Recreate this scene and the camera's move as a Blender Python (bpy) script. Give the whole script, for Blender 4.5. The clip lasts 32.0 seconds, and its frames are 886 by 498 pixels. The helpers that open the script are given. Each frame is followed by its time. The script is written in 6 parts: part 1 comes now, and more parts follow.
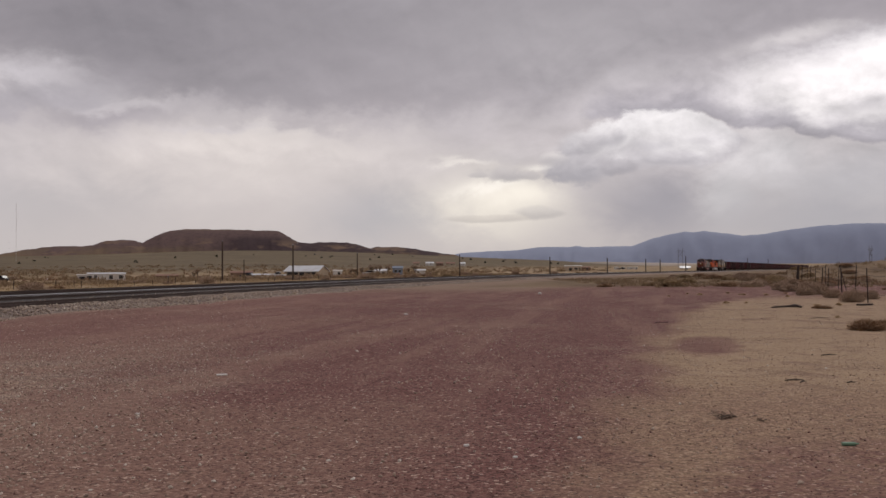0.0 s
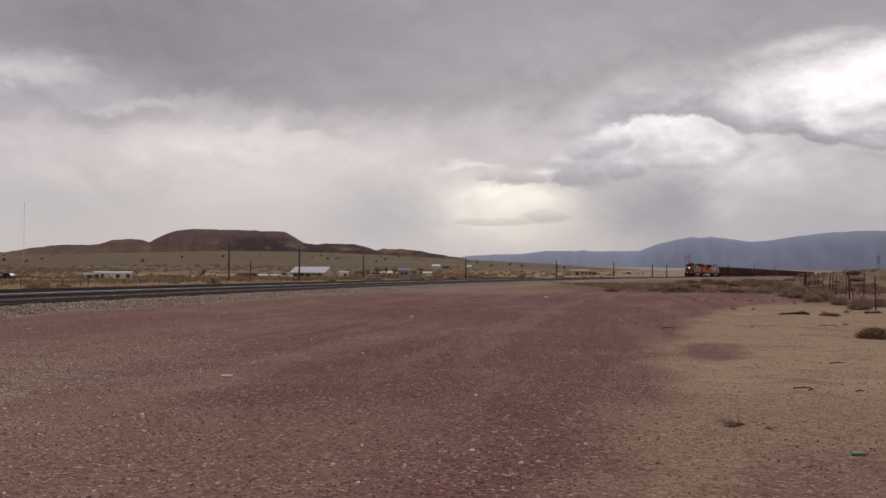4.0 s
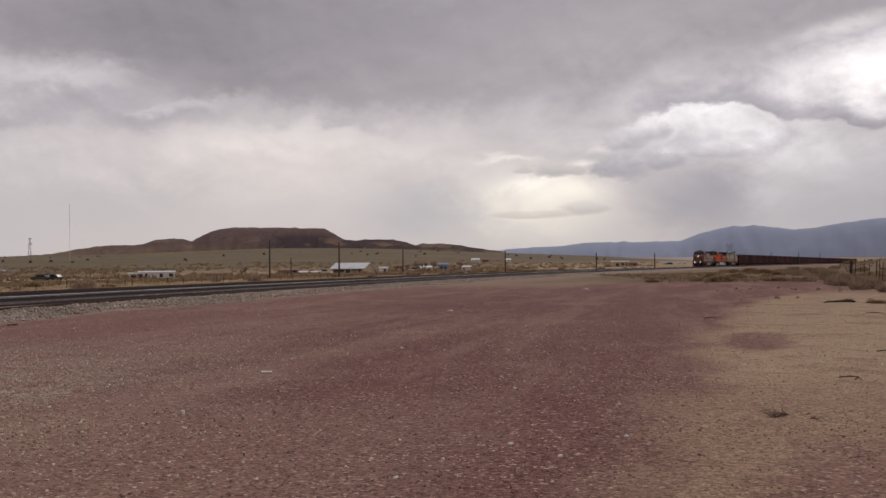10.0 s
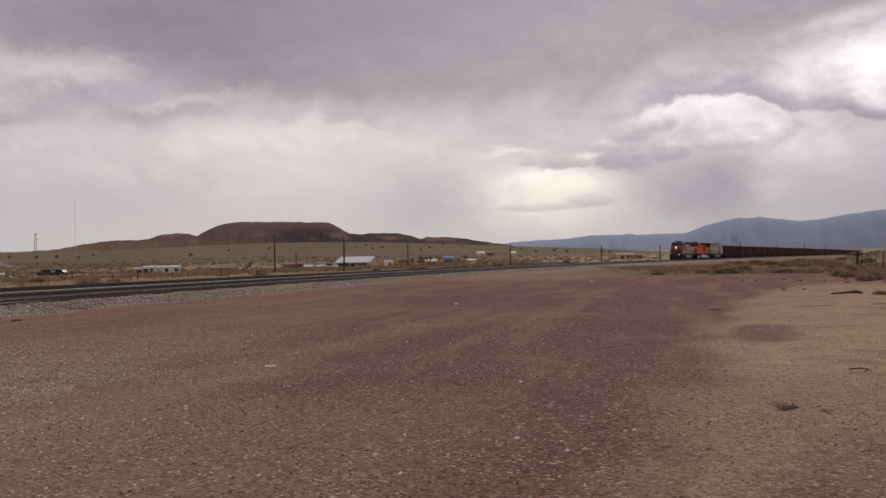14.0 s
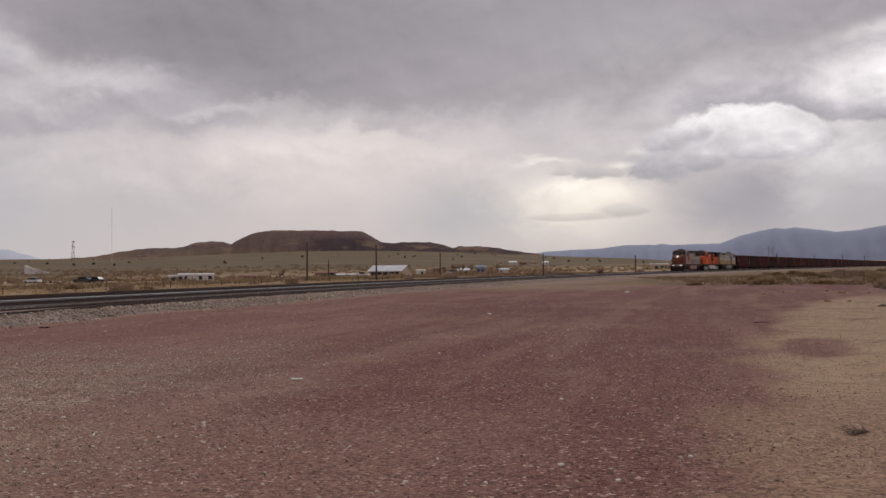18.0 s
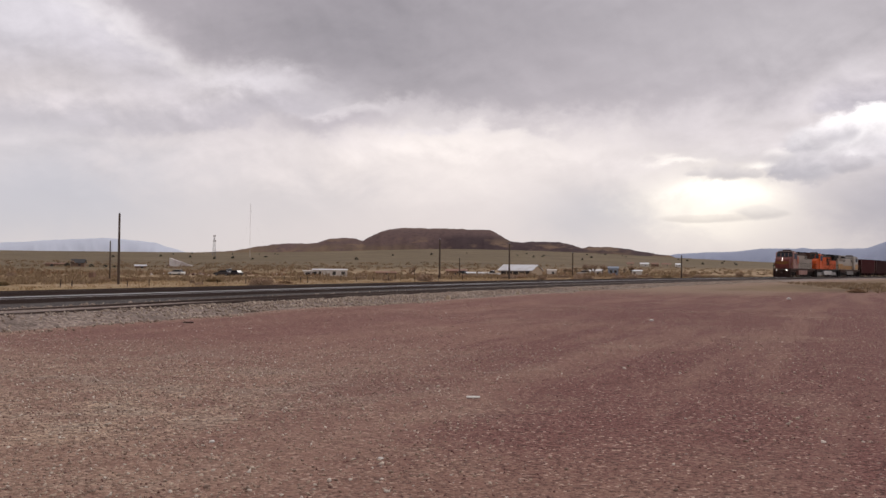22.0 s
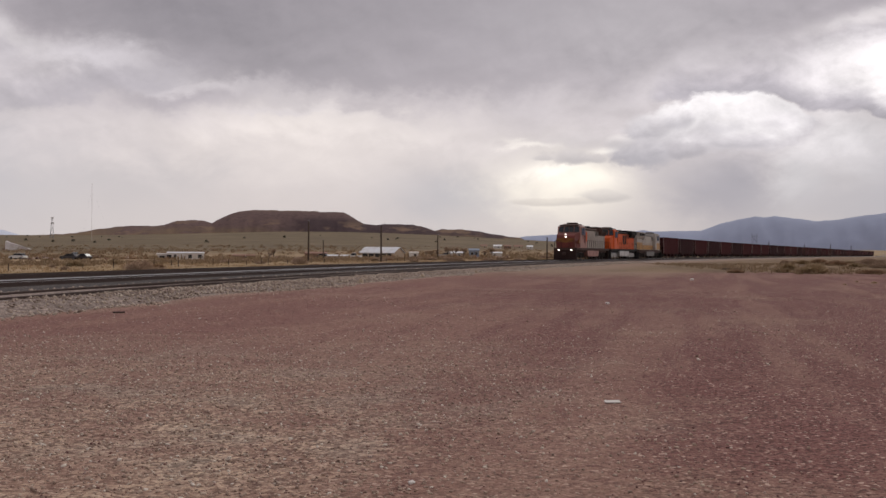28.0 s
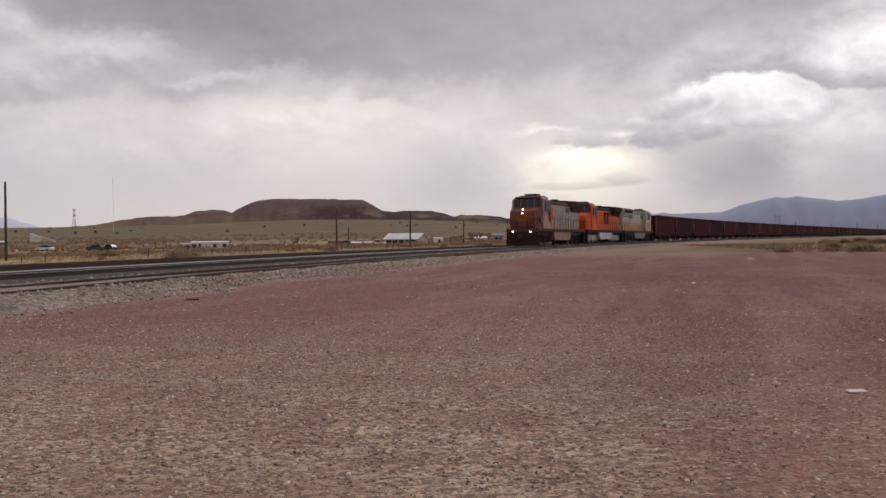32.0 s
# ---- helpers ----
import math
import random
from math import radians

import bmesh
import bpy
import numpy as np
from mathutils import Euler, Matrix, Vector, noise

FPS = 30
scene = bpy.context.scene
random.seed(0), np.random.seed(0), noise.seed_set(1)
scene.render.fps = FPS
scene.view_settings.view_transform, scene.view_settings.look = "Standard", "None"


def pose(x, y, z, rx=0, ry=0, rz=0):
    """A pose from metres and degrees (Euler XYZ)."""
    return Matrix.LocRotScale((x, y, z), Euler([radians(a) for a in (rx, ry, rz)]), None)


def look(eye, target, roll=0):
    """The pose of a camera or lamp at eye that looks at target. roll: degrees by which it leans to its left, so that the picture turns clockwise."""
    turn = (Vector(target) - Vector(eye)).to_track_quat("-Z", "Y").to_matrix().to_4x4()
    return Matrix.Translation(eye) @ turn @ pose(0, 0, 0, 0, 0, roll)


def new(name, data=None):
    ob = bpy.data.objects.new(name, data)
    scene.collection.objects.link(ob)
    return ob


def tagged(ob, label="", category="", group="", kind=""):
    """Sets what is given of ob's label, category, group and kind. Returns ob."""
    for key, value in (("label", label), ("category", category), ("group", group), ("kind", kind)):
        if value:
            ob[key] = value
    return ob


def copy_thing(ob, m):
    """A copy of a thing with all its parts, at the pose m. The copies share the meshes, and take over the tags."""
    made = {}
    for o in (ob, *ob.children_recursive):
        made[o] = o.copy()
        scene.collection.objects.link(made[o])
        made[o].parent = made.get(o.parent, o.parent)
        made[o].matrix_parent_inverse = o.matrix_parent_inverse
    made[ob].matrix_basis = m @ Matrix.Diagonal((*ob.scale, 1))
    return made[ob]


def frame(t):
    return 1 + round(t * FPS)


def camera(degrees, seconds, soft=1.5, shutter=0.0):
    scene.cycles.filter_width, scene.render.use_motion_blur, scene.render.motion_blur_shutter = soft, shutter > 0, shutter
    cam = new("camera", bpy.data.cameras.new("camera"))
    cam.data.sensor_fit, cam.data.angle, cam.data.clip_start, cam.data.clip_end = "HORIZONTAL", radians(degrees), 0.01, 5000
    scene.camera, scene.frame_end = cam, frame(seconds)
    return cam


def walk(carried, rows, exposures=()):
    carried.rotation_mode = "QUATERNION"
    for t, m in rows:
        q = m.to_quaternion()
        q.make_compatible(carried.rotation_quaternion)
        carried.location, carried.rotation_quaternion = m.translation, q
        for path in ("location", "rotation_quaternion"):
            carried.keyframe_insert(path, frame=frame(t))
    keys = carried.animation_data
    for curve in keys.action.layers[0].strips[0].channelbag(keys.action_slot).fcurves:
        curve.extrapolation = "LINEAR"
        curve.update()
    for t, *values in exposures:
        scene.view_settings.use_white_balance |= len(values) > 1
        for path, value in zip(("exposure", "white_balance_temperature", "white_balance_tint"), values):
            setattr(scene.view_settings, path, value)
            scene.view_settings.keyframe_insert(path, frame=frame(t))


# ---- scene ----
cam = camera(50.12, 32.0)
PATH = [
    (0.0, pose(0.005, -0.647, 1.471, 91.218, 0.195, 0.003)),
    (0.5, pose(0.005, -0.597, 1.469, 91.174, 0.121, 0.023)),
    (1.0, pose(0.004, -0.590, 1.471, 91.153, 0.100, 0.074)),
    (1.5, pose(0.003, -0.604, 1.474, 91.141, 0.041, 0.121)),
    (2.0, pose(0.001, -0.606, 1.474, 91.198, -0.102, 0.173)),
    (2.5, pose(-0.001, -0.597, 1.474, 91.262, -0.162, 0.219)),
    (3.0, pose(-0.003, -0.594, 1.475, 91.332, -0.273, 0.265)),
    (3.5, pose(-0.005, -0.595, 1.476, 91.360, -0.393, 0.306)),
    (5.5, pose(-0.008, -0.594, 1.475, 91.418, -0.534, 0.540)),
    (6.0, pose(-0.008, -0.587, 1.474, 91.408, -0.473, 0.610)),
    (6.5, pose(-0.010, -0.570, 1.473, 91.408, -0.460, 0.649)),
    (7.0, pose(-0.010, -0.562, 1.472, 91.423, -0.520, 0.799)),
    (7.5, pose(-0.006, -0.564, 1.471, 91.403, -0.432, 1.061)),
    (8.0, pose(0.001, -0.566, 1.470, 91.357, -0.241, 1.404)),
    (8.5, pose(0.006, -0.565, 1.468, 91.296, -0.130, 1.743)),
    (9.0, pose(0.013, -0.561, 1.466, 91.215, 0.057, 2.115)),
    (9.5, pose(0.023, -0.553, 1.466, 91.118, 0.318, 2.484)),
    (10.0, pose(0.029, -0.545, 1.467, 91.021, 0.555, 2.762)),
    (10.5, pose(0.032, -0.534, 1.466, 90.931, 0.753, 2.879)),
    (11.0, pose(0.034, -0.520, 1.464, 90.885, 0.870, 2.914)),
    (12.0, pose(0.034, -0.491, 1.460, 90.827, 0.869, 2.937)),
    (13.0, pose(0.031, -0.459, 1.459, 90.653, 0.828, 2.999)),
    (14.0, pose(0.030, -0.425, 1.459, 90.627, 0.844, 3.065)),
    (14.5, pose(0.026, -0.383, 1.458, 90.659, 0.867, 3.113)),
    (16.5, pose(-0.003, -0.105, 1.455, 90.937, 0.776, 3.577)),
    (17.0, pose(-0.014, -0.010, 1.454, 91.041, 0.678, 3.947)),
    (17.5, pose(-0.029, 0.109, 1.452, 91.187, 0.552, 4.431)),
    (18.0, pose(-0.045, 0.235, 1.448, 91.204, 0.530, 5.011)),
    (18.5, pose(-0.077, 0.426, 1.444, 90.932, 0.492, 5.726)),
    (19.0, pose(-0.144, 0.728, 1.443, 90.346, 0.539, 6.768)),
    (19.5, pose(-0.244, 1.069, 1.450, 89.499, 0.358, 7.815)),
    (20.0, pose(-0.362, 1.380, 1.461, 89.256, 0.336, 9.002)),
    (20.5, pose(-0.504, 1.649, 1.470, 89.594, 0.205, 10.111)),
    (21.0, pose(-0.673, 1.866, 1.469, 90.024, 0.091, 11.125)),
    (21.5, pose(-0.860, 2.004, 1.463, 90.495, -0.204, 12.035)),
    (22.0, pose(-1.073, 2.091, 1.460, 91.142, -0.622, 12.735)),
    (22.5, pose(-1.328, 2.191, 1.459, 91.888, -0.887, 13.343)),
    (23.0, pose(-1.604, 2.309, 1.458, 92.594, -1.302, 13.484)),
    (23.5, pose(-1.885, 2.487, 1.457, 92.916, -1.327, 13.314)),
    (24.0, pose(-2.158, 2.752, 1.448, 92.822, -1.356, 12.712)),
    (24.5, pose(-2.383, 2.940, 1.439, 92.259, -1.110, 10.157)),
    (25.0, pose(-2.559, 2.899, 1.444, 91.453, -0.650, 5.778)),
    (25.5, pose(-2.771, 2.873, 1.448, 90.721, -0.216, 2.495)),
    (27.5, pose(-3.824, 3.422, 1.421, 90.585, -0.314, 3.562)),
    (28.0, pose(-4.081, 3.593, 1.409, 90.165, -0.428, 3.836)),
    (28.5, pose(-4.320, 3.785, 1.392, 89.719, -0.368, 3.975)),
    (29.0, pose(-4.553, 4.001, 1.374, 89.239, -0.559, 3.999)),
    (29.5, pose(-4.787, 4.216, 1.360, 88.921, -0.654, 3.939)),
    (30.0, pose(-5.026, 4.436, 1.351, 88.866, -0.490, 3.851)),
    (30.5, pose(-5.266, 4.639, 1.343, 89.157, -0.298, 3.718)),
    (31.0, pose(-5.460, 4.694, 1.328, 89.663, 0.024, 3.724)),
    (31.5, pose(-5.587, 4.663, 1.299, 89.445, 0.251, 4.300)),
    (32.0, pose(-5.699, 4.782, 1.263, 89.317, 0.477, 4.984)),
]
EXPOSURE = [(0.0, -0.15), (9.0, -0.1), (18.0, -0.1), (19.0, -0.08), (19.9, 0.24), (21.3, 0.2), (23.0, 0.3), (24.2, 0.28), (25.5, 0.12), (28.0, 0.05), (32.0, 0.08)]
walk(cam, PATH, EXPOSURE)

# ---- world and sun ----
SUN_EL, SUN_AZ = 48.0, 25.0
world = bpy.data.worlds.new("sky")
scene.world = world
world.use_nodes = True


class Nodes:
    """Short hand for node trees."""

    def __init__(self, tree):
        self.tree = tree
        tree.nodes.clear()

    def add(self, kind, **values):
        n = self.tree.nodes.new(kind)
        for k, v in values.items():
            setattr(n, k, v)
        return n

    def put(self, socket, v):
        if isinstance(v, bpy.types.NodeSocket):
            self.tree.links.new(v, socket)
        elif v is not None:
            if isinstance(v, (tuple, list)) and len(v) == 3 and socket.type == "RGBA":
                v = (*v, 1)
            socket.default_value = v

    def m(self, op, a, b=None, c=None, clamp=False):
        n = self.add("ShaderNodeMath", operation=op, use_clamp=clamp)
        for i, v in enumerate((a, b, c)):
            self.put(n.inputs[i], v)
        return n.outputs[0]

    def mix(self, f, a, b, mode="MIX"):
        n = self.add("ShaderNodeMix", data_type="RGBA", blend_type=mode)
        self.put(n.inputs[0], f)
        self.put(n.inputs[6], a)
        self.put(n.inputs[7], b)
        return n.outputs[2]

    def step(self, v, lo, hi):
        """Smooth 0 to 1 as v goes from lo to hi."""
        n = self.add("ShaderNodeMapRange", interpolation_type="SMOOTHSTEP")
        self.put(n.inputs[0], v)
        n.inputs[1].default_value, n.inputs[2].default_value = lo, hi
        return n.outputs[0]

    def noise(self, vec, scale, detail=4.0, rough=0.55, warp=0.0):
        n = self.add("ShaderNodeTexNoise")
        self.put(n.inputs["Vector"], vec)
        n.inputs["Scale"].default_value, n.inputs["Detail"].default_value = scale, detail
        n.inputs["Roughness"].default_value, n.inputs["Distortion"].default_value = rough, warp
        return n.outputs[0]

    def cells(self, vec, scale):
        """A random value for each pebble-sized cell, and the distance from its middle."""
        n = self.add("ShaderNodeTexVoronoi")
        self.put(n.inputs["Vector"], vec)
        n.inputs["Scale"].default_value = scale
        sep = self.add("ShaderNodeSeparateColor")
        self.put(sep.inputs[0], n.outputs["Color"])
        return sep.outputs[0], n.outputs["Distance"]

    def scale(self, vec, x, y, z):
        n = self.add("ShaderNodeVectorMath", operation="MULTIPLY")
        self.put(n.inputs[0], vec)
        n.inputs[1].default_value = (x, y, z)
        return n.outputs[0]

    def ramp(self, v, stops):
        n = self.add("ShaderNodeValToRGB")
        self.put(n.inputs[0], v)
        while len(n.color_ramp.elements) < len(stops):
            n.color_ramp.elements.new(0.5)
        for e, (p, c) in zip(n.color_ramp.elements, stops):
            e.position, e.color = p, (*c, 1)
        return n.outputs[0]


def build_sky():
    """A broken overcast: a grey deck overhead, billowed clouds and rain veils lower down."""
    g = Nodes(world.node_tree)
    out = g.add("ShaderNodeOutputWorld")
    vec = g.add("ShaderNodeTexCoord").outputs["Generated"]
    sep = g.add("ShaderNodeSeparateXYZ")
    g.put(sep.inputs[0], vec)
    x, y, z = sep.outputs
    az = g.m("MULTIPLY", g.m("ARCTAN2", x, y), 0.975)  # bearing, 0 straight ahead, right positive
    el = g.m("MULTIPLY", g.m("ARCSINE", z), 0.975)

    def plane(sa, se, da=0.0, de=0.0):
        n = g.add("ShaderNodeCombineXYZ")
        g.put(n.inputs[0], g.m("MULTIPLY_ADD", az, sa, da))
        g.put(n.inputs[1], g.m("MULTIPLY_ADD", el, se, de))
        return n.outputs[0]

    def billow(sa, se, rough=0.55, warp=0.4, lift=0.12, side=0.05, detail=7):
        """Noise, and how much lighter its upper edges are than its bases."""
        a = g.noise(plane(sa, se), 1.0, detail, rough, warp)
        b = g.noise(plane(sa, se, side, lift), 1.0, detail, rough, warp)
        return a, g.m("SUBTRACT", a, b)

    n1, e1 = billow(4.0, 7.5, 0.5, 0.5, 0.16, 0.04)
    n2, e2 = billow(13.0, 20.0, 0.56, 0.35, 0.22, 0.08)
    n3, e3 = billow(32.0, 46.0, 0.6, 0.3, 0.25, 0.1, 5)
    n4 = g.noise(plane(80.0, 110.0), 1.0, 4, 0.6)
    wig = g.m("ADD", g.m("MULTIPLY", g.m("SUBTRACT", n1, 0.5), 0.10), g.m("MULTIPLY", g.m("SUBTRACT", n2, 0.5), 0.05))
    elw = g.m("ADD", el, wig)
    base = g.ramp(g.m("MULTIPLY", elw, 2.0), [(0.0, (0.60, 0.57, 0.56)), (0.12, (0.64, 0.60, 0.59)), (0.28, (0.67, 0.63, 0.63)), (0.45, (0.56, 0.54, 0.57)), (0.7, (0.60, 0.59, 0.62)), (1.0, (0.5, 0.49, 0.51))])
    shape = g.m("ADD", g.m("ADD", g.m("MULTIPLY", e1, 0.9), g.m("MULTIPLY", e2, 0.6)), g.m("MULTIPLY", e3, 0.22))
    azd, eld = g.m("MULTIPLY", az, 57.2958), g.m("MULTIPLY", el, 57.2958)
    rag = g.m("ADD", g.m("MULTIPLY", g.m("SUBTRACT", n2, 0.5), 2.6), g.m("MULTIPLY", g.m("SUBTRACT", n3, 0.5), 1.3))
    rag = g.m("ADD", rag, g.m("MULTIPLY", g.m("SUBTRACT", n4, 0.5), 0.7))

    def line(pts):
        """Height in degrees of a cloud's edge by the bearing, smoothly joined."""
        n = g.add("ShaderNodeFloatCurve")
        g.put(n.inputs[1], g.m("MULTIPLY_ADD", azd, 0.01, 0.5))
        c = n.mapping.curves[0]
        pts = [(a * 0.01 + 0.5, e * 0.03) for a, e in pts]
        c.points[0].location, c.points[1].location = pts[0], pts[-1]
        for p in pts[1:-1]:
            c.points.new(*p)
        n.mapping.update()
        return g.m("MULTIPLY", n.outputs[0], 33.3333)

    def above(pts, wild=1.0):
        """Degrees above such an edge, frayed."""
        return g.m("SUBTRACT", g.m("ADD", eld, g.m("MULTIPLY", rag, wild)), line(pts))

    def put_on(col, amount):
        nonlocal base
        base = g.mix(amount, base, col)

    def blob(a0, e0, wa, we, tilt=0.0, rag=1.0):
        """A soft ragged patch about a bearing and a height, in degrees."""
        w2 = g.m("MULTIPLY", g.m("SUBTRACT", n2, 0.5), 0.09 * rag)
        w3 = g.m("MULTIPLY", g.m("SUBTRACT", n3, 0.5), 0.03 * rag)
        w = g.m("ADD", w2, w3)
        da = g.m("SUBTRACT", g.m("ADD", az, w), radians(a0))
        de = g.m("SUBTRACT", g.m("ADD", el, g.m("MULTIPLY", w, 0.55)), radians(e0))
        de = g.m("SUBTRACT", de, g.m("MULTIPLY", da, tilt))
        p, q = g.m("DIVIDE", da, radians(wa)), g.m("DIVIDE", de, radians(we))
        r = g.m("ADD", g.m("MULTIPLY", p, p), g.m("MULTIPLY", q, q))
        return g.m("POWER", 2.718, g.m("MULTIPLY", r, -1.0))

    def lay(col, amount, *where, **more):
        put_on(col, g.m("MULTIPLY", blob(*where, **more), amount, clamp=True))

    # low sky: pale haze, rain veils and the glow beyond the hills
    lay((0.78, 0.73, 0.69), 0.75, -12, 6.2, 10, 2.6)
    lay((0.45, 0.455, 0.49), 0.7, -3.3, 3.2, 3.8, 1.5)
    lay((0.50, 0.505, 0.535), 0.75, -35, 2.8, 9, 2.6)
    lay((0.95, 0.91, 0.80), 0.95, 3.2, 3.8, 4.0, 2.0)
    lay((1.12, 1.07, 0.94), 0.85, 4.4, 4.25, 2.2, 0.6, rag=0.5)
    lay((0.37, 0.36, 0.40), 0.92, 12.5, 3.4, 4.2, 2.5)
    lay((0.76, 0.755, 0.76), 0.65, 18.4, 6.3, 2.8, 1.7, rag=0.9)
    lay((0.52, 0.515, 0.54), 0.6, 24.5, 5.0, 3.0, 2.0, rag=0.9)
    lay((0.70, 0.70, 0.71), 0.6, 16.4, 4.2, 1.1, 1.6, rag=0.9)
    lay((0.47, 0.475, 0.505), 0.6, 21.5, 4.4, 4.5, 1.8, rag=0.9)
    lay((0.44, 0.44, 0.475), 0.85, 22, 2.6, 7.0, 1.3)
    lay((1.15, 1.11, 1.0), 0.8, 2.4, 4.7, 1.6, 0.35, 0.05, rag=0.9)
    lay((1.15, 1.12, 1.02), 0.8, 6.3, 6.1, 1.3, 0.22, 0.12, rag=0.9)
    lay((1.05, 1.01, 0.92), 0.7, 1.2, 6.2, 1.6, 0.18, -0.05, rag=0.9)
    lay((0.92, 0.865, 0.81), 0.65, -12.0, 7.4, 5.2, 1.0, 0.03, rag=1.6)
    lay((0.86, 0.81, 0.77), 0.55, -5.5, 7.0, 3.5, 0.8, 0.05, rag=1.6)
    lay((0.52, 0.505, 0.515), 0.5, -21.5, 3.6, 5.0, 1.5, rag=1.4)
    lay((0.62, 0.59, 0.58), 0.85, 4.0, 5.45, 1.3, 0.42, rag=0.7)
    lay((0.62, 0.59, 0.58), 0.7, 1.9, 5.5, 0.7, 0.2, rag=0.7)
    lay((0.60, 0.575, 0.575), 0.6, 4.2, 6.6, 2.4, 0.5, 0.1)
    def puff(a0, e0, wa, we, crown, foot, amount=1.0):
        """A small cloud with a lit crown and a grey foot."""
        da = g.m("ADD", g.m("DIVIDE", g.m("SUBTRACT", azd, a0), wa), g.m("MULTIPLY", rag, 0.55))
        de = g.m("ADD", g.m("DIVIDE", g.m("SUBTRACT", eld, e0), we), g.m("MULTIPLY", rag, 0.7))
        r = g.m("ADD", g.m("MULTIPLY", da, da), g.m("MULTIPLY", de, de))
        put_on(g.mix(g.step(de, -0.7, 0.8), foot, crown), g.m("MULTIPLY", g.step(r, 1.6, 0.3), amount * 0.88))

    # the grey deck and its torn lower edge
    dk = above([(-50, 20), (-42, 18.5), (-36, 15.8), (-32, 13.8), (-28.4, 12.4), (-27, 11.2), (-21, 10.7), (-16, 9.4), (-11, 8.8), (-6, 8.7), (-2.5, 8.6), (4, 8.9), (8, 9.6), (10.4, 11.0), (17, 11.5), (21, 11.9), (25, 12.5), (35, 14), (50, 16)], 1.25)
    deck = g.ramp(g.m("MULTIPLY", dk, 0.05), [(0.0, (0.47, 0.435, 0.45)), (0.08, (0.40, 0.372, 0.39)), (0.3, (0.325, 0.304, 0.319)), (0.6, (0.42, 0.41, 0.43)), (1.0, (0.52, 0.51, 0.53))])
    put_on((0.80, 0.77, 0.75), g.m("MULTIPLY", g.m("MULTIPLY", g.step(dk, -1.6, -0.2), g.step(azd, -4, -14)), 0.5))
    put_on(deck, g.m("MULTIPLY", g.step(dk, -0.6, 1.3), g.m("MULTIPLY_ADD", g.step(azd, -8, -20), 0.06, 0.92)))
    lay((0.27, 0.254, 0.27), 0.8, -19, 13.5, 9, 4)
    lay((0.33, 0.31, 0.325), 0.65, -13, 10.6, 5.5, 1.3, rag=1.5)
    lay((0.60, 0.565, 0.575), 0.5, 3.5, 8.0, 5, 1.3)
    lay((0.47, 0.45, 0.46), 0.65, 8, 13, 10, 4)
    # a second, lower shelf to the west
    dw = above([(-50, 7.0), (-38, 7.0), (-32, 7.1), (-27, 7.4), (-24.5, 8.0), (-22, 8.7), (-18, 9.4), (-12, 12), (50, 30)])
    put_on((0.43, 0.41, 0.44), g.m("MULTIPLY", g.m("MULTIPLY", g.step(dw, -0.4, 0.5), g.step(dw, 2.6, 0.6)), g.m("MULTIPLY", g.step(azd, -16, -21), 0.7)))
    lay((0.66, 0.635, 0.66), 0.75, -23.6, 10.6, 2.8, 0.7, 0.05, rag=1.3)
    lay((0.43, 0.40, 0.425), 0.8, -19.0, 8.5, 4.6, 0.75, 0.08, rag=1.5)
    lay((0.50, 0.465, 0.48), 0.6, -8.5, 8.6, 5.0, 0.45, 0.02, rag=1.6)
    lay((0.66, 0.63, 0.645), 0.55, -17.8, 9.35, 2.6, 0.4, 0.06, rag=1.5)
    lay((0.70, 0.665, 0.675), 0.6, -13.5, 7.95, 2.6, 0.2, 0.05, rag=1.2)
    lay((0.64, 0.63, 0.66), 0.5, -36, 13.6, 5, 2.0)
    lay((0.52, 0.51, 0.535), 0.55, -36, 6.5, 6.5, 2.2, rag=1.4)
    lay((0.47, 0.48, 0.525), 0.65, -34.5, 4.0, 6.0, 2.0, rag=1.3)
    # the lower cumulus in the east
    bt = above([(-50, 0), (4, 3.5), (6.3, 6.0), (7.6, 7.6), (8.6, 8.2), (9.9, 8.7), (13, 9.2), (16.1, 8.0), (18, 6.5), (50, 0)], 0.85)
    bb = above([(-50, 5.2), (6.5, 5.3), (8.6, 5.1), (9.5, 5.5), (11.3, 5.75), (13.5, 5.8), (15.7, 6.1), (18, 6.8), (50, 8)], 0.9)
    bcol = g.ramp(g.m("MULTIPLY", g.m("ADD", bb, g.m("MULTIPLY", g.step(azd, 7, 13), 0.9)), 0.25), [(0.0, (0.43, 0.415, 0.44)), (0.25, (0.56, 0.54, 0.56)), (0.5, (0.76, 0.745, 0.75)), (0.9, (0.95, 0.935, 0.93))])
    bm_ = g.m("MULTIPLY", g.step(bt, 0.25, -0.25), g.step(bb, -0.3, 0.3))
    put_on(bcol, bm_)
    puff(8.0, 7.2, 1.15, 0.75, (0.70, 0.68, 0.69), (0.43, 0.415, 0.44), 0.9)
    puff(7.7, 5.8, 1.6, 0.8, (0.62, 0.60, 0.62), (0.43, 0.42, 0.45), 0.95)
    puff(10.3, 5.95, 1.1, 0.5, (0.52, 0.50, 0.52), (0.40, 0.385, 0.41), 0.9)
    puff(13.4, 6.35, 2.0, 0.42, (0.66, 0.64, 0.66), (0.46, 0.445, 0.47), 0.85)
    puff(11.4, 6.9, 0.9, 0.5, (0.72, 0.70, 0.71), (0.56, 0.54, 0.56), 0.7)
    puff(8.9, 7.5, 0.75, 0.6, (0.74, 0.72, 0.73), (0.52, 0.50, 0.52), 0.8)
    puff(15.2, 7.4, 0.9, 0.4, (0.80, 0.78, 0.79), (0.62, 0.60, 0.62), 0.6)
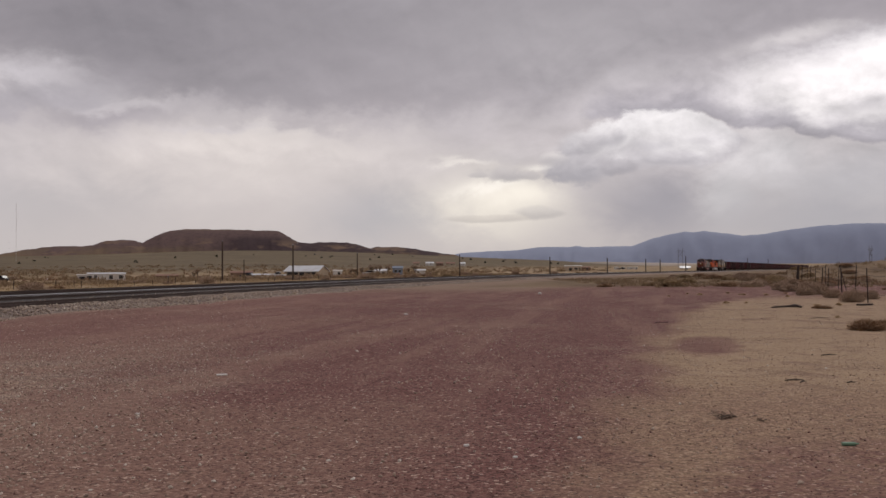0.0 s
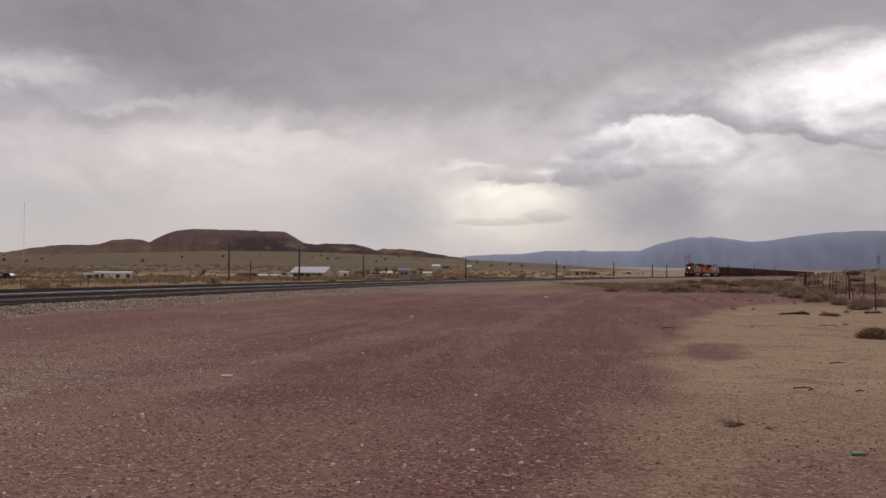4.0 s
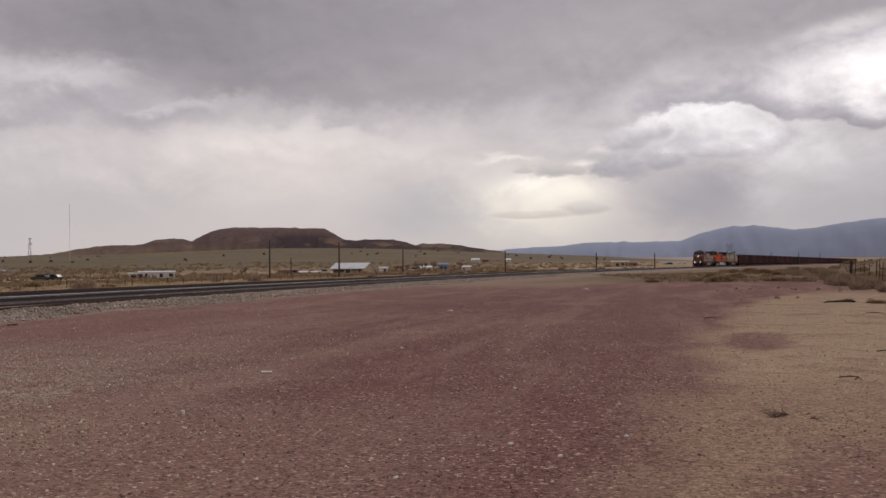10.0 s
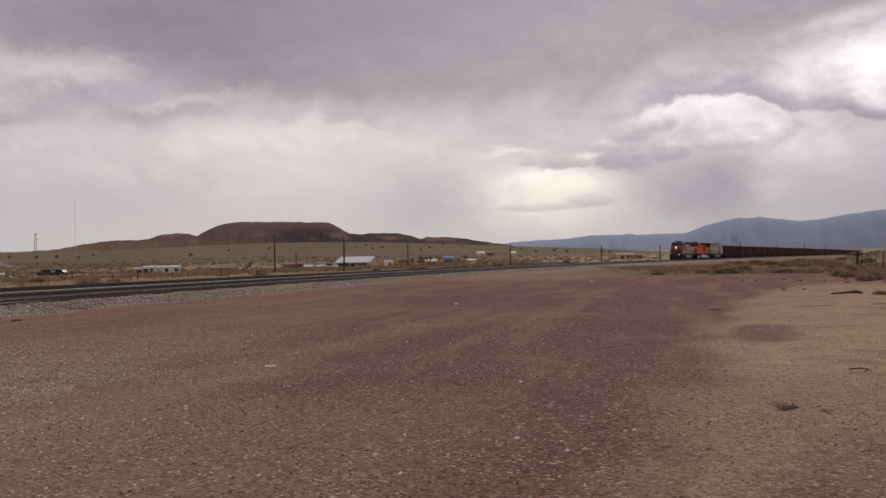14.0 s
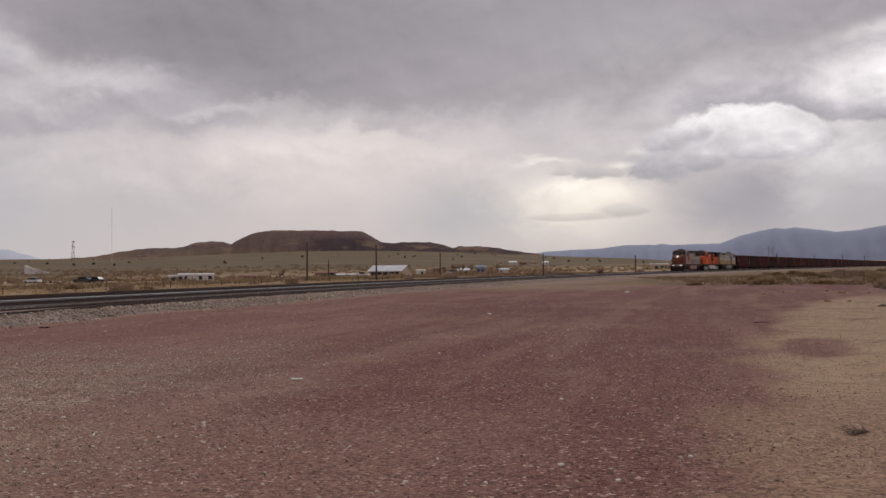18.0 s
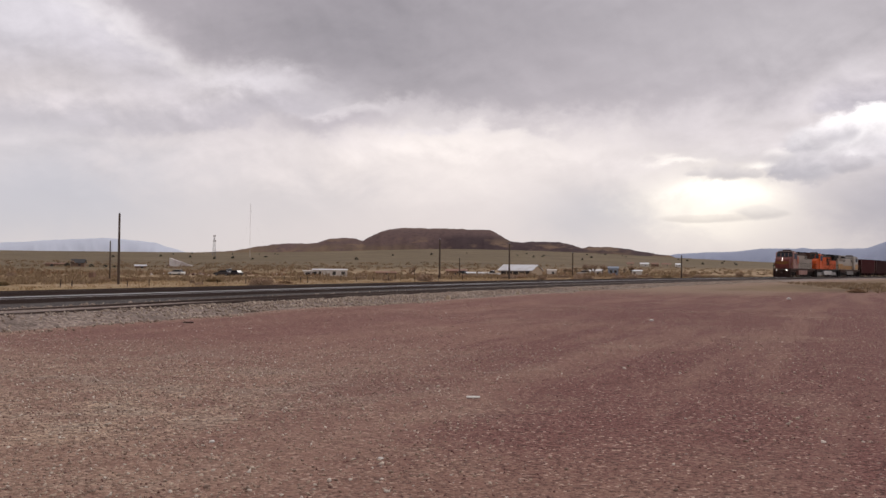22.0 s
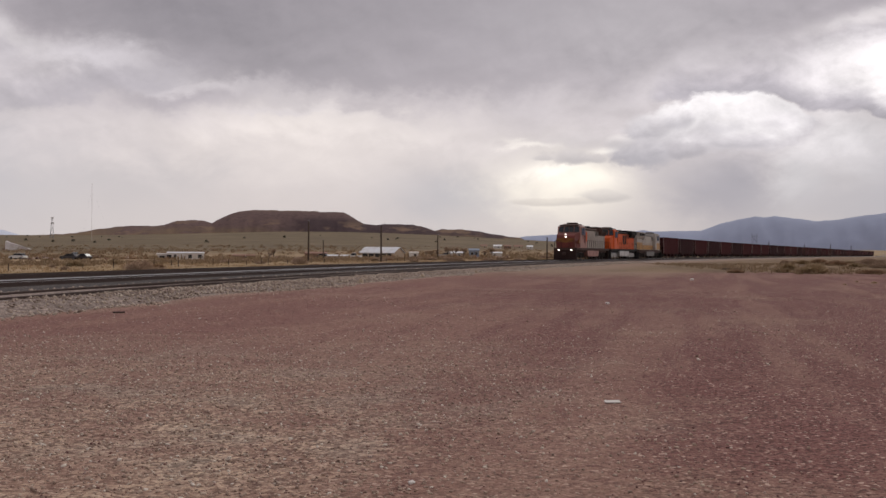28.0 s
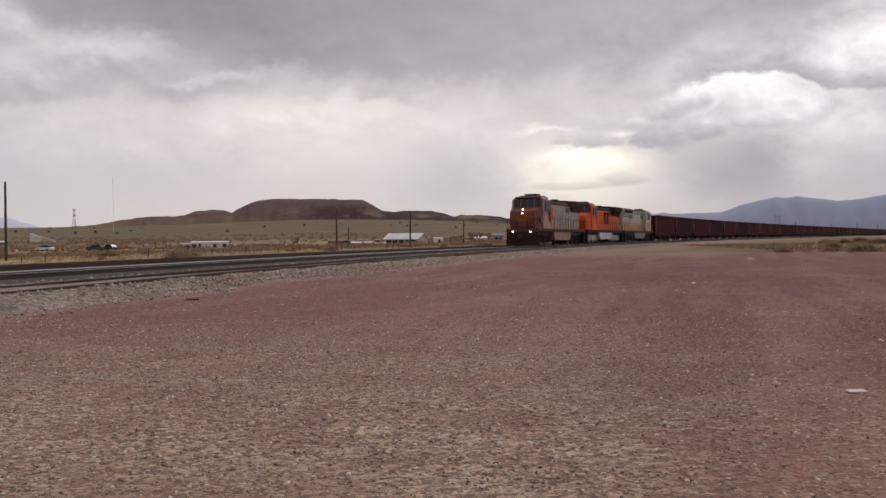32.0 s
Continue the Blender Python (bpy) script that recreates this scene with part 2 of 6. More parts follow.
    puff(3.7, 5.5, 1.0, 0.5, (0.66, 0.63, 0.62), (0.50, 0.48, 0.485), 0.9)
    puff(5.1, 5.45, 0.7, 0.28, (0.66, 0.63, 0.62), (0.52, 0.50, 0.50), 0.8)
    puff(2.1, 5.5, 0.6, 0.16, (0.62, 0.59, 0.58), (0.52, 0.50, 0.50), 0.8)
    puff(5.5, 3.25, 1.5, 0.36, (0.72, 0.69, 0.65), (0.50, 0.48, 0.47), 0.8)
    puff(2.6, 2.95, 2.4, 0.22, (0.70, 0.66, 0.60), (0.54, 0.51, 0.48), 0.7)
    puff(9.8, 7.6, 0.8, 0.6, (0.80, 0.78, 0.79), (0.50, 0.485, 0.51), 0.85)
    puff(12.2, 7.3, 1.5, 0.5, (0.82, 0.80, 0.80), (0.60, 0.585, 0.61), 0.6)
    puff(6.6, 6.5, 0.8, 0.4, (0.80, 0.77, 0.75), (0.56, 0.54, 0.55), 0.8)
    # the white shelf cloud above it with its dark base
    ab = above([(-50, 9), (8.0, 8.75), (10.1, 8.75), (12.2, 8.85), (13.5, 8.9), (14.8, 8.75), (15.7, 8.4), (16.8, 7.75), (18.4, 7.65), (19.5, 7.7), (20.7, 7.15), (22.3, 6.95), (23.5, 6.65), (25, 6.75), (32, 6.6), (50, 7)], 0.55)
    at = above([(-50, 6), (7.5, 8.6), (8.4, 9.6), (9.7, 9.95), (12.2, 10.1), (13.9, 10.6), (16.5, 11.2), (19.5, 11.5), (23.5, 12.3), (26, 12.8), (50, 15)], 0.9)
    bright = g.step(azd, 13.0, 20.5)
    acol = g.ramp(g.m("MULTIPLY", ab, 0.2), [(0.0, (0.40, 0.38, 0.41)), (0.12, (0.50, 0.48, 0.51)), (0.32, (0.95, 0.93, 0.92)), (0.55, (1.25, 1.22, 1.21)), (1.0, (1.2, 1.18, 1.17))])
    acol = g.mix(bright, g.ramp(g.m("MULTIPLY", ab, 0.3), [(0.0, (0.44, 0.42, 0.45)), (0.5, (0.56, 0.53, 0.56))]), acol)
    put_on(acol, g.m("MULTIPLY", g.m("MULTIPLY", g.step(ab, -0.12, 0.22), g.step(at, 0.9, -1.3)), g.step(azd, 7.6, 8.8)))
    lay((0.62, 0.60, 0.62), 0.7, 23.4, 8.6, 1.6, 0.5, 0.1, rag=0.6)
    lay((1.0, 0.97, 0.95), 0.5, 20, 12.6, 3, 0.35, 0.12, rag=0.8)
    strong = g.m("ADD", 0.36, g.m("MULTIPLY", g.m("ADD", blob(17, 9, 13, 4.5), g.m("MULTIPLY", blob(-28, 11, 14, 4), 0.6)), 1.1))
    light = g.m("MULTIPLY_ADD", shape, strong, 1.0)
    grey = g.add("ShaderNodeCombineColor")
    for k in range(3):
        g.put(grey.inputs[k], light)
    # the billows fade into the haze near the horizon
    relief = g.mix(g.step(el, 0.03, 0.12), (1, 1, 1), grey.outputs[0])
    base = g.mix(1.0, base, relief, "MULTIPLY")
    sky = g.add("ShaderNodeTexSky", sky_type="NISHITA", sun_disc=False)
    sky.sun_elevation, sky.sun_rotation = radians(SUN_EL), radians(SUN_AZ)
    clear = g.mix(1.0, sky.outputs[0], (0.10, 0.10, 0.10), "MULTIPLY")
    col = g.mix(1.0, g.mix(0.95, clear, base), (1.016, 0.976, 0.988), "MULTIPLY")
    bg = g.add("ShaderNodeBackground")
    g.put(bg.inputs[0], col)
    bg.inputs[1].default_value = 1.0
    g.tree.links.new(bg.outputs[0], out.inputs[0])


build_sky()
sun = new("sun", bpy.data.lights.new("sun", "SUN"))
sun.data.energy, sun.data.angle, sun.data.color = 0.95, radians(20), (1.0, 0.96, 0.9)
sun.matrix_world = look((0, 0, 100), (0 - math.sin(radians(SUN_AZ)) * 10, 0 - math.cos(radians(SUN_AZ)) * 10, 100 - 10 * math.tan(radians(SUN_EL))))


# ---- plan: the near rail of the main track lies at x = track_x(y) ----
BEND_END = 390.0                                    # the curve runs straight on from here


def track_x(y):
    q = np.minimum(y, BEND_END)
    return -23.207 + 0.12562 * q + 0.00083699 * q * q - 7.377e-7 * q ** 3 + track_slope(BEND_END) * (y - q)


def track_slope(y):
    q = np.minimum(y, BEND_END)
    return 0.12562 + 0.00167398 * q - 2.2131e-6 * q * q


def beside(y, off, z=0.0):
    """A place off metres to the right of the near main rail."""
    s = track_slope(y)
    n = math.hypot(1, s)
    return Vector((track_x(y) + off / n, y - off * s / n, z))


K = 0.89                                            # metres to one unit of the plan


def rail_u(y):
    """The near main rail in units of the plan."""
    return track_x(np.asarray(y, float) * K) / K


def smooth(a, b, v):
    t = np.clip((v - a) / (b - a), 0, 1)
    return t * t * (3 - 2 * t)


# ---- materials ----
def material(name, build):
    mat = bpy.data.materials.new(name)
    mat.use_nodes = True
    g = Nodes(mat.node_tree)
    out = g.add("ShaderNodeOutputMaterial")
    bsdf = g.add("ShaderNodeBsdfPrincipled")
    g.tree.links.new(bsdf.outputs[0], out.inputs[0])
    build(g, bsdf)
    return mat


def plain(name, col, rough=0.7, metal=0.0, vary=0.15, size=3.0, dirt=None, bump=0.0, emit=None, spec=0.35):
    """A surface with variation at two scales, and dirt of another colour where given."""
    def build(g, b):
        co = g.add("ShaderNodeTexCoord").outputs["Object"]
        n1, n2 = g.noise(co, size, 3), g.noise(co, size * 9, 3)
        lo, hi = tuple(c * (1 - vary) for c in col), tuple(min(1, c * (1 + vary)) for c in col)
        c = g.mix(n1, lo, hi)
        c = g.mix(g.m("MULTIPLY", n2, 0.35), c, tuple(v * 0.7 for v in col))
        if dirt:
            c = g.mix(g.m("MULTIPLY", g.step(g.noise(co, size * 0.7, 5, 0.65), 0.42, 0.68), dirt[1]), c, dirt[0])
        g.put(b.inputs["Base Color"], c)
        b.inputs["Roughness"].default_value, b.inputs["Metallic"].default_value = rough, metal
        b.inputs["Specular IOR Level"].default_value = spec
        if bump:
            n = g.add("ShaderNodeBump")
            n.inputs["Strength"].default_value = bump
            g.put(n.inputs["Height"], n2)
            g.put(b.inputs["Normal"], n.outputs[0])
        if emit:
            g.put(b.inputs["Emission Color"], emit[0])
            b.inputs["Emission Strength"].default_value = emit[1]
    return material(name, build)


def ground_material():
    def build(g, b):
        pos = g.scale(g.add("ShaderNodeNewGeometry").outputs["Position"], 1 / K, 1 / K, 1 / K)
        sep = g.add("ShaderNodeSeparateXYZ")
        g.put(sep.inputs[0], pos)
        x, y, _ = sep.outputs
        big, mid, fine, grit = g.noise(pos, 0.11, 5), g.noise(pos, 0.9, 5), g.noise(pos, 6, 4), g.noise(pos, 34, 3)
        wob = g.m("MULTIPLY", g.m("SUBTRACT", g.noise(pos, 0.25, 6, 0.62), 0.5), 7.5)
        q = g.m("MINIMUM", y, BEND_END / K)
        tx = g.m("MULTIPLY_ADD", g.m("MULTIPLY_ADD", g.m("MULTIPLY_ADD", q, -7.377e-7 * K * K, 0.00083699 * K), q, 0.12562), q, -23.207 / K)
        tx = g.m("MULTIPLY_ADD", g.m("SUBTRACT", y, q), float(track_slope(BEND_END)), tx)
        u = g.m("SUBTRACT", x, tx)                  # metres to the right of the near main rail
        peb, pebd = g.cells(pos, 36)
        cob, cobd = g.cells(pos, 19)
        # red cinders, paler where the wheels have run
        cinder = g.mix(mid, (0.144, 0.056, 0.049), (0.196, 0.086, 0.075))
        cinder = g.mix(g.step(fine, 0.45, 0.75), cinder, (0.114, 0.046, 0.043))
        cinder = g.mix(g.m("MULTIPLY", g.step(big, 0.45, 0.7), 0.35), cinder, (0.230, 0.120, 0.093))
        cinder = g.mix(g.m("MULTIPLY", g.step(grit, 0.56, 0.7), 0.6), cinder, (0.376, 0.233, 0.190))
        cinder = g.mix(g.m("MULTIPLY", g.step(peb, 0.58, 1.0), 0.55), cinder, (0.323, 0.185, 0.152))
        cinder = g.mix(g.m("MULTIPLY", g.step(peb, 0.45, 0.05), 0.85), cinder, (0.060, 0.024, 0.023))
        cinder = g.mix(g.m("MULTIPLY", g.step(peb, 0.955, 0.975), g.step(mid, 0.3, 0.55)), cinder, (0.522, 0.380, 0.314))
        # the cinders get paler towards the left of the lot
        paler_left = g.m("MULTIPLY", g.step(g.m("ADD", x, g.m("MULTIPLY", wob, 0.8)), -1.0, -9.0), 0.30)
        cinder = g.mix(g.m("MULTIPLY", paler_left, g.step(fine, 0.3, 0.6)), cinder, (0.32, 0.18, 0.142))
        along = g.add("ShaderNodeCombineXYZ")
        g.put(along.inputs[0], g.m("MULTIPLY", u, 0.6))
        g.put(along.inputs[1], g.m("MULTIPLY", y, 0.06))
        lane = g.noise(along.outputs[0], 1.0, 5, 0.6)
        cinder = g.mix(g.m("MULTIPLY", g.m("MULTIPLY", g.step(lane, 0.48, 0.62), g.step(fine, 0.25, 0.6)), 0.45), cinder, (0.31, 0.19, 0.145))
        # buff gravel over reddish grit
        gravel = g.mix(fine, (0.267, 0.171, 0.127), (0.372, 0.248, 0.182))
        gravel = g.mix(g.step(grit, 0.52, 0.72), gravel, (0.521, 0.397, 0.300))
        gravel = g.mix(g.m("MULTIPLY", g.step(grit, 0.5, 0.36), 0.7), gravel, (0.149, 0.094, 0.074))
        gravel = g.mix(g.m("MULTIPLY", g.step(cob, 0.55, 1.0), 0.8), gravel, (0.645, 0.477, 0.342))
        gravel = g.mix(g.m("MULTIPLY", g.step(cob, 0.45, 0.05), 0.85), gravel, (0.120, 0.078, 0.062))
        gravel = g.mix(g.m("MULTIPLY", g.step(peb, 0.7, 1.0), 0.6), gravel, (0.595, 0.459, 0.348))
        gravel = g.mix(g.m("MULTIPLY", g.step(peb, 0.3, 0.0), 0.6), gravel, (0.112, 0.072, 0.058))
        gravel = g.mix(g.m("MULTIPLY", g.step(g.noise(pos, 0.45, 5, 0.6), 0.5, 0.62), 0.45), gravel, g.mix(cob, (0.16, 0.135, 0.108), (0.42, 0.37, 0.305)))
        # tan sand
        sand = g.mix(mid, (0.345, 0.232, 0.145), (0.46, 0.32, 0.20))
        sand = g.mix(g.m("MULTIPLY", g.step(g.noise(pos, 2.6, 6, 0.72), 0.50, 0.64), 0.35), sand, (0.23, 0.135, 0.09))
        sand = g.mix(g.m("MULTIPLY", g.step(g.noise(pos, 0.5, 7, 0.7), 0.50, 0.64), 0.75), sand, (0.235, 0.145, 0.10))
        sand = g.mix(g.m("MULTIPLY", g.step(g.noise(pos, 0.9, 6, 0.7), 0.52, 0.64), 0.6), sand, (0.21, 0.118, 0.09))
        sand = g.mix(g.m("MULTIPLY", g.step(g.noise(pos, 1.3, 6, 0.7), 0.52, 0.66), 0.55), sand, (0.46, 0.33, 0.225))
        sand = g.mix(g.m("MULTIPLY", g.step(g.noise(pos, 5.0, 5, 0.7), 0.54, 0.70), 0.3), sand, (0.20, 0.125, 0.092))
        sand = g.mix(g.m("MULTIPLY", g.step(grit, 0.51, 0.64), 0.6), sand, (0.16, 0.10, 0.072))
        sand = g.mix(g.m("MULTIPLY", g.step(peb, 0.35, 0.0), 0.65), sand, (0.14, 0.09, 0.064))
        sand = g.mix(g.m("MULTIPLY", g.step(peb, 0.75, 1.0), 0.6), sand, (0.54, 0.42, 0.30))
        # coarser brown grit on the nearer sand
        nearer = g.m("MULTIPLY", g.step(g.m("ADD", y, g.m("MULTIPLY", wob, 0.5)), 14.5, 10.5), g.m("MULTIPLY_ADD", g.step(fine, 0.35, 0.6), 0.35, 0.35))
        sand = g.mix(nearer, sand, g.mix(peb, (0.10, 0.052, 0.042), (0.37, 0.225, 0.155)))
        # dry grass plain
        grass = g.mix(g.noise(pos, 0.03, 6, 0.6), (0.265, 0.186, 0.098), (0.345, 0.245, 0.138))
        grass = g.mix(g.m("MULTIPLY", g.step(g.noise(pos, 0.35, 6, 0.7), 0.48, 0.70), 0.6), grass, (0.19, 0.128, 0.074))
        grass = g.mix(g.m("MULTIPLY", g.step(g.noise(g.scale(pos, 0.6, 1.6, 1), 0.022, 5, 0.6), 0.48, 0.58), 0.5), grass, (0.45, 0.33, 0.225))
        grass = g.mix(g.m("MULTIPLY", g.step(g.noise(pos, 0.06, 6, 0.7), 0.50, 0.60), 0.75), grass, (0.19, 0.122, 0.072))
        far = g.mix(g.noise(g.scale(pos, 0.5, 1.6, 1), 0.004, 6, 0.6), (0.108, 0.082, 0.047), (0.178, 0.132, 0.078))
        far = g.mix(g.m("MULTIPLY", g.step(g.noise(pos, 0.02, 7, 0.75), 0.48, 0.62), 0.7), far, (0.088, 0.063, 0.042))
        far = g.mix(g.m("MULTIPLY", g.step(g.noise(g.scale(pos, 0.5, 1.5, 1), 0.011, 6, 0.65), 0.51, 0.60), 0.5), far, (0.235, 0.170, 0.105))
        # pale tan valley floor far to the east, haze below the range painted in
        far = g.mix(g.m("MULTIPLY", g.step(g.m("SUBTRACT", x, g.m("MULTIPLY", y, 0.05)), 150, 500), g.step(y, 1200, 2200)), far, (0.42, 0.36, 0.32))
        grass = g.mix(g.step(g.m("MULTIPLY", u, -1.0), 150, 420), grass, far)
        edge = g.m("ADD", g.m("MULTIPLY", g.m("SUBTRACT", y, 12.0), 0.10), g.m("MULTIPLY", g.m("MULTIPLY", y, y), 0.004))
        sandy = g.step(g.m("SUBTRACT", g.m("ADD", x, g.m("MULTIPLY", wob, 0.5)), g.m("ADD", edge, g.m("MULTIPLY_ADD", g.step(y, 12.8, 9.5), -0.8, 2.2))), -0.6, 0.7)
        sandy = g.m("MULTIPLY", sandy, g.step(y, 62, 44))
        col = g.mix(sandy, cinder, sand)
        streak = g.noise(g.scale(pos, 0.5, 0.6, 1), 0.5, 7, 0.68, 0.6)
        near_left = g.m("MULTIPLY", g.step(g.m("ADD", x, g.m("MULTIPLY", wob, 0.5)), -2.0, -7.5), g.step(g.m("ADD", y, g.m("MULTIPLY", wob, 0.6)), 23.0, 12.0))
        st = g.m("ADD", g.m("MULTIPLY", g.step(streak, 0.52, 0.68), 0.32), g.m("MULTIPLY", near_left, g.m("ADD", 0.45, g.m("MULTIPLY", g.step(mid, 0.4, 0.6), 0.4))), clamp=True)
        st = g.m("MULTIPLY", st, g.m("SUBTRACT", 1.0, sandy))
        col = g.mix(st, col, gravel)
        brown = g.mix(fine, (0.26, 0.158, 0.112), (0.36, 0.235, 0.17))
        brown = g.mix(g.m("MULTIPLY", g.step(peb, 0.4, 0.0), 0.75), brown, (0.115, 0.066, 0.05))
        brown = g.mix(g.m("MULTIPLY", g.step(peb, 0.7, 1.0), 0.7), brown, (0.48, 0.35, 0.26))
        tan_zone = g.m("MULTIPLY", g.step(g.m("ADD", x, g.m("MULTIPLY", wob, 0.4)), 1.2, -1.5), g.step(g.m("ADD", y, g.m("MULTIPLY", wob, 0.6)), 12.5, 9.0))
        col = g.mix(g.m("MULTIPLY", tan_zone, 0.4), col, brown)
        bank = g.m("MULTIPLY", g.step(g.m("ADD", u, g.m("MULTIPLY", wob, 0.5)), 7.6, 6.0), 0.6)
        col = g.mix(bank, col, gravel)
        col = g.mix(g.m("MULTIPLY", g.step(g.m("ADD", u, g.m("MULTIPLY", g.m("SUBTRACT", mid, 0.5), 3.0)), 5.9, 4.9), 0.8), col, g.mix(cob, (0.10, 0.078, 0.066), (0.30, 0.245, 0.205)))
        verge = g.m("MULTIPLY", g.step(y, 62, 85), g.step(g.m("ADD", u, wob), 24, 18))
        col = g.mix(g.m("MULTIPLY", verge, 0.85), col, g.mix(mid, (0.235, 0.160, 0.112), (0.31, 0.222, 0.162)))
        dy_ = g.m("SUBTRACT", y, 19.95)
        dx_ = g.m("SUBTRACT", g.m("SUBTRACT", x, 5.72), g.m("MULTIPLY", dy_, 0.27))
        red_spot = g.m("ADD", g.m("POWER", g.m("DIVIDE", dx_, 0.8), 2.0), g.m("POWER", g.m("DIVIDE", dy_, 2.6), 2.0))
        col = g.mix(g.m("MULTIPLY", g.step(g.m("ADD", red_spot, g.m("MULTIPLY", g.m("SUBTRACT", mid, 0.5), 1.6)), 1.4, 0.4), 0.85), col, cinder)
        mauve = g.m("MULTIPLY", g.step(g.m("ADD", y, g.m("MULTIPLY", wob, 0.55)), 8.9, 7.6), g.step(g.m("SUBTRACT", g.m("ADD", x, g.m("MULTIPLY", wob, 0.3)), g.m("MULTIPLY", y, 0.5)), -1.6, -0.9))
        col = g.mix(g.m("MULTIPLY", mauve, g.m("MULTIPLY_ADD", g.step(fine, 0.35, 0.6), 0.35, 0.4)), col, cinder)
        wild = g.step(g.m("ADD", g.m("MULTIPLY", wob, 1.2), g.m("SUBTRACT", y, g.m("MULTIPLY", x, 0.25))), 76, 92)
        scrub = g.mix(g.step(g.noise(pos, 0.16, 6, 0.66), 0.42, 0.62), (0.215, 0.145, 0.088), (0.135, 0.088, 0.055))
        scrub = g.mix(g.m("MULTIPLY", g.step(g.noise(pos, 0.07, 4, 0.6), 0.54, 0.64), 0.7), scrub, (0.285, 0.195, 0.125))
        col = g.mix(g.m("MULTIPLY", wild, g.step(u, 10, 17)), col, scrub)
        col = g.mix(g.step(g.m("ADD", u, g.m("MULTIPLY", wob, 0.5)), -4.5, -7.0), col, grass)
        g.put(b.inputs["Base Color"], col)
        b.inputs["Roughness"].default_value = 0.95
        b.inputs["Specular IOR Level"].default_value = 0.15
        n = g.add("ShaderNodeBump")
        n.inputs["Strength"].default_value, n.inputs["Distance"].default_value = 0.42, 0.03
        g.put(n.inputs["Height"], g.m("ADD", g.m("ADD", g.m("MULTIPLY", pebd, -1.2), g.m("MULTIPLY", grit, 0.5)), g.m("MULTIPLY", fine, 1.2)))
        g.put(b.inputs["Normal"], n.outputs[0])
    return material("ground", build)


GROUND = ground_material()


def ballast_material(name, lo, mid, hi):
    def build(g, b):
        pos = g.add("ShaderNodeNewGeometry").outputs["Position"]
        cob, cobd = g.cells(pos, 13)
        big = g.noise(pos, 0.5, 4)
        c = g.ramp(cob, [(0.0, lo), (0.5, mid), (1.0, hi)])
        g.put(b.inputs["Base Color"], g.mix(g.m("MULTIPLY", g.step(big, 0.4, 0.7), 0.6), c, lo))
        b.inputs["Roughness"].default_value = 0.95
        n = g.add("ShaderNodeBump")
        n.inputs["Strength"].default_value, n.inputs["Distance"].default_value = 0.8, 0.05
        g.put(n.inputs["Height"], g.m("MULTIPLY", cobd, -1.0))
        g.put(b.inputs["Normal"], n.outputs[0])
    return material(name, build)


BALLAST = ballast_material("ballast", (0.115, 0.083, 0.070), (0.225, 0.168, 0.138), (0.38, 0.30, 0.25))
# much darker stones for the beds of the main and second tracks
DARK_STONE = ballast_material("dark_ballast", (0.028, 0.022, 0.021), (0.055, 0.043, 0.039), (0.10, 0.08, 0.07))
RUST = plain("rail_steel", (0.075, 0.05, 0.042), 0.6, 0.3, 0.2, 6)
SHINE = plain("worn_rail_head", (0.72, 0.72, 0.74), 0.4, 0.35, 0.1, 6)
TIE = plain("creosoted_wood", (0.065, 0.05, 0.042), 0.9, vary=0.3, size=5)
POLE = plain("weathered_pole", (0.075, 0.052, 0.04), 0.9, vary=0.3, size=4)


# ---- helpers for meshes ----
def part(name, bm, mat, parent=None, label=""):
    me = bpy.data.meshes.new(name)
    bm.to_mesh(me)
    bm.free()
    for mt in mat if isinstance(mat, (list, tuple)) else (mat,):
        me.materials.append(mt)
    ob = new(name, me)
    if parent:
        ob.parent = parent
    if label:
        ob["label"] = label
    return ob


def raw(name, verts, faces, mat, parent=None, label="", smooth_shade=False):
    me = bpy.data.meshes.new(name)
    me.from_pydata([tuple(v) for v in verts], [], [tuple(int(i) for i in f) for f in faces])
    me.materials.append(mat)
    if smooth_shade:
        me.polygons.foreach_set("use_smooth", [True] * len(me.polygons))
    ob = new(name, me)
    if parent:
        ob.parent = parent
    if label:
        ob["label"] = label
    return ob


def box(bm, x0, x1, y0, y1, z0, z1, bevel=0.0):
    r = bmesh.ops.create_cube(bm, size=1)
    vs = r["verts"]
    bmesh.ops.scale(bm, vec=(x1 - x0, y1 - y0, z1 - z0), verts=vs)
    bmesh.ops.translate(bm, vec=((x0 + x1) / 2, (y0 + y1) / 2, (z0 + z1) / 2), verts=vs)
    if bevel:
        es = list({e for v in vs for e in v.link_edges})
        bmesh.ops.bevel(bm, geom=es, offset=bevel, segments=1, affect="EDGES")
    return vs


def tube(bm, a, b, r0, r1=None, n=10):
    a, b = Vector(a), Vector(b)
    r = bmesh.ops.create_cone(bm, cap_ends=True, segments=n, radius1=r0, radius2=r0 if r1 is None else r1, depth=(b - a).length)
    q = (b - a).to_track_quat("Z", "Y").to_matrix().to_4x4()
    bmesh.ops.transform(bm, matrix=Matrix.Translation((a + b) / 2) @ q, verts=r["verts"])
    return r["verts"]


def prism(bm, outline, x0, x1):
    """An outline in (y, z) drawn out from x0 to x1."""
    a = [bm.verts.new((x0, y, z)) for y, z in outline]
    b = [bm.verts.new((x1, y, z)) for y, z in outline]
    n = len(a)
    bm.faces.new(a)
    bm.faces.new(list(reversed(b)))
    for i in range(n):
        bm.faces.new((a[i], b[i], b[(i + 1) % n], a[(i + 1) % n]))
    bmesh.ops.recalc_face_normals(bm, faces=bm.faces[:])
    return a + b


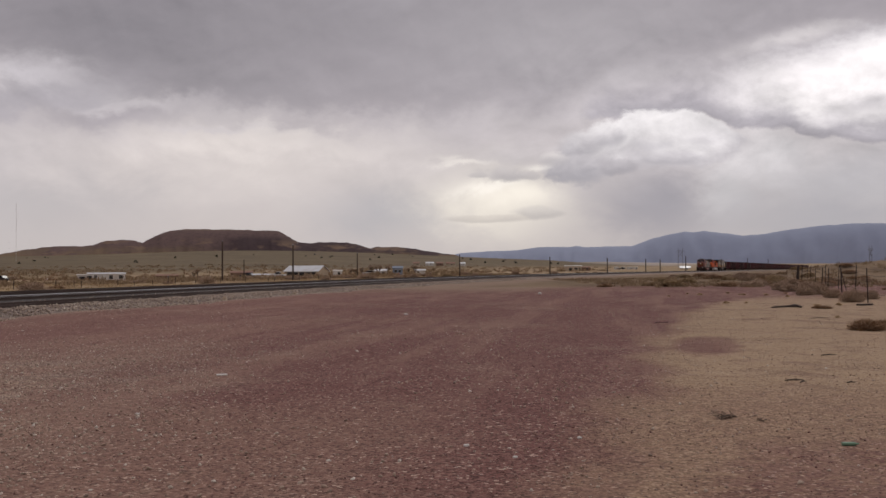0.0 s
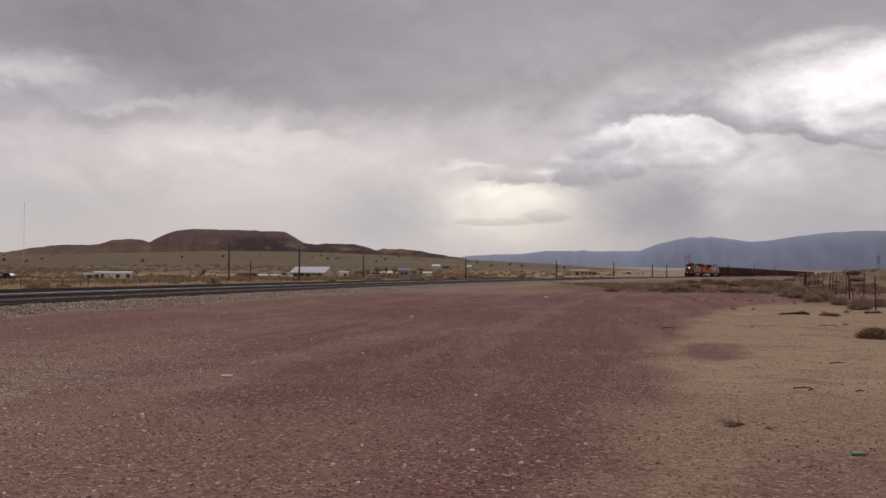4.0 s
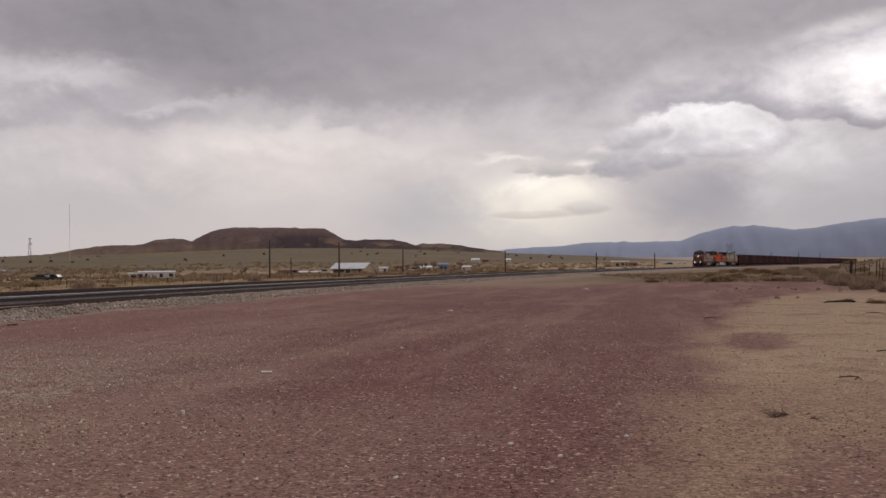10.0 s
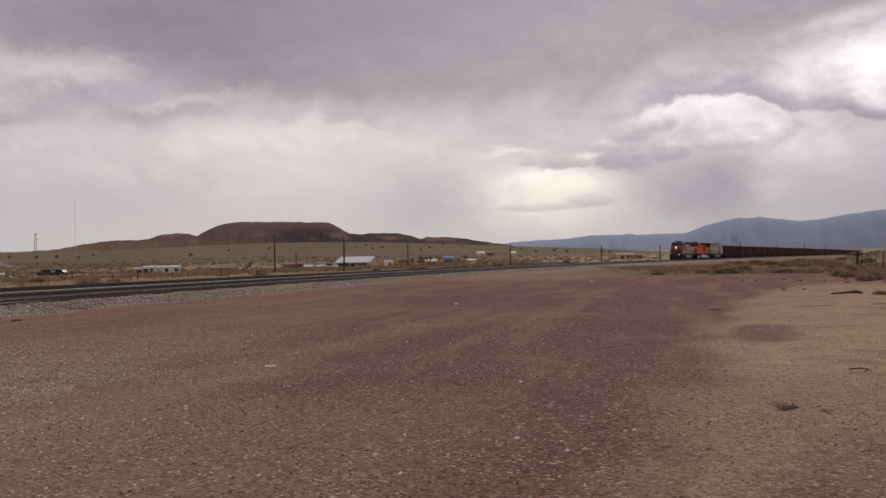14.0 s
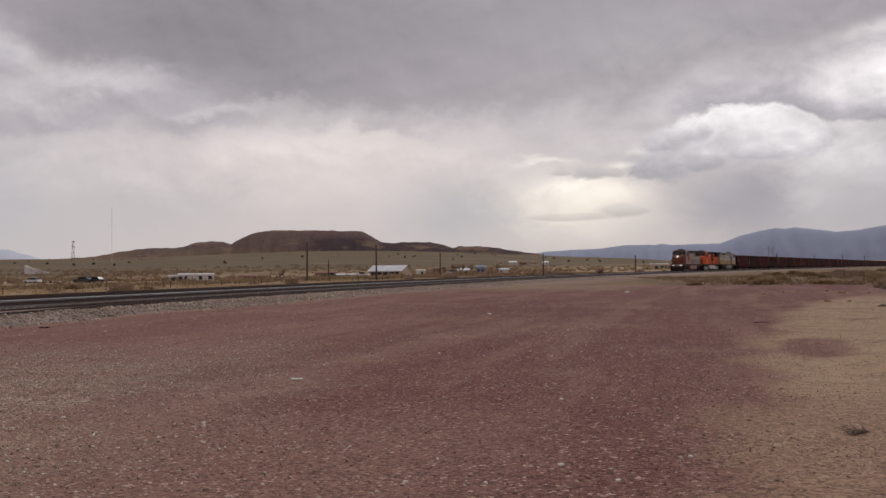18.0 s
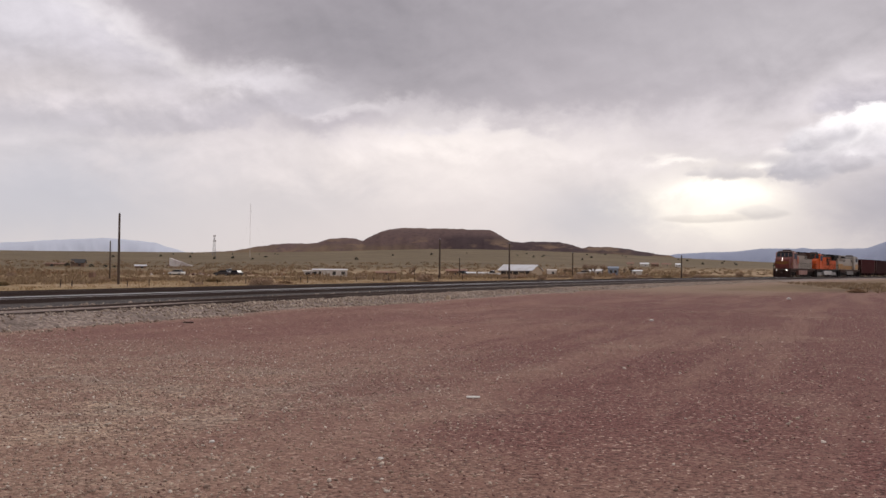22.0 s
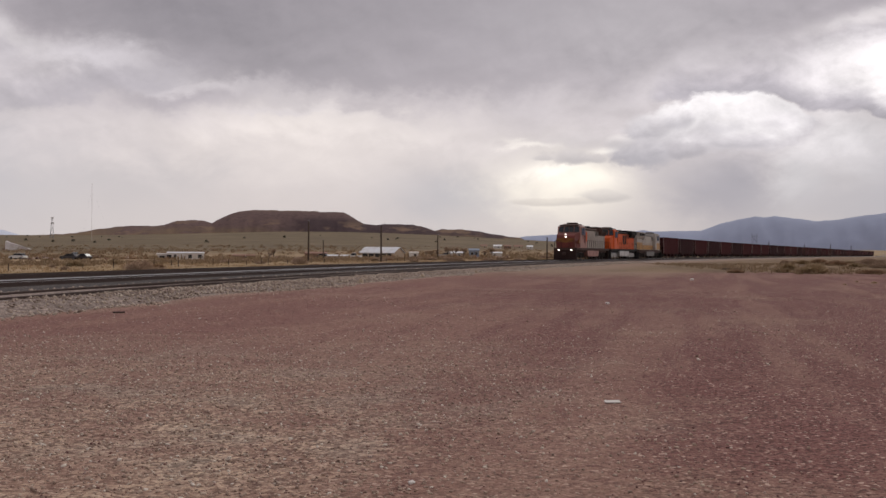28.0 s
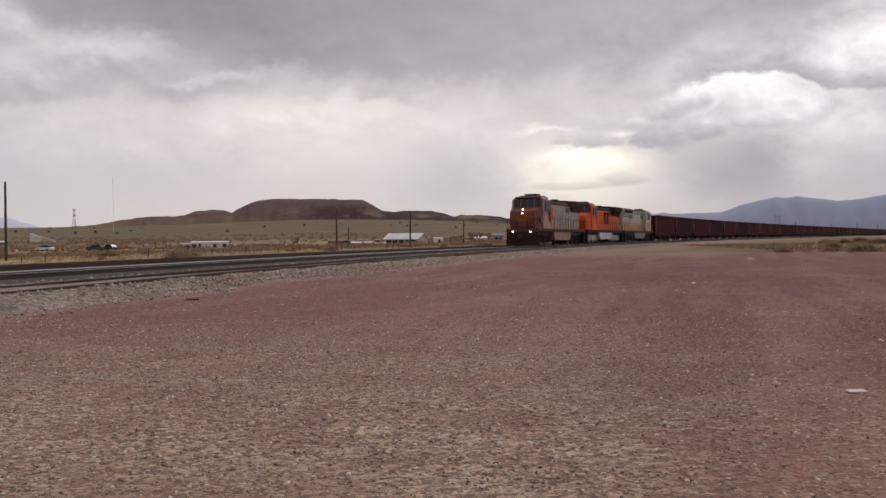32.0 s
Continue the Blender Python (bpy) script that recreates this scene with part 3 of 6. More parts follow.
# ---- ground ----
def land(x, y):
    """Height of the ground: level by the track, a shallow dip beyond it, then a long rise to the hills."""
    x, y = np.asarray(x, float) / K, np.asarray(y, float) / K
    yc = np.clip(y, -400, 1100)
    v = -(x - rail_u(yc)) * 0.9
    d = np.hypot(x, y)
    dip = -0.004 * np.clip(v - 6, 0, 60) - 0.001 * np.clip(v - 66, 0, 150) - 1.05 * smooth(4, 120, v) * smooth(0, -90, x) * smooth(520, 330, d)
    br = np.degrees(np.arctan2(x, np.maximum(y, 1)))
    top = np.where(br < -12, 40 + 24 * np.exp(-((br + 12) / 9.0) ** 2), 14 + 50 * np.exp(-((br + 12) / 17.0) ** 2))
    rise = top * np.clip((d - 300) / 2700, 0, 1) ** 1.6
    rip = 0.05 * np.sin(x * 0.31 + 1.3 * np.sin(y * 0.17)) * np.sin(y * 0.23 + x * 0.05) * smooth(10, 40, d)
    along = np.clip((x - 54) / 65.0, 0, 1)
    off = (y - (126 - 12 * along)) / 15.0
    out = np.hypot(np.clip(55 - x, 0, 99) / 7.0, np.clip(x - 115, 0, 99) / 20.0)
    dune = 2.35 * np.exp(-off * off - out * out) * (1 + 0.12 * np.sin(x * 0.33) + 0.08 * np.sin(x * 0.9 + y * 0.4))
    bank = 0.5 * np.exp(-((y - 112 - 0.2 * x) / 16.0) ** 2) * smooth(22, 34, x) * smooth(62, 44, x)
    return K * (dip + rise * (y > 0) * smooth(12, 60, np.abs(v)) + rip + dune + bank)


def axis(steps):
    out = [0.0]
    for upto, step in steps:
        while out[-1] < upto:
            out.append(out[-1] + step)
    return out


def build_ground():
    pos = axis([(40, 1.0), (180, 3), (400, 12), (1200, 50), (4900, 300)])
    xs = np.array([-v for v in reversed(pos[1:])] + pos)
    ys = np.array([-v for v in reversed(axis([(40, 2), (200, 20), (1500, 300)])[1:])] + pos)
    X, Y = np.meshgrid(xs, ys)
    Z = land(X, Y)
    nx, ny = len(xs), len(ys)
    verts = np.stack([X.ravel(), Y.ravel(), Z.ravel()], -1)
    i = (np.arange(ny - 1)[:, None] * nx + np.arange(nx - 1)[None]).ravel()
    faces = np.stack([i, i + 1, i + nx + 1, i + nx], -1)
    ob = raw("ground", verts, faces, GROUND, smooth_shade=True)
    tagged(ob, "red cinder lot with tan sand, grey gravel and dry grass plain", "ground", kind="structure")


build_ground()


# ---- track ----
YS = list(np.arange(-60, 130, 3.0)) + list(np.arange(130, 1260, 8.0))


def sweep(name, profile, mat, parent=None, off=0.0, z=0.0, label="", ys=YS, jitter=0.0, sink=0.0):
    """A profile of (offset, height) points along the track."""
    rnd = random.Random(name)
    verts, faces, n = [], [], len(profile)
    for k, y in enumerate(ys):
        for o, h in profile:
            sunk = sink * float(smooth(34, 22, y)) if sink else 0.0
            p = beside(float(y), off + o + rnd.uniform(-jitter, jitter), z + h - sunk + rnd.uniform(-jitter, jitter) * 0.2)
            verts.append(p)
    for k in range(len(ys) - 1):
        for i in range(n):
            j = (i + 1) % n
            faces.append((k * n + i, k * n + j, (k + 1) * n + j, (k + 1) * n + i))
    return raw(name, verts, faces, mat, parent, label)


RAIL = [(-0.07, 0.0), (-0.07, 0.015), (-0.012, 0.03), (-0.012, 0.12), (-0.036, 0.13), (-0.036, 0.165), (0.036, 0.165), (0.036, 0.13), (0.012, 0.12), (0.012, 0.03), (0.07, 0.015), (0.07, 0.0)]
HEAD = [(0.030, 0.143), (0.030, 0.172), (0.040, 0.172), (0.040, 0.143)]
RAIL_TOP, SIDING_OFF, SIDING_TOP = 0.42, 4.0, 0.34


SIDING_BED = [(-1.9, SIDING_TOP - 0.09), (0.25, SIDING_TOP - 0.11), (0.9, SIDING_TOP - 0.16), (1.9, -0.08)]


def build_track():
    main = tagged(new("railway_track"), "main railway track with polished rails on dark ballast", "railway track", kind="structure")
    zb = RAIL_TOP - 0.172
    sweep("ballast_bed", [(-4.6, -0.5), (-3.0, zb + 0.03), (0.9, zb + 0.03), (1.9, zb - 0.12), (1.9, -0.5)], DARK_STONE, main, jitter=0.06)
    for off in (0.0, -1.505):
        r = sweep("rail", RAIL, RUST, main, off, zb)
        face = 0.0 if off else -0.07
        sweep("rail_head", [(o + face, h) for o, h in HEAD], SHINE, r, off, zb, "bright worn rail head")
    back = tagged(new("second_track"), "second railway track behind the main one on dark ballast", "railway track", kind="structure")
    sweep("ballast_bed", [(-4.4, -0.6), (-2.9, zb + 0.05), (2.0, zb + 0.06), (2.3, -0.3), (2.3, -0.6)], DARK_STONE, back, -4.3, jitter=0.05)
    for off in (0.0, -1.505):
        sweep("rail", RAIL, RUST, back, -4.0 + off, zb + 0.05)
    side = tagged(new("siding_track"), "rusty siding track half buried in grey gravel", "railway track", kind="structure")
    zs = SIDING_TOP - 0.172
    sweep("ballast_bed", [(-2.9, -0.5), (-2.8, zs + 0.05)] + SIDING_BED + [(1.9, -0.5)], BALLAST, side, SIDING_OFF, jitter=0.05)
    for off in (0.0, -1.505):
        sweep("rail", RAIL, RUST, side, SIDING_OFF + off, zs, sink=0.06)


build_track()


# ---- hills ----
def hill_material():
    def build(g, b):
        pos = g.add("ShaderNodeNewGeometry").outputs["Position"]
        sep = g.add("ShaderNodeSeparateXYZ")
        g.put(sep.inputs[0], pos)
        stretched = g.scale(pos, 1.0, 0.4, 2.2)
        n1, n2, n3 = g.noise(stretched, 0.006, 6, 0.62), g.noise(stretched, 0.02, 6, 0.65), g.noise(pos, 0.08, 4)
        c = g.mix(n2, (0.098, 0.066, 0.066), (0.170, 0.113, 0.100))
        c = g.mix(g.m("MULTIPLY", g.step(n3, 0.52, 0.62), 0.4), c, (0.065, 0.046, 0.048))
        # dark lava scree on the eastern flank, ochre benches on the western one
        scree = g.m("MULTIPLY", g.step(g.m("ADD", sep.outputs[0], g.m("MULTIPLY", n1, 260)), -560, -480), g.step(sep.outputs[2], 112, 88))
        c = g.mix(g.m("MULTIPLY", scree, 0.75), c, g.mix(n2, (0.042, 0.031, 0.036), (0.072, 0.051, 0.055)))
        bench = g.m("MULTIPLY", g.step(g.noise(g.scale(pos, 1.0, 0.4, 3.0), 0.011, 5, 0.6), 0.50, 0.62), g.step(sep.outputs[2], 104, 70))
        c = g.mix(g.m("MULTIPLY", bench, 0.75), c, (0.22, 0.150, 0.102))
        # the western foot is grassed over, with dark lenses of scrub left in it; a pale rim on top
        west = g.m("MULTIPLY", g.step(g.m("ADD", sep.outputs[0], g.m("MULTIPLY", n1, 200)), -520, -640), g.step(g.m("ADD", sep.outputs[2], g.m("MULTIPLY", n2, 40)), 98, 76))
        lens = g.step(g.noise(g.scale(pos, 1.0, 0.3, 3.2), 0.012, 4, 0.6), 0.60, 0.54)
        c = g.mix(g.m("MULTIPLY", g.m("MULTIPLY", west, lens), 0.6), c, g.mix(n2, (0.13, 0.092, 0.062), (0.20, 0.142, 0.095)))
        c = g.mix(g.m("MULTIPLY", g.step(sep.outputs[2], 119, 124), 0.55), c, (0.20, 0.145, 0.105))
        # ochre grass reaches up the lower slopes in tongues
        low = g.m("ADD", g.m("MULTIPLY", g.step(sep.outputs[2], 80, 25), 0.45), n1)
        c = g.mix(g.m("MULTIPLY", g.step(low, 0.72, 1.0), 0.75), c, g.mix(n2, (0.155, 0.105, 0.065), (0.235, 0.165, 0.105)))
        g.put(b.inputs["Base Color"], c)
        b.inputs["Roughness"].default_value = 1.0
        b.inputs["Specular IOR Level"].default_value = 0.05
    return material("dark_hill_scrub", build)


HILL = hill_material()
# cloud haze over the western mountain is painted into its pale colour
HAZE_PALE = plain("haze_paled_mountain", (0.57, 0.60, 0.69), 1.0, vary=0.08, size=0.002)
# rain haze is put into the range's blue base colour
RANGE = plain("haze_tinted_range", (0.315, 0.345, 0.45), 1.0, vary=0.10, size=0.002)


def ridge(name, r, knots, depth, mat, label, foot=0.0, n=420, rough=2.5, seed=3):
    """A range of hills at r metres from the camera: knots of bearing and crest height, smoothly joined."""
    kb, kh = np.array([k[0] for k in knots], float), np.array([k[1] for k in knots], float)
    br = np.linspace(kb[0], kb[-1], n)
    h = np.interp(br, kb, kh)
    verts, faces, m = [], [], 17
    for i, b in enumerate(br):
        a = radians(b)
        for j in range(m):
            s = j / (m - 1)
            fall = math.sin(math.pi * s) ** 0.75 if 0 < s < 1 else 0.0
            rr = r + depth * (s - 0.5)
            hh = foot + (h[i] - foot) * fall
            if 0 < j < m - 1:
                gully = abs(noise.noise(Vector((b * 1.1, s * 3, seed + 7)))) * (1 - fall) * 0.5 * (h[i] - foot)
                hh += rough * (noise.noise(Vector((b * 1.7, s * 5, seed))) + 0.5 * noise.noise(Vector((b * 5.0, s * 11, seed)))) * (0.4 + fall) - gully
            verts.append((rr * math.sin(a), rr * math.cos(a), hh if 0 < j < m - 1 else foot - 15))
    for i in range(n - 1):
        for j in range(m - 1):
            k = i * m + j
            faces.append((k, k + 1, k + m + 1, k + m))
    ob = raw(name, verts, faces, mat, smooth_shade=True)
    return tagged(ob, label, "hill", kind="structure")


ridge("hill_mesa", 3000, [(-29, 20), (-27.33, 40), (-25.23, 47), (-24.0, 60), (-22.45, 72), (-20.9, 74), (-20.3, 76), (-19.6, 90), (-18.6, 93), (-18.0, 89), (-17.6, 83), (-17.15, 97), (-16.5, 115), (-16.0, 122), (-15.0, 126), (-11.6, 126), (-11.1, 123), (-9.9, 123), (-9.6, 115), (-9.0, 97), (-8.7, 89), (-7.9, 84), (-7.4, 87), (-5.8, 86), (-5.0, 78), (-4.4, 67), (-4.1, 71), (-3.2, 73), (-2.35, 71), (-1.3, 62), (-0.6, 56), (0.06, 50), (0.75, 46), (1.4, 30)], 500, HILL, "dark flat-topped volcanic mesa with low foothills", rough=1.6)
ridge("mountain_range", 4600, [(-1, 40), (1.1, 80), (2.7, 87), (4.6, 93), (5.9, 107), (7.6, 106), (8.0, 112), (8.4, 106), (11.3, 108), (12.3, 138), (13.1, 155), (14.3, 175), (14.8, 170), (15.5, 176), (16.8, 162), (17.6, 152), (18.7, 158), (20.2, 177), (21.4, 188), (22.7, 196), (23.5, 200), (24.7, 199), (25.5, 193), (29, 185), (35, 150), (42, 90)], 500, RANGE, "distant mountain range, rain haze painted in as blue", rough=1.5, seed=8)
ridge("mountain_west", 4600, [(-44, 30), (-38, 90), (-34, 114), (-32.3, 123), (-30.5, 112), (-29.6, 102), (-28.7, 81), (-28.0, 63), (-27.0, 40), (-26, 20)], 400, HAZE_PALE, "distant mountain, cloud haze painted in as a pale colour", rough=1.5, seed=5)


# ---- the train ----
RED = plain("faded_red_paint", (0.155, 0.038, 0.030), 0.6, vary=0.2, size=1.2, dirt=((0.10, 0.036, 0.028), 0.6), spec=0.2)
GOLD = plain("dull_gold_paint", (0.42, 0.21, 0.035), 0.5, vary=0.15, size=2, dirt=((0.16, 0.07, 0.05), 0.5))
AGED = plain("aged_gold_paint", (0.20, 0.085, 0.022), 0.6, vary=0.2, size=3, dirt=((0.13, 0.03, 0.02), 0.6), spec=0.2)
BRIGHT = plain("lighter_silver_paint", (0.40, 0.36, 0.32), 0.5, 0.1, 0.12, 0.8, dirt=((0.25, 0.20, 0.165), 0.6))
SILVER = plain("dirty_silver_paint", (0.285, 0.24, 0.20), 0.5, 0.1, 0.15, 1.0, dirt=((0.17, 0.122, 0.10), 0.6))
PINK = plain("sunworn_cab_paint", (0.34, 0.165, 0.135), 0.55, vary=0.15, size=1.0, dirt=((0.17, 0.085, 0.07), 0.6))
ORANGE = plain("bright_orange_paint", (0.56, 0.088, 0.014), 0.6, vary=0.1, size=1.5, dirt=((0.40, 0.055, 0.01), 0.4), spec=0.15)
BLACK = plain("grimy_black_paint", (0.013, 0.012, 0.012), 0.75, vary=0.3, size=2, dirt=((0.035, 0.027, 0.024), 0.5), spec=0.15)
SOOT = plain("rusty_soot", (0.075, 0.042, 0.034), 0.8, vary=0.3, size=1.5, dirt=((0.035, 0.026, 0.024), 0.6), spec=0.15)
GREY = plain("grey_paint", (0.17, 0.16, 0.155), 0.6, vary=0.15, size=1.5, dirt=((0.16, 0.13, 0.11), 0.6))
TANK = plain("pale_tank_paint", (0.56, 0.55, 0.55), 0.5, 0.1, 0.1, 2, dirt=((0.3, 0.25, 0.2), 0.6))
STEEL = plain("wheel_steel", (0.10, 0.085, 0.078), 0.55, 0.6, 0.2, 5)
PILOT = plain("rust_red_pilot", (0.030, 0.016, 0.014), 0.8, vary=0.3, size=2, dirt=((0.022, 0.014, 0.012), 0.6), spec=0.1)
TRUCK = plain("truck_castings", (0.017, 0.013, 0.012), 0.9, vary=0.3, size=4, dirt=((0.034, 0.025, 0.02), 0.6), spec=0.1)
BRIGHT_TRUCK = plain("silver_truck_castings", (0.40, 0.385, 0.375), 0.6, 0.2, 0.2, 4, dirt=((0.12, 0.10, 0.085), 0.6))
GLASS = plain("dark_window_glass", (0.02, 0.022, 0.028), 0.08, vary=0.05)
LAMP = plain("lit_headlight", (1.0, 0.97, 0.9), 0.3, emit=((1.0, 0.95, 0.85), 7.0))
DIM = plain("lit_number_board", (0.8, 0.8, 0.75), 0.4, emit=((1.0, 0.95, 0.85), 1.0))
ORE = plain("oxide_red_car_paint", (0.055, 0.010, 0.0115), 0.9, vary=0.18, size=0.4, dirt=((0.05, 0.014, 0.014), 0.6), spec=0.08)
# darker red for some whole cars and for all ends, bays and floors
ORE_DARK = plain("darker_oxide_red", (0.034, 0.009, 0.010), 0.9, vary=0.2, size=0.4, dirt=((0.026, 0.012, 0.012), 0.6), spec=0.08)
PALE = plain("pale_ladder_paint", (0.24, 0.17, 0.155), 0.6, vary=0.2, size=3)


def wheelset(parent, y, r=0.53, hold=None):
    """An axle with two flanged wheels; its rest place is held in the parent inverse so that it only turns."""
    bm = bmesh.new()
    tube(bm, (-0.75, 0, 0), (0.75, 0, 0), 0.09, n=8)
    for s in (-1, 1):
        tube(bm, (s * 0.70, 0, 0), (s * 0.84, 0, 0), r, n=20)
        tube(bm, (s * 0.685, 0, 0), (s * 0.715, 0, 0), r + 0.03, n=20)
        tube(bm, (s * 0.84, 0, 0), (s * 0.90, 0, 0), r * 0.3, n=8)
        for k in range(4):
            a = k * math.pi / 2
            tube(bm, (s * 0.845, math.cos(a) * r * 0.65, math.sin(a) * r * 0.65), (s * 0.853, math.cos(a) * r * 0.65, math.sin(a) * r * 0.65), 0.09, n=6)
    ob = part("wheelset", bm, STEEL, parent)
    ob.matrix_parent_inverse = Matrix.Translation((0, y, r))
    return ob


def truck(parent, y, axles, mat, r=0.53, wheelbase=1.9, cover=0.4):
    """A bogie: side frames, springs, journal boxes and its wheelsets."""
    bm = bmesh.new()
    half = wheelbase * (len(axles) - 1) / 2 + 0.62
    for s in (-1, 1):
        prism(bm, [(-half, 0.62), (-half + 0.5, 0.98), (half - 0.5, 0.98), (half, 0.62), (half, 0.48), (half - 0.4, 0.46), (0.5, 0.40), (-0.5, 0.40), (-half + 0.4, 0.46), (-half, 0.48)], s * 0.96, s * 1.12)
        for a in axles:
            box(bm, min(s * 0.9, s * 1.22), max(s * 0.9, s * 1.22), a - 0.2, a + 0.2, 0.32, 0.72, 0.03)
            for e in (-0.36, 0.36):
                tube(bm, (s * 1.06, a + e, 0.5), (s * 1.06, a + e, 0.95), 0.09, n=8)
    box(bm, -0.95, 0.95, -0.5, 0.5, 0.6, 1.05)
    ob = part("truck", bm, mat, parent)
    ob.location = (0, y, 0)
    for a in axles:
        wheelset(ob, a, r)
    return ob


def locomotive(label, nose_mat, cab_mat, hood_mat, band_mat, roof_mat, rad_mat, truck_mat, tank_mat, lights=False, stripe=None):
    """A six-axle wide-cab diesel; it faces +y and stands with the rail top at z 0."""
    top = tagged(new("locomotive"), label, "locomotive", "locomotives at the head of the train")
    bm = bmesh.new()
    box(bm, -1.5, 1.5, -10.6, 10.3, 1.32, 1.62, 0.03)
    box(bm, -1.2, 1.2, -10.4, 10.2, 1.05, 1.32)
    part("underframe", bm, BLACK if hood_mat not in (SILVER, BRIGHT) else SOOT, top)
    bm = bmesh.new()
    prism(bm, [(-3.3, 0.5), (-3.6, 0.9), (-3.6, 1.3), (3.6, 1.3), (3.6, 0.9), (3.3, 0.5)], -1.42, 1.42)
    for y in (-2.4, 0, 2.4):
        box(bm, -1.45, 1.45, y - 0.05, y + 0.05, 0.52, 1.28)
    part("fuel_tank", bm, tank_mat, top)
    for y in (-6.9, 6.9):
        truck(top, y, (-2.0, 0, 2.0), truck_mat)
    # nose: a wide snout with cut corners and a sloping deck
    bm = bmesh.new()
    outline = [(8.1, 1.5), (10.0, 1.5), (10.12, 2.2), (10.08, 2.8), (9.95, 3.2), (9.6, 3.42), (8.1, 3.62)]
    vs = prism(bm, outline, -1.5, 1.5)
    for v in vs:
        if v.co.y > 9.4:
            v.co.x *= 0.80
        elif v.co.z > 3.2:
            v.co.x *= 0.96
    nose = part("nose", bm, nose_mat, top)
    bm = bmesh.new()
    box(bm, -0.42, 0.42, 10.075, 10.13, 1.75, 2.15, 0.01)
    part("nose_door", bm, nose_mat, nose)
    # emblem: a gold disc between two wings
    if stripe == "emblem":
        bm = bmesh.new()
        tube(bm, (0, 10.04, 2.62), (0, 10.135, 2.62), 0.36, n=20)
        for s in (-1, 1):
            prism_pts = [(s * 0.3, 2.9), (s * 1.16, 2.8), (s * 1.16, 2.45), (s * 0.3, 2.3)]
            f = [bm.verts.new((px, 10.115, pz)) for px, pz in prism_pts]
            b = [bm.verts.new((px, 10.03, pz)) for px, pz in prism_pts]
            for q in range(4):
                bm.faces.new((f[q], f[(q + 1) % 4], b[(q + 1) % 4], b[q]))
            bm.faces.new(f)
        bmesh.ops.recalc_face_normals(bm, faces=bm.faces[:])
        part("emblem", bm, AGED, nose, "gold emblem band")
        for s in (-1, 1):
            bm = bmesh.new()
            box(bm, min(s * 1.42, s * 1.515), max(s * 1.42, s * 1.515), 8.1, 9.2, 2.2, 2.65)
            part("side_stripe", bm, AGED, nose)
    # cab
    bm = bmesh.new()
    prism(bm, [(5.3, 1.62), (8.3, 1.62), (8.3, 3.5), (8.1, 4.4), (7.85, 4.58), (5.3, 4.58)], -1.52, 1.52)
    for v in bm.verts:
        if v.co.z > 4.5:
            v.co.x *= 0.80
    cab = part("cab", bm, cab_mat, top)
    if hood_mat is BRIGHT:
        for s in (-1, 1):
            bm = bmesh.new()
            box(bm, min(s * 1.5, s * 1.532), max(s * 1.5, s * 1.532), 5.32, 8.25, 1.7, 2.85)
            part("cab_band", bm, band_mat, cab, "dull yellow band")
    if stripe == "emblem":
        for s in (-1, 1):
            bm = bmesh.new()
            box(bm, min(s * 1.5, s * 1.53), max(s * 1.5, s * 1.53), 5.32, 5.85, 2.3, 3.25, 0.01)
            part("cab_door", bm, RED, cab, "faded red cab door")
    bm = bmesh.new()
    vs = prism(bm, [(5.2, 4.58), (7.95, 4.56), (7.6, 4.74), (5.2, 4.78)], -1.24, 1.24)
    for v in vs:
        if v.co.z > 4.65:
            v.co.x *= 0.68
    part("cab_roof", bm, roof_mat, cab)
    bm = bmesh.new()
    for x in (-0.5, -0.25, 0.0, 0.25, 0.5):
        tube(bm, (x, 6.7 - abs(x), 4.84), (x, 7.15 + 0.2 * abs(x), 4.88), 0.035, 0.07, 8)
    box(bm, -0.6, 0.6, 6.8, 6.9, 4.72, 4.82, 0.02)
    part("horn", bm, SOOT, cab, "row of air horns")
    bm = bmesh.new()
    box(bm, -0.55, 0.55, 5.5, 6.4, 4.70, 4.95, 0.06)
    part("air_conditioner", bm, roof_mat, cab)
    bm = bmesh.new()
    prism(bm, [(8.05, 4.40), (8.36, 4.50), (8.36, 4.55), (7.8, 4.64)], -1.2, 1.2)
    part("visor", bm, roof_mat, cab, "dark visor over the windshields")
    for x0, x1 in ((-1.36, -0.72), (-0.62, -0.04), (0.04, 0.62), (0.72, 1.36)):
        bm = bmesh.new()
        f = [bm.verts.new(p) for p in ((x0, 8.325, 3.66), (x1, 8.325, 3.66), (x1 * 0.96, 8.15, 4.38), (x0 * 0.96, 8.15, 4.38))]
        bm.faces.new(f)
        r = bmesh.ops.extrude_face_region(bm, geom=bm.faces[:])
        bmesh.ops.translate(bm, vec=(0, -0.04, 0), verts=[v for v in r["geom"] if isinstance(v, bmesh.types.BMVert)])
        bmesh.ops.recalc_face_normals(bm, faces=bm.faces[:])
        part("windshield", bm, GLASS, cab, "dark windshield pane")
    for s in (-1, 1):
        for y0, y1 in ((5.75, 6.5), (6.65, 7.45)):
            bm = bmesh.new()
            box(bm, min(s * 1.49, s * 1.535), max(s * 1.49, s * 1.535), y0, y1, 3.3, 4.2, 0.01)
            part("side_window", bm, GLASS, cab, "dark side window")
        bm = bmesh.new()
        box(bm, min(s * 1.53, s * 1.62), max(s * 1.53, s * 1.62), 5.6, 7.6, 4.25, 4.31, 0.01)
        part("window_awning", bm, cab_mat, cab)
        bm = bmesh.new()
        box(bm, min(s * 1.0, s * 1.5), max(s * 1.0, s * 1.5), 4.3, 5.26, 1.64, 3.9, 0.03)
        part("equipment_box", bm, cab_mat, top)
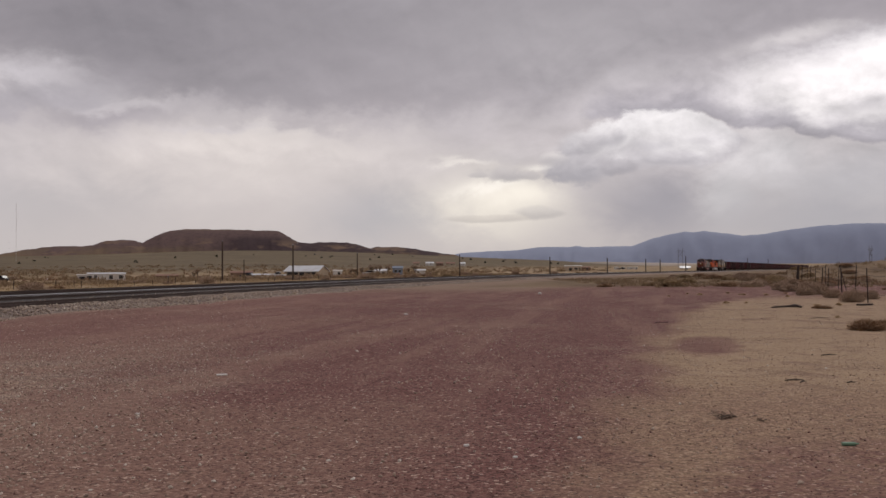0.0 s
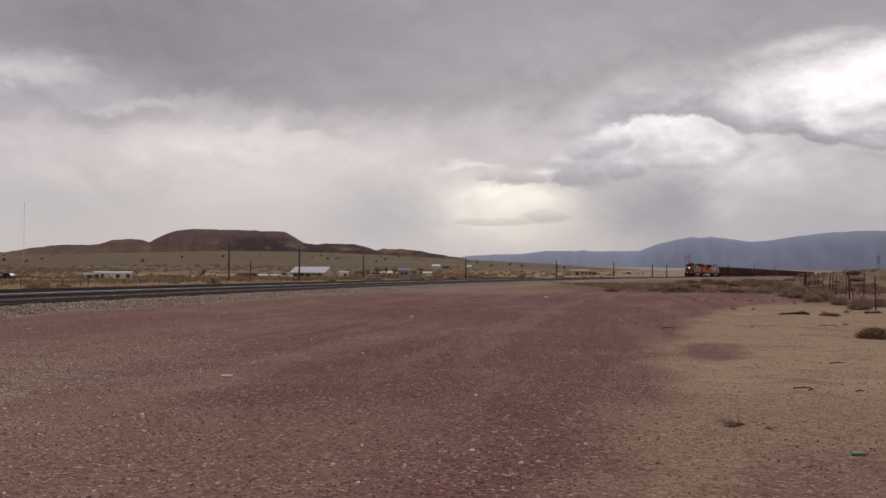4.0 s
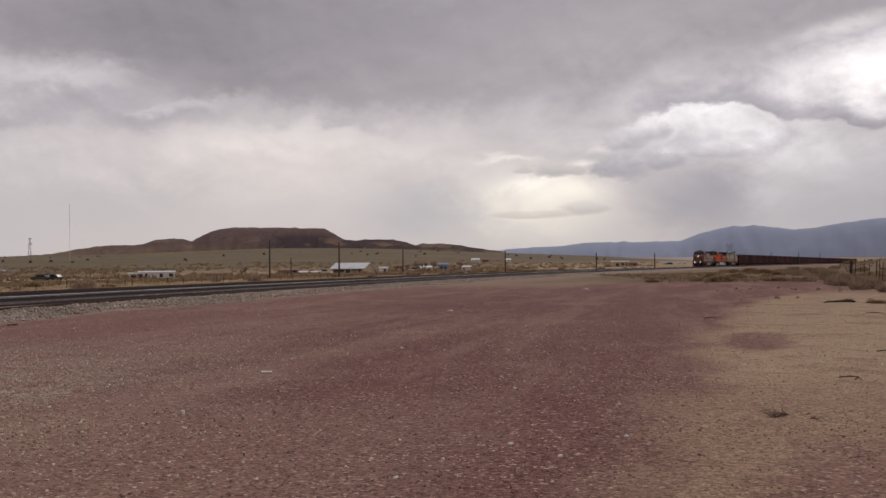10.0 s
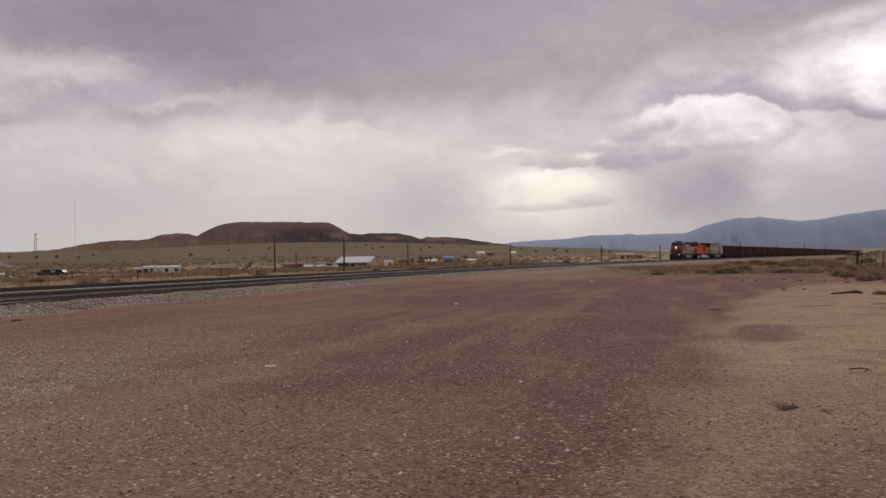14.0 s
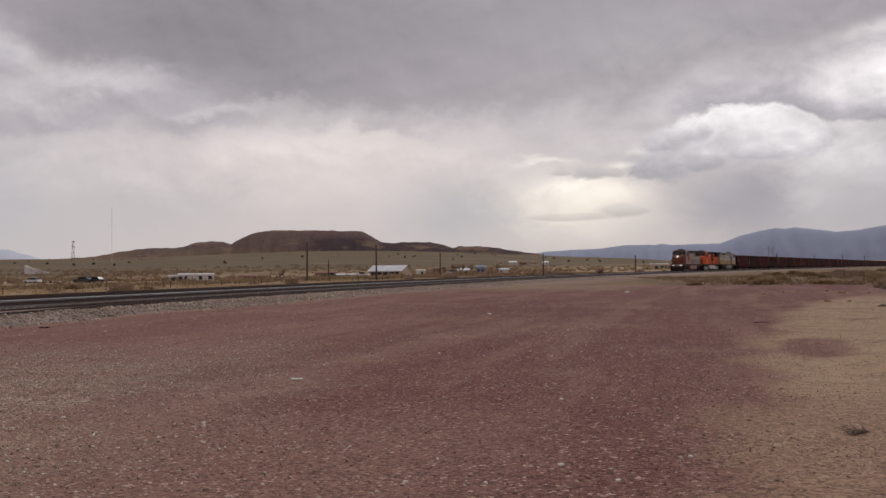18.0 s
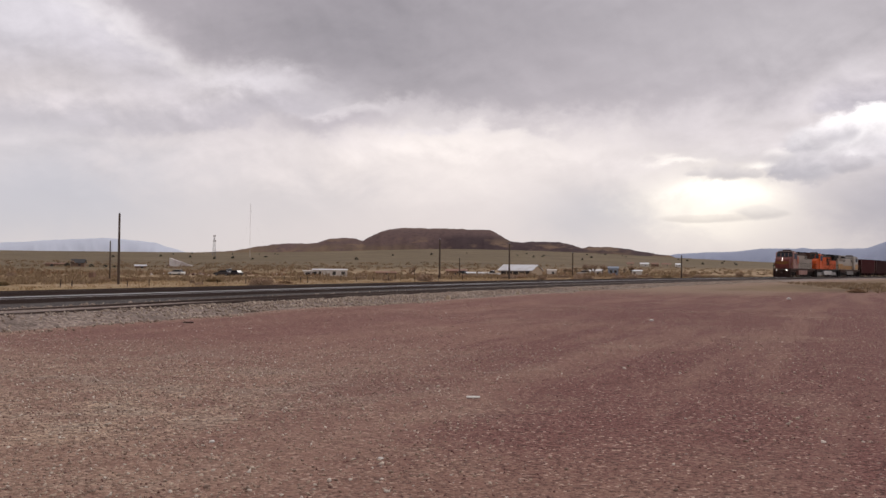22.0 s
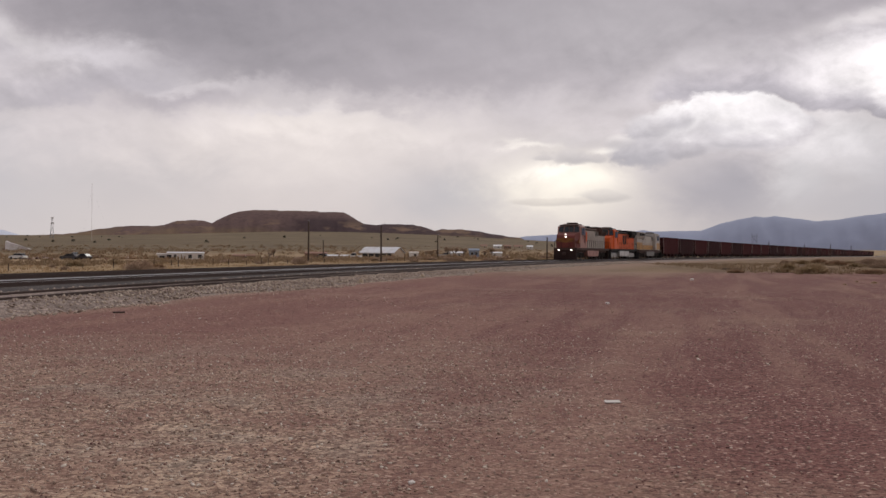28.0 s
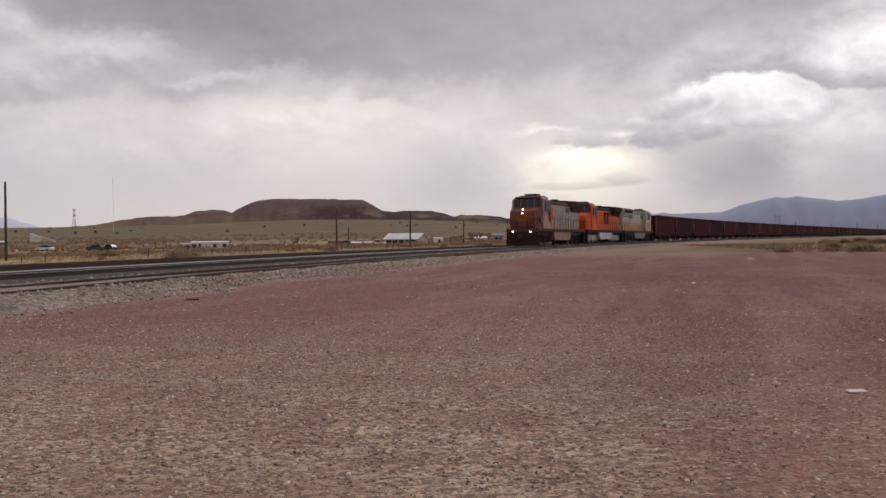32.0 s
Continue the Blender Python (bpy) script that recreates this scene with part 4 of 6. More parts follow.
        if stripe == "emblem":
            bm = bmesh.new()
            box(bm, min(s * 1.49, s * 1.53), max(s * 1.49, s * 1.53), 4.4, 4.95, 2.5, 3.7, 0.01)
            part("locker_door", bm, ORANGE, top, "bright orange-red locker door")
    # long hood with a band along its foot and louvre doors
    bm = bmesh.new()
    prism(bm, [(-9.9, 1.64), (5.3, 1.64), (5.3, 4.0), (-5.6, 4.0), (-9.9, 4.0)], -0.98, 0.98)
    hood = part("hood", bm, hood_mat, top)
    bm = bmesh.new()
    box(bm, -0.86, 0.86, -5.6, 5.2, 4.0, 4.36, 0.1)
    box(bm, -0.4, 0.4, -0.6, 1.4, 4.36, 4.55, 0.05)
    part("hood_roof", bm, roof_mat, hood)
    bm = bmesh.new()
    for s in (-1, 1):
        box(bm, min(s * 0.97, s * 1.0), max(s * 0.97, s * 1.0), -9.85, 5.25, 1.66, 2.35 if hood_mat is not BRIGHT else 2.85)
    part("lower_band", bm, band_mat, hood)
    for s in (-1, 1):
        for k in range(12):
            y = 4.7 - k * 0.86
            bm = bmesh.new()
            box(bm, min(s * 0.975, s * 1.012), max(s * 0.975, s * 1.012), y - 0.38, y + 0.36, 2.4, 3.6 if k % 3 else 3.1, 0.01)
            part("hood_door", bm, hood_mat, hood)
        for y0, y1 in ((2.6, 4.6), (-5.2, -3.2)):
            bm = bmesh.new()
            for q in range(6):
                z = 3.35 + q * 0.1
                box(bm, min(s * 1.0, s * 1.03), max(s * 1.0, s * 1.03), y0, y1, z, z + 0.05)
            part("louvre", bm, BLACK, hood)
        for y0, y1 in ((-1.75, -0.55), (-3.1, -2.2)) if hood_mat is ORANGE else ():
            bm = bmesh.new()
            for q in range(7):
                w = (y1 - y0) / 7
                box(bm, min(s * 0.98, s * 1.035), max(s * 0.98, s * 1.035), y0 + q * w, y0 + (q + 0.7) * w, 2.4, 3.85)
            part("intake_grille", bm, BLACK, hood, "black slatted intake grille")
    # flared radiators at the rear
    bm = bmesh.new()
    vs = prism(bm, [(-10.3, 3.45), (-5.7, 3.45), (-5.4, 3.95), (-5.4, 4.62), (-10.3, 4.62)], -1.5, 1.5)
    for v in vs:
        if v.co.z < 3.6:
            v.co.x *= 0.66
    rad = part("radiator", bm, rad_mat, top)
    for s in (-1, 1):
        bm = bmesh.new()
        for q in range(9):
            y = -10.0 + q * 0.5
            box(bm, min(s * 1.49, s * 1.515), max(s * 1.49, s * 1.515), y, y + 0.36, 4.02, 4.42)
        part("radiator_grille", bm, BLACK, rad)
    for y in (-9.2, -7.8, -6.5):
        bm = bmesh.new()
        tube(bm, (0, y, 4.62), (0, y, 4.72), 0.58, n=16)
        part("roof_fan", bm, BLACK, rad)
    bm = bmesh.new()
    box(bm, -0.35, 0.35, -2.9, -1.9, 4.24, 4.72, 0.06)
    part("exhaust_stack", bm, BLACK, hood)
    # pilots, plough, couplers, steps
    for s in (1, -1):
        bm = bmesh.new()
        y = 10.35 * s
        vs = prism(bm, [(y - 0.25 * s, 0.15), (y + 0.12 * s, 0.13), (y + 0.02 * s, 0.9), (y - 0.1 * s, 1.55), (y - 0.3 * s, 1.55)], -1.45, 1.45)
        part("pilot", bm, PILOT if stripe == "emblem" else BLACK, top)
        bm = bmesh.new()
        box(bm, -0.14, 0.14, min(y, y + 0.8 * s), max(y, y + 0.8 * s), 0.72, 0.98, 0.03)
        box(bm, -0.2, 0.2, min(y + 0.5 * s, y + 0.78 * s), max(y + 0.5 * s, y + 0.78 * s), 0.66, 1.04, 0.04)
        part("coupler", bm, SOOT, top)
        for x in (-1.3, 1.3):
            for q in range(3):
                bm = bmesh.new()
                box(bm, x - 0.22, x + 0.22, min(y - 0.55 * s, y - 0.15 * s), max(y - 0.55 * s, y - 0.15 * s), 0.45 + q * 0.38, 0.49 + q * 0.38)
                part("step", bm, BLACK, top)
    # handrails along both sides
    rail_mat = BLACK if hood_mat is not BRIGHT else PALE
    for s in (-1, 1):
        bm = bmesh.new()
        x = s * 1.44
        for y in np.arange(-10.0, 4.2, 1.25):
            tube(bm, (x, float(y), 1.62), (x, float(y), 2.62), 0.02, n=5)
        tube(bm, (x, -10.0, 2.62), (x, 4.0, 2.62), 0.018, n=5)
        part("handrail", bm, rail_mat, top)
        for y, z in ((10.3, 2.5), (-10.5, 2.5)):
            bm = bmesh.new()
            tube(bm, (s * 0.5, y, 1.6), (s * 0.5, y, z), 0.025, n=5)
            tube(bm, (s * 1.4, y, 1.2), (s * 1.4, y, z), 0.025, n=5)
            tube(bm, (s * 0.5, y, z), (s * 1.4, y, z), 0.025, n=5)
            part("grab_rail", bm, rail_mat, top)
    # lamps
    for k, (x, y, z) in enumerate(((0, 10.04, 3.02), (0, 9.92, 3.36), (-0.82, 10.42, 1.35), (0.82, 10.42, 1.35))):
        bm = bmesh.new()
        tube(bm, (x, y - 0.05, z), (x, y + 0.05, z), 0.06, n=12)
        part("headlight" if k < 2 else "ditch_light", bm, LAMP if lights else GLASS, top, "lit white lamp" if lights else "")
    for s in (-1, 1):
        bm = bmesh.new()
        box(bm, s * 0.72 - 0.12, s * 0.72 + 0.12, 8.0, 8.14, 4.45, 4.55)
        part("number_board", bm, DIM if lights and s > 0 else GLASS, cab)
    return top


lead = locomotive("red and silver diesel locomotive with gold emblem, lamps lit", RED, PINK, SILVER, SILVER, SOOT, SOOT, TRUCK, PINK, True, "emblem")
second = locomotive("bright orange diesel locomotive with black roof and pale fuel tank", ORANGE, ORANGE, ORANGE, ORANGE, BLACK, BLACK, BRIGHT_TRUCK, TANK)
third = locomotive("dirty silver diesel locomotive with yellow band, running cab last", BRIGHT, BRIGHT, BRIGHT, GOLD, GREY, BRIGHT, TRUCK, GREY)


def ore_car():
    """An open-top hopper: ribbed sides, sloping ends, hopper bays, ladders and two trucks."""
    top = tagged(new("hopper_car"), "oxide-red open hopper car with ribbed steel sides", "rail car", "hopper cars of the train")
    L, W, z0, z1 = 8.05, 1.52, 1.05, 4.05
    for s in (-1, 1):
        bm = bmesh.new()
        box(bm, min(s * (W - 0.04), s * W), max(s * (W - 0.04), s * W), -L, L, z0, z1)
        box(bm, min(s * (W - 0.08), s * (W + 0.06)), max(s * (W - 0.08), s * (W + 0.06)), -L, L, z1 - 0.1, z1 + 0.06)
        box(bm, min(s * (W - 0.1), s * (W + 0.04)), max(s * (W - 0.1), s * (W + 0.04)), -L, L, z0 - 0.12, z0 + 0.12)
        side = part("side_wall", bm, ORE, top)
        for k in range(9):
            y = -L + 0.35 + k * (2 * L - 0.7) / 8
            bm = bmesh.new()
            box(bm, min(s * W, s * (W + 0.028)), max(s * W, s * (W + 0.028)), y - 0.05, y + 0.05, z0, z1, 0.008)
            part("rib", bm, ORE, side)
    for s in (-1, 1):
        bm = bmesh.new()
        y = s * L
        prism(bm, [(y, 2.3), (y, z1), (y - 0.05 * s, z1), (y - 0.05 * s, 2.34), (y - 2.0 * s, 1.05), (y - 2.0 * s, 1.0)], -W + 0.05, W - 0.05)
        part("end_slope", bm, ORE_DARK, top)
        for x in (-W + 0.05, W - 0.05):
            bm = bmesh.new()
            for dy in (0.0, 0.34):
                tube(bm, (x * 1.05, y - s * dy * 1.0 - s * 0.02, 1.0), (x * 1.05, y - s * dy - s * 0.02, z1), 0.025, n=4)
            for q in range(8):
                tube(bm, (x * 1.05, y - s * 0.02, 1.15 + q * 0.38), (x * 1.05, y - s * 0.36, 1.15 + q * 0.38), 0.022, n=4)
            part("ladder", bm, PALE, top, "pale steel ladder")
        bm = bmesh.new()
        box(bm, -0.12, 0.12, min(y, y + 0.75 * s), max(y, y + 0.75 * s), 0.75, 0.98, 0.02)
        box(bm, -1.1, 1.1, min(y - 2 * s, y + 0.05 * s), max(y - 2 * s, y + 0.05 * s), 0.95, 1.12)
        part("end_sill", bm, ORE_DARK, top)
    for y in (-3.6, 0.0, 3.6):
        bm = bmesh.new()
        prism(bm, [(y - 1.75, 1.1), (y - 0.45, 0.42), (y + 0.45, 0.42), (y + 1.75, 1.1)], -W + 0.12, W - 0.12)
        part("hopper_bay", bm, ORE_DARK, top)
    bm = bmesh.new()
    box(bm, -W + 0.06, W - 0.06, -L + 1.2, L - 1.2, 1.06, 1.5)
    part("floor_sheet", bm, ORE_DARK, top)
    for y in (-6.1, 6.1):
        truck(top, y, (-0.88, 0.88), TRUCK, 0.46, 1.76)
    return top


car = ore_car()
cars = [car] + [copy_thing(car, pose(0, 0, 0)) for _ in range(41)]
for k, c in enumerate(cars):
    if k % 4 == 1 or k % 7 == 3:
        c["label"] = "dark weathered oxide-red open hopper car with ribbed sides"
        for ob in c.children_recursive:
            if ob.type == "MESH" and ob.name.startswith(("side_wall", "rib")):
                ob.material_slots[0].link = "OBJECT"
                ob.material_slots[0].material = ORE_DARK

# how far the train has come: the y of its front by the second, and the length of track from y 0
ARC_Y = np.arange(-200.0, 1400.0, 1.0)
ARC_S = np.concatenate([[0], np.cumsum(np.hypot(1, track_slope(ARC_Y[:-1] + 0.5)))])


def front_y(t):
    return 374.23 - 9.4248 * t + 0.017667 * t * t


def on_track(t, behind, turn=0.0):
    """The pose of a vehicle whose middle runs that many metres behind the front of the train."""
    y = float(np.interp(np.interp(front_y(t), ARC_Y, ARC_S) + behind, ARC_S, ARC_Y))
    p = beside(y, -0.7525, RAIL_TOP)
    return pose(p.x, p.y, p.z, 0, 0, 180 - math.degrees(math.atan(track_slope(y))) + turn)


# ---- things beside the track and on the plain ----
WHITE = plain("chalky_white_paint", (0.62, 0.58, 0.54), 0.7, vary=0.1, size=0.8, dirt=((0.40, 0.33, 0.27), 0.6))
METAL_ROOF = plain("galvanised_roof", (0.66, 0.66, 0.68), 0.45, 0.2, 0.1, 0.6, dirt=((0.45, 0.40, 0.37), 0.5))
TANWALL = plain("tan_stucco", (0.46, 0.36, 0.26), 0.85, vary=0.12, size=0.8)
BLUEGREY = plain("blue_grey_siding", (0.20, 0.23, 0.29), 0.7, vary=0.1, size=1)
BROWN = plain("brown_boards", (0.20, 0.12, 0.085), 0.85, vary=0.25, size=1.5)
RUSTROOF = plain("rusted_sheet", (0.26, 0.14, 0.10), 0.8, vary=0.3, size=0.8)
DARKWIN = plain("dark_opening", (0.025, 0.022, 0.022), 0.3, vary=0.1)
LATTICE = plain("galvanised_lattice", (0.22, 0.22, 0.235), 0.6, 0.4, 0.1, 2)
DEADWOOD = plain("dead_wood", (0.13, 0.095, 0.075), 0.9, vary=0.3, size=4)
CHAR = plain("charred_wood", (0.05, 0.036, 0.032), 0.95, vary=0.3, size=6)
GREENPLASTIC = plain("green_plastic", (0.15, 0.26, 0.17), 0.4, vary=0.1, size=6)
CHROME = plain("car_white", (0.6, 0.58, 0.56), 0.35, vary=0.05)
RUBBER = plain("rubber", (0.02, 0.02, 0.02), 0.9)


def island(name, lo, hi, rough=0.95):
    """Colour that varies from piece to piece of one joined mesh."""
    def build(g, b):
        r = g.add("ShaderNodeNewGeometry").outputs["Random Per Island"]
        c = g.ramp(r, [(0.0, lo[0]), (0.45, lo[1]), (0.8, hi[0]), (1.0, hi[1])])
        co = g.add("ShaderNodeTexCoord").outputs["Object"]
        g.put(b.inputs["Base Color"], g.mix(g.m("MULTIPLY", g.noise(co, 20), 0.5), c, tuple(v * 0.6 for v in lo[1])))
        b.inputs["Roughness"].default_value = rough
    return material(name, build)


SAGE = island("dry_sage", ((0.33, 0.232, 0.128), (0.40, 0.288, 0.168)), ((0.28, 0.205, 0.115), (0.48, 0.345, 0.205)))
STRAW = island("straw_grass", ((0.40, 0.27, 0.14), (0.48, 0.335, 0.185)), ((0.34, 0.235, 0.13), (0.56, 0.41, 0.24)))
TWIG = island("grey_twigs", ((0.36, 0.25, 0.172), (0.45, 0.325, 0.23)), ((0.30, 0.205, 0.145), (0.54, 0.40, 0.295)))
RUSSET = island("russet_weed", ((0.27, 0.155, 0.085), (0.34, 0.21, 0.12)), ((0.22, 0.14, 0.085), (0.42, 0.27, 0.15)))
BRUSH = island("brown_brush", ((0.24, 0.162, 0.098), (0.32, 0.222, 0.135)), ((0.28, 0.205, 0.115), (0.44, 0.315, 0.19)))
JUNK = island("rusted_junk", ((0.10, 0.06, 0.05), (0.26, 0.13, 0.09)), ((0.42, 0.33, 0.27), (0.80, 0.76, 0.72)))
STONES = island("mixed_gravel_stones", ((0.21, 0.145, 0.115), (0.40, 0.285, 0.215)), ((0.54, 0.43, 0.335), (0.78, 0.70, 0.61)))
CINDERS = island("cinder_lumps", ((0.10, 0.043, 0.039), (0.17, 0.076, 0.066)), ((0.27, 0.16, 0.13), (0.60, 0.50, 0.43)))
SANDSTONE = island("sand_pebble", ((0.20, 0.125, 0.09), (0.28, 0.185, 0.13)), ((0.30, 0.20, 0.14), (0.62, 0.52, 0.42)))
ROCK = island("rip_rap", ((0.20, 0.145, 0.115), (0.36, 0.275, 0.215)), ((0.48, 0.39, 0.31), (0.62, 0.53, 0.44)))


def spot(x, y, sink=0.0):
    """A place on the ground by its plan units."""
    return Vector((x * K, y * K, float(land(x * K, y * K)) - sink))


def far_spot(x, y, sink=0.0):
    """A place on the far plain, at 1.1 m to the unit."""
    return spot(x * 1.1 / K, y * 1.1 / K, sink)


def bush_mesh(name, mat, n, seed, spread=1.0, height=0.8, width=0.035, droop=0.35):
    """A rounded mound of short tangled twigs, about 1 m across, open at its foot."""
    rnd = random.Random(seed)
    verts, faces = [], []
    lumps = [(rnd.uniform(-0.2, 0.2) * spread, rnd.uniform(-0.2, 0.2) * spread, rnd.uniform(0.7, 1.0)) for _ in range(4)]
    for _ in range(n):
        lx, ly, ls = rnd.choice(lumps)
        a, e = rnd.uniform(0, 6.283), math.asin(rnd.uniform(-0.05, 1.0))
        r = 0.36 * spread * ls
        d = Vector((math.cos(a) * math.cos(e) * r, math.sin(a) * math.cos(e) * r, (math.sin(e) * 0.85 + 0.12) * height * ls))
        tip = Vector((lx, ly, 0)) + d * rnd.uniform(0.85, 1.12)
        lean = Vector((rnd.uniform(-1, 1), rnd.uniform(-1, 1), rnd.uniform(-0.6, 0.3))) * 0.2 * droop
        root = Vector((lx, ly, 0)) + d * rnd.uniform(0.2, 0.6) + lean
        side = d.cross(Vector((rnd.uniform(-1, 1), rnd.uniform(-1, 1), rnd.uniform(-1, 1)))).normalized() * width * rnd.uniform(0.6, 1.4)
        mid = (root + tip) / 2 - lean * 0.5
        k = len(verts)
        verts += [root - side, root + side, mid + side, mid - side, tip - lean * 0.6]
        faces += [(k, k + 1, k + 2, k + 3), (k + 3, k + 2, k + 4)]
    me = bpy.data.meshes.new(name)
    me.from_pydata([tuple(v) for v in verts], [], faces)
    me.materials.append(mat)
    return me


BUSHES = {
    "sage": [bush_mesh("sagebrush", SAGE, 1500, k, 1.2, 0.55, 0.011) for k in range(3)],
    "tumble": [bush_mesh("tumbleweed", TWIG, 1800, 20 + k, 1.25, 0.64, 0.008, 0.7) for k in range(3)],
    "russet": [bush_mesh("russet_weed", RUSSET, 1200, 40 + k, 1.25, 0.42, 0.011, 0.5) for k in range(2)],
    "tuft": [bush_mesh("grass_tuft", STRAW, 160, 60 + k, 1.0, 0.5, 0.012) for k in range(2)],
}
KIND = {
    "sage": ("sagebrush", "dry olive-brown sagebrush on the sandy bank", "bush", "sagebrush by the fence"),
    "tumble": ("tumbleweed", "round grey-brown tumbleweed caught by the fence", "tumbleweed", "tumbleweeds by the fence"),
    "russet": ("russet_weed", "low russet weed clump on tan sand", "weed", "russet weeds"),
    "tuft": ("grass_tuft", "straw-coloured dry grass tuft", "grass tuft", "grass tufts"),
}
dice = random.Random(5)


def bush(kind, x, y, size, tall=1.0):
    name, label, cat, group = KIND[kind]
    ob = new(name, dice.choice(BUSHES[kind]))
    ob.matrix_world = Matrix.LocRotScale(spot(x, y), Euler((0, 0, dice.uniform(0, 6.28))), (size * 0.62, size * 0.62, size * 0.62 * tall))
    return tagged(ob, label, cat, group)


# the named clumps along the fence and the sandy bank
for kind, x, y, size, tall in (
        ("tumble", 20.2, 46.0, 1.9, 0.95), ("tumble", 23.0, 57.7, 2.0, 0.9), ("tumble", 21.6, 55.8, 1.5, 0.9), ("tumble", 24.7, 62.2, 2.1, 0.9),
        ("tumble", 26.9, 68.7, 2.3, 0.9), ("tumble", 28.1, 75.7, 2.4, 0.9), ("tumble", 25.7, 71.7, 2.0, 0.8), ("tumble", 24.3, 65.8, 1.8, 0.8),
        ("tumble", 29.8, 81.7, 2.3, 0.8), ("tumble", 21.4, 51.3, 1.6, 0.9), ("tumble", 22.5, 49.2, 1.5, 0.9), ("russet", 11.2, 24.3, 1.5, 0.8),
        ("russet", 11.9, 24.7, 1.2, 0.9), ("russet", 15.4, 37.8, 1.0, 0.5), ("sage", 20.1, 82.9, 3.6, 0.55), ("sage", 18.7, 85.9, 2.4, 0.5),
        ("russet", 25.2, 83.8, 2.6, 0.6), ("russet", 15.0, 85.9, 2.4, 0.5), ("russet", 31.4, 91.7, 3.0, 0.6), ("sage", 23.2, 99.8, 3.2, 0.7),
        ("sage", 26.2, 100.8, 3.4, 0.6), ("sage", 17.8, 31.5, 0.8, 0.5)):
    bush(kind, x, y, size, tall)
for _ in range(90):
    x, y = dice.uniform(24, 52), dice.uniform(84, 135)
    if x < 16 + 0.12 * y:
        continue
    bush(dice.choice(("sage", "sage", "russet", "tumble")), x, y, dice.uniform(1.6, 3.4), dice.uniform(0.45, 0.75))
for _ in range(34):
    a = dice.uniform(0, 1)
    bush(dice.choice(("sage", "russet", "tumble")), 34 + 60 * a + dice.uniform(-6, 6), 74 + 36 * a + dice.uniform(-18, 6), dice.uniform(0.9, 2.0), dice.uniform(0.4, 0.65))
for _ in range(26):
    bush("tuft", dice.uniform(12, 30), dice.uniform(30, 62), dice.uniform(0.4, 0.8), 0.6)


def scatter_blades(name, label, mat, spots, blades, size, seed, tall=1.0):
    """Many small low mounds of twigs joined in one mesh."""
    rnd = random.Random(seed)
    verts, faces = [], []
    for px, py in spots:
        p = spot(px, py)
        s = size * rnd.uniform(0.5, 1.5)
        for _ in range(blades):
            a, r = rnd.uniform(0, 6.283), math.sqrt(rnd.random()) * 0.62
            top = s * tall * (1 - r * r * 1.6) * rnd.uniform(0.75, 1.1)
            cx, cy = p.x + math.cos(a) * r * s, p.y + math.sin(a) * r * s
            b, w = rnd.uniform(0, 6.283), s * 0.07
            qx, qy = math.cos(b) * w, math.sin(b) * w
            lx, ly = math.cos(a) * r * s * 0.35 + rnd.uniform(-0.1, 0.1) * s, math.sin(a) * r * s * 0.35 + rnd.uniform(-0.1, 0.1) * s
            k = len(verts)
            verts += [(cx - qx, cy - qy, p.z + top * 0.15 - 0.05), (cx + qx, cy + qy, p.z + top * 0.1 - 0.05), (cx + qx * 0.7 + lx * 0.6, cy + qy * 0.7 + ly * 0.6, p.z + top * 0.8), (cx + lx, cy + ly, p.z + top)]
            faces += [(k, k + 1, k + 2), (k, k + 2, k + 3)]
    return tagged(raw(name, verts, faces, mat), label, "vegetation", kind="stuff")


# open yards before the buildings, where the brush is cleared: middle and half width in plan units
YARDS = [(-99, 274, 15), (-45, 312, 18), (-14, 312, 14), (-128, 238, 9), (-112, 244, 9), (72, 540, 12)]


def plain_spots(n, near, far, seed, spread=1.0):
    """Places beyond the tracks, from near to far units off them."""
    rnd, out = random.Random(seed), []
    while len(out) < n:
        y = rnd.uniform(-5, 330)
        v = near + (far - near) * rnd.random() ** 1.6
        x = rail_u(y) - v
        b = math.degrees(math.atan2(x, max(y, 1)))
        if any(math.hypot(x - cx, (y - cy) * 0.45) < r for cx, cy, r in YARDS):
            continue
        if -48 < b < 30 and noise.noise(Vector((x * 0.06, y * 0.06, seed))) > rnd.uniform(-0.5, 0.35):
            out.append((x, y))
    return out


scatter_blades("dry_grass", "straw-coloured dry grass over the plain", STRAW, plain_spots(8000, 9, 130, 2), 10, 0.45, 3, 0.32)
scatter_blades("plain_scrub", "low olive and brown scrub over the plain", BRUSH, plain_spots(1300, 45, 320, 4), 26, 0.85, 5, 0.45)
scatter_blades("far_brush", "brown winter brush among the farmsteads", BRUSH, plain_spots(1500, 70, 270, 9), 26, 1.0, 6, 0.5)


def slope_spots(n, seed):
    """Places on the long slope behind the farmsteads, thicker on its lower part."""
    rnd, out = random.Random(seed), []
    while len(out) < n:
        b, d = radians(rnd.uniform(-44, 10)), 300 + 750 * rnd.random() ** 1.7
        x, y = math.sin(b) * d, math.cos(b) * d
        if rail_u(y) - x > 70 and noise.noise(Vector((x * 0.02, y * 0.008, seed))) > rnd.uniform(-0.5, 0.3):
            out.append((x, y))
    return out


scatter_blades("slope_brush", "dark brown brush dotted over the long slope", BRUSH, slope_spots(1500, 14), 18, 2.0, 15, 0.55)
scatter_blades("slope_weeds", "reddish dry weeds over the long slope", RUSSET, slope_spots(900, 24), 16, 1.8, 25, 0.45)
scatter_blades("dune_grass", "olive-brown dry grass and weeds on the sandy rise", BRUSH, [(dice.uniform(16, 120), dice.uniform(80, 150)) for _ in range(3600)], 12, 0.45, 8, 0.6)


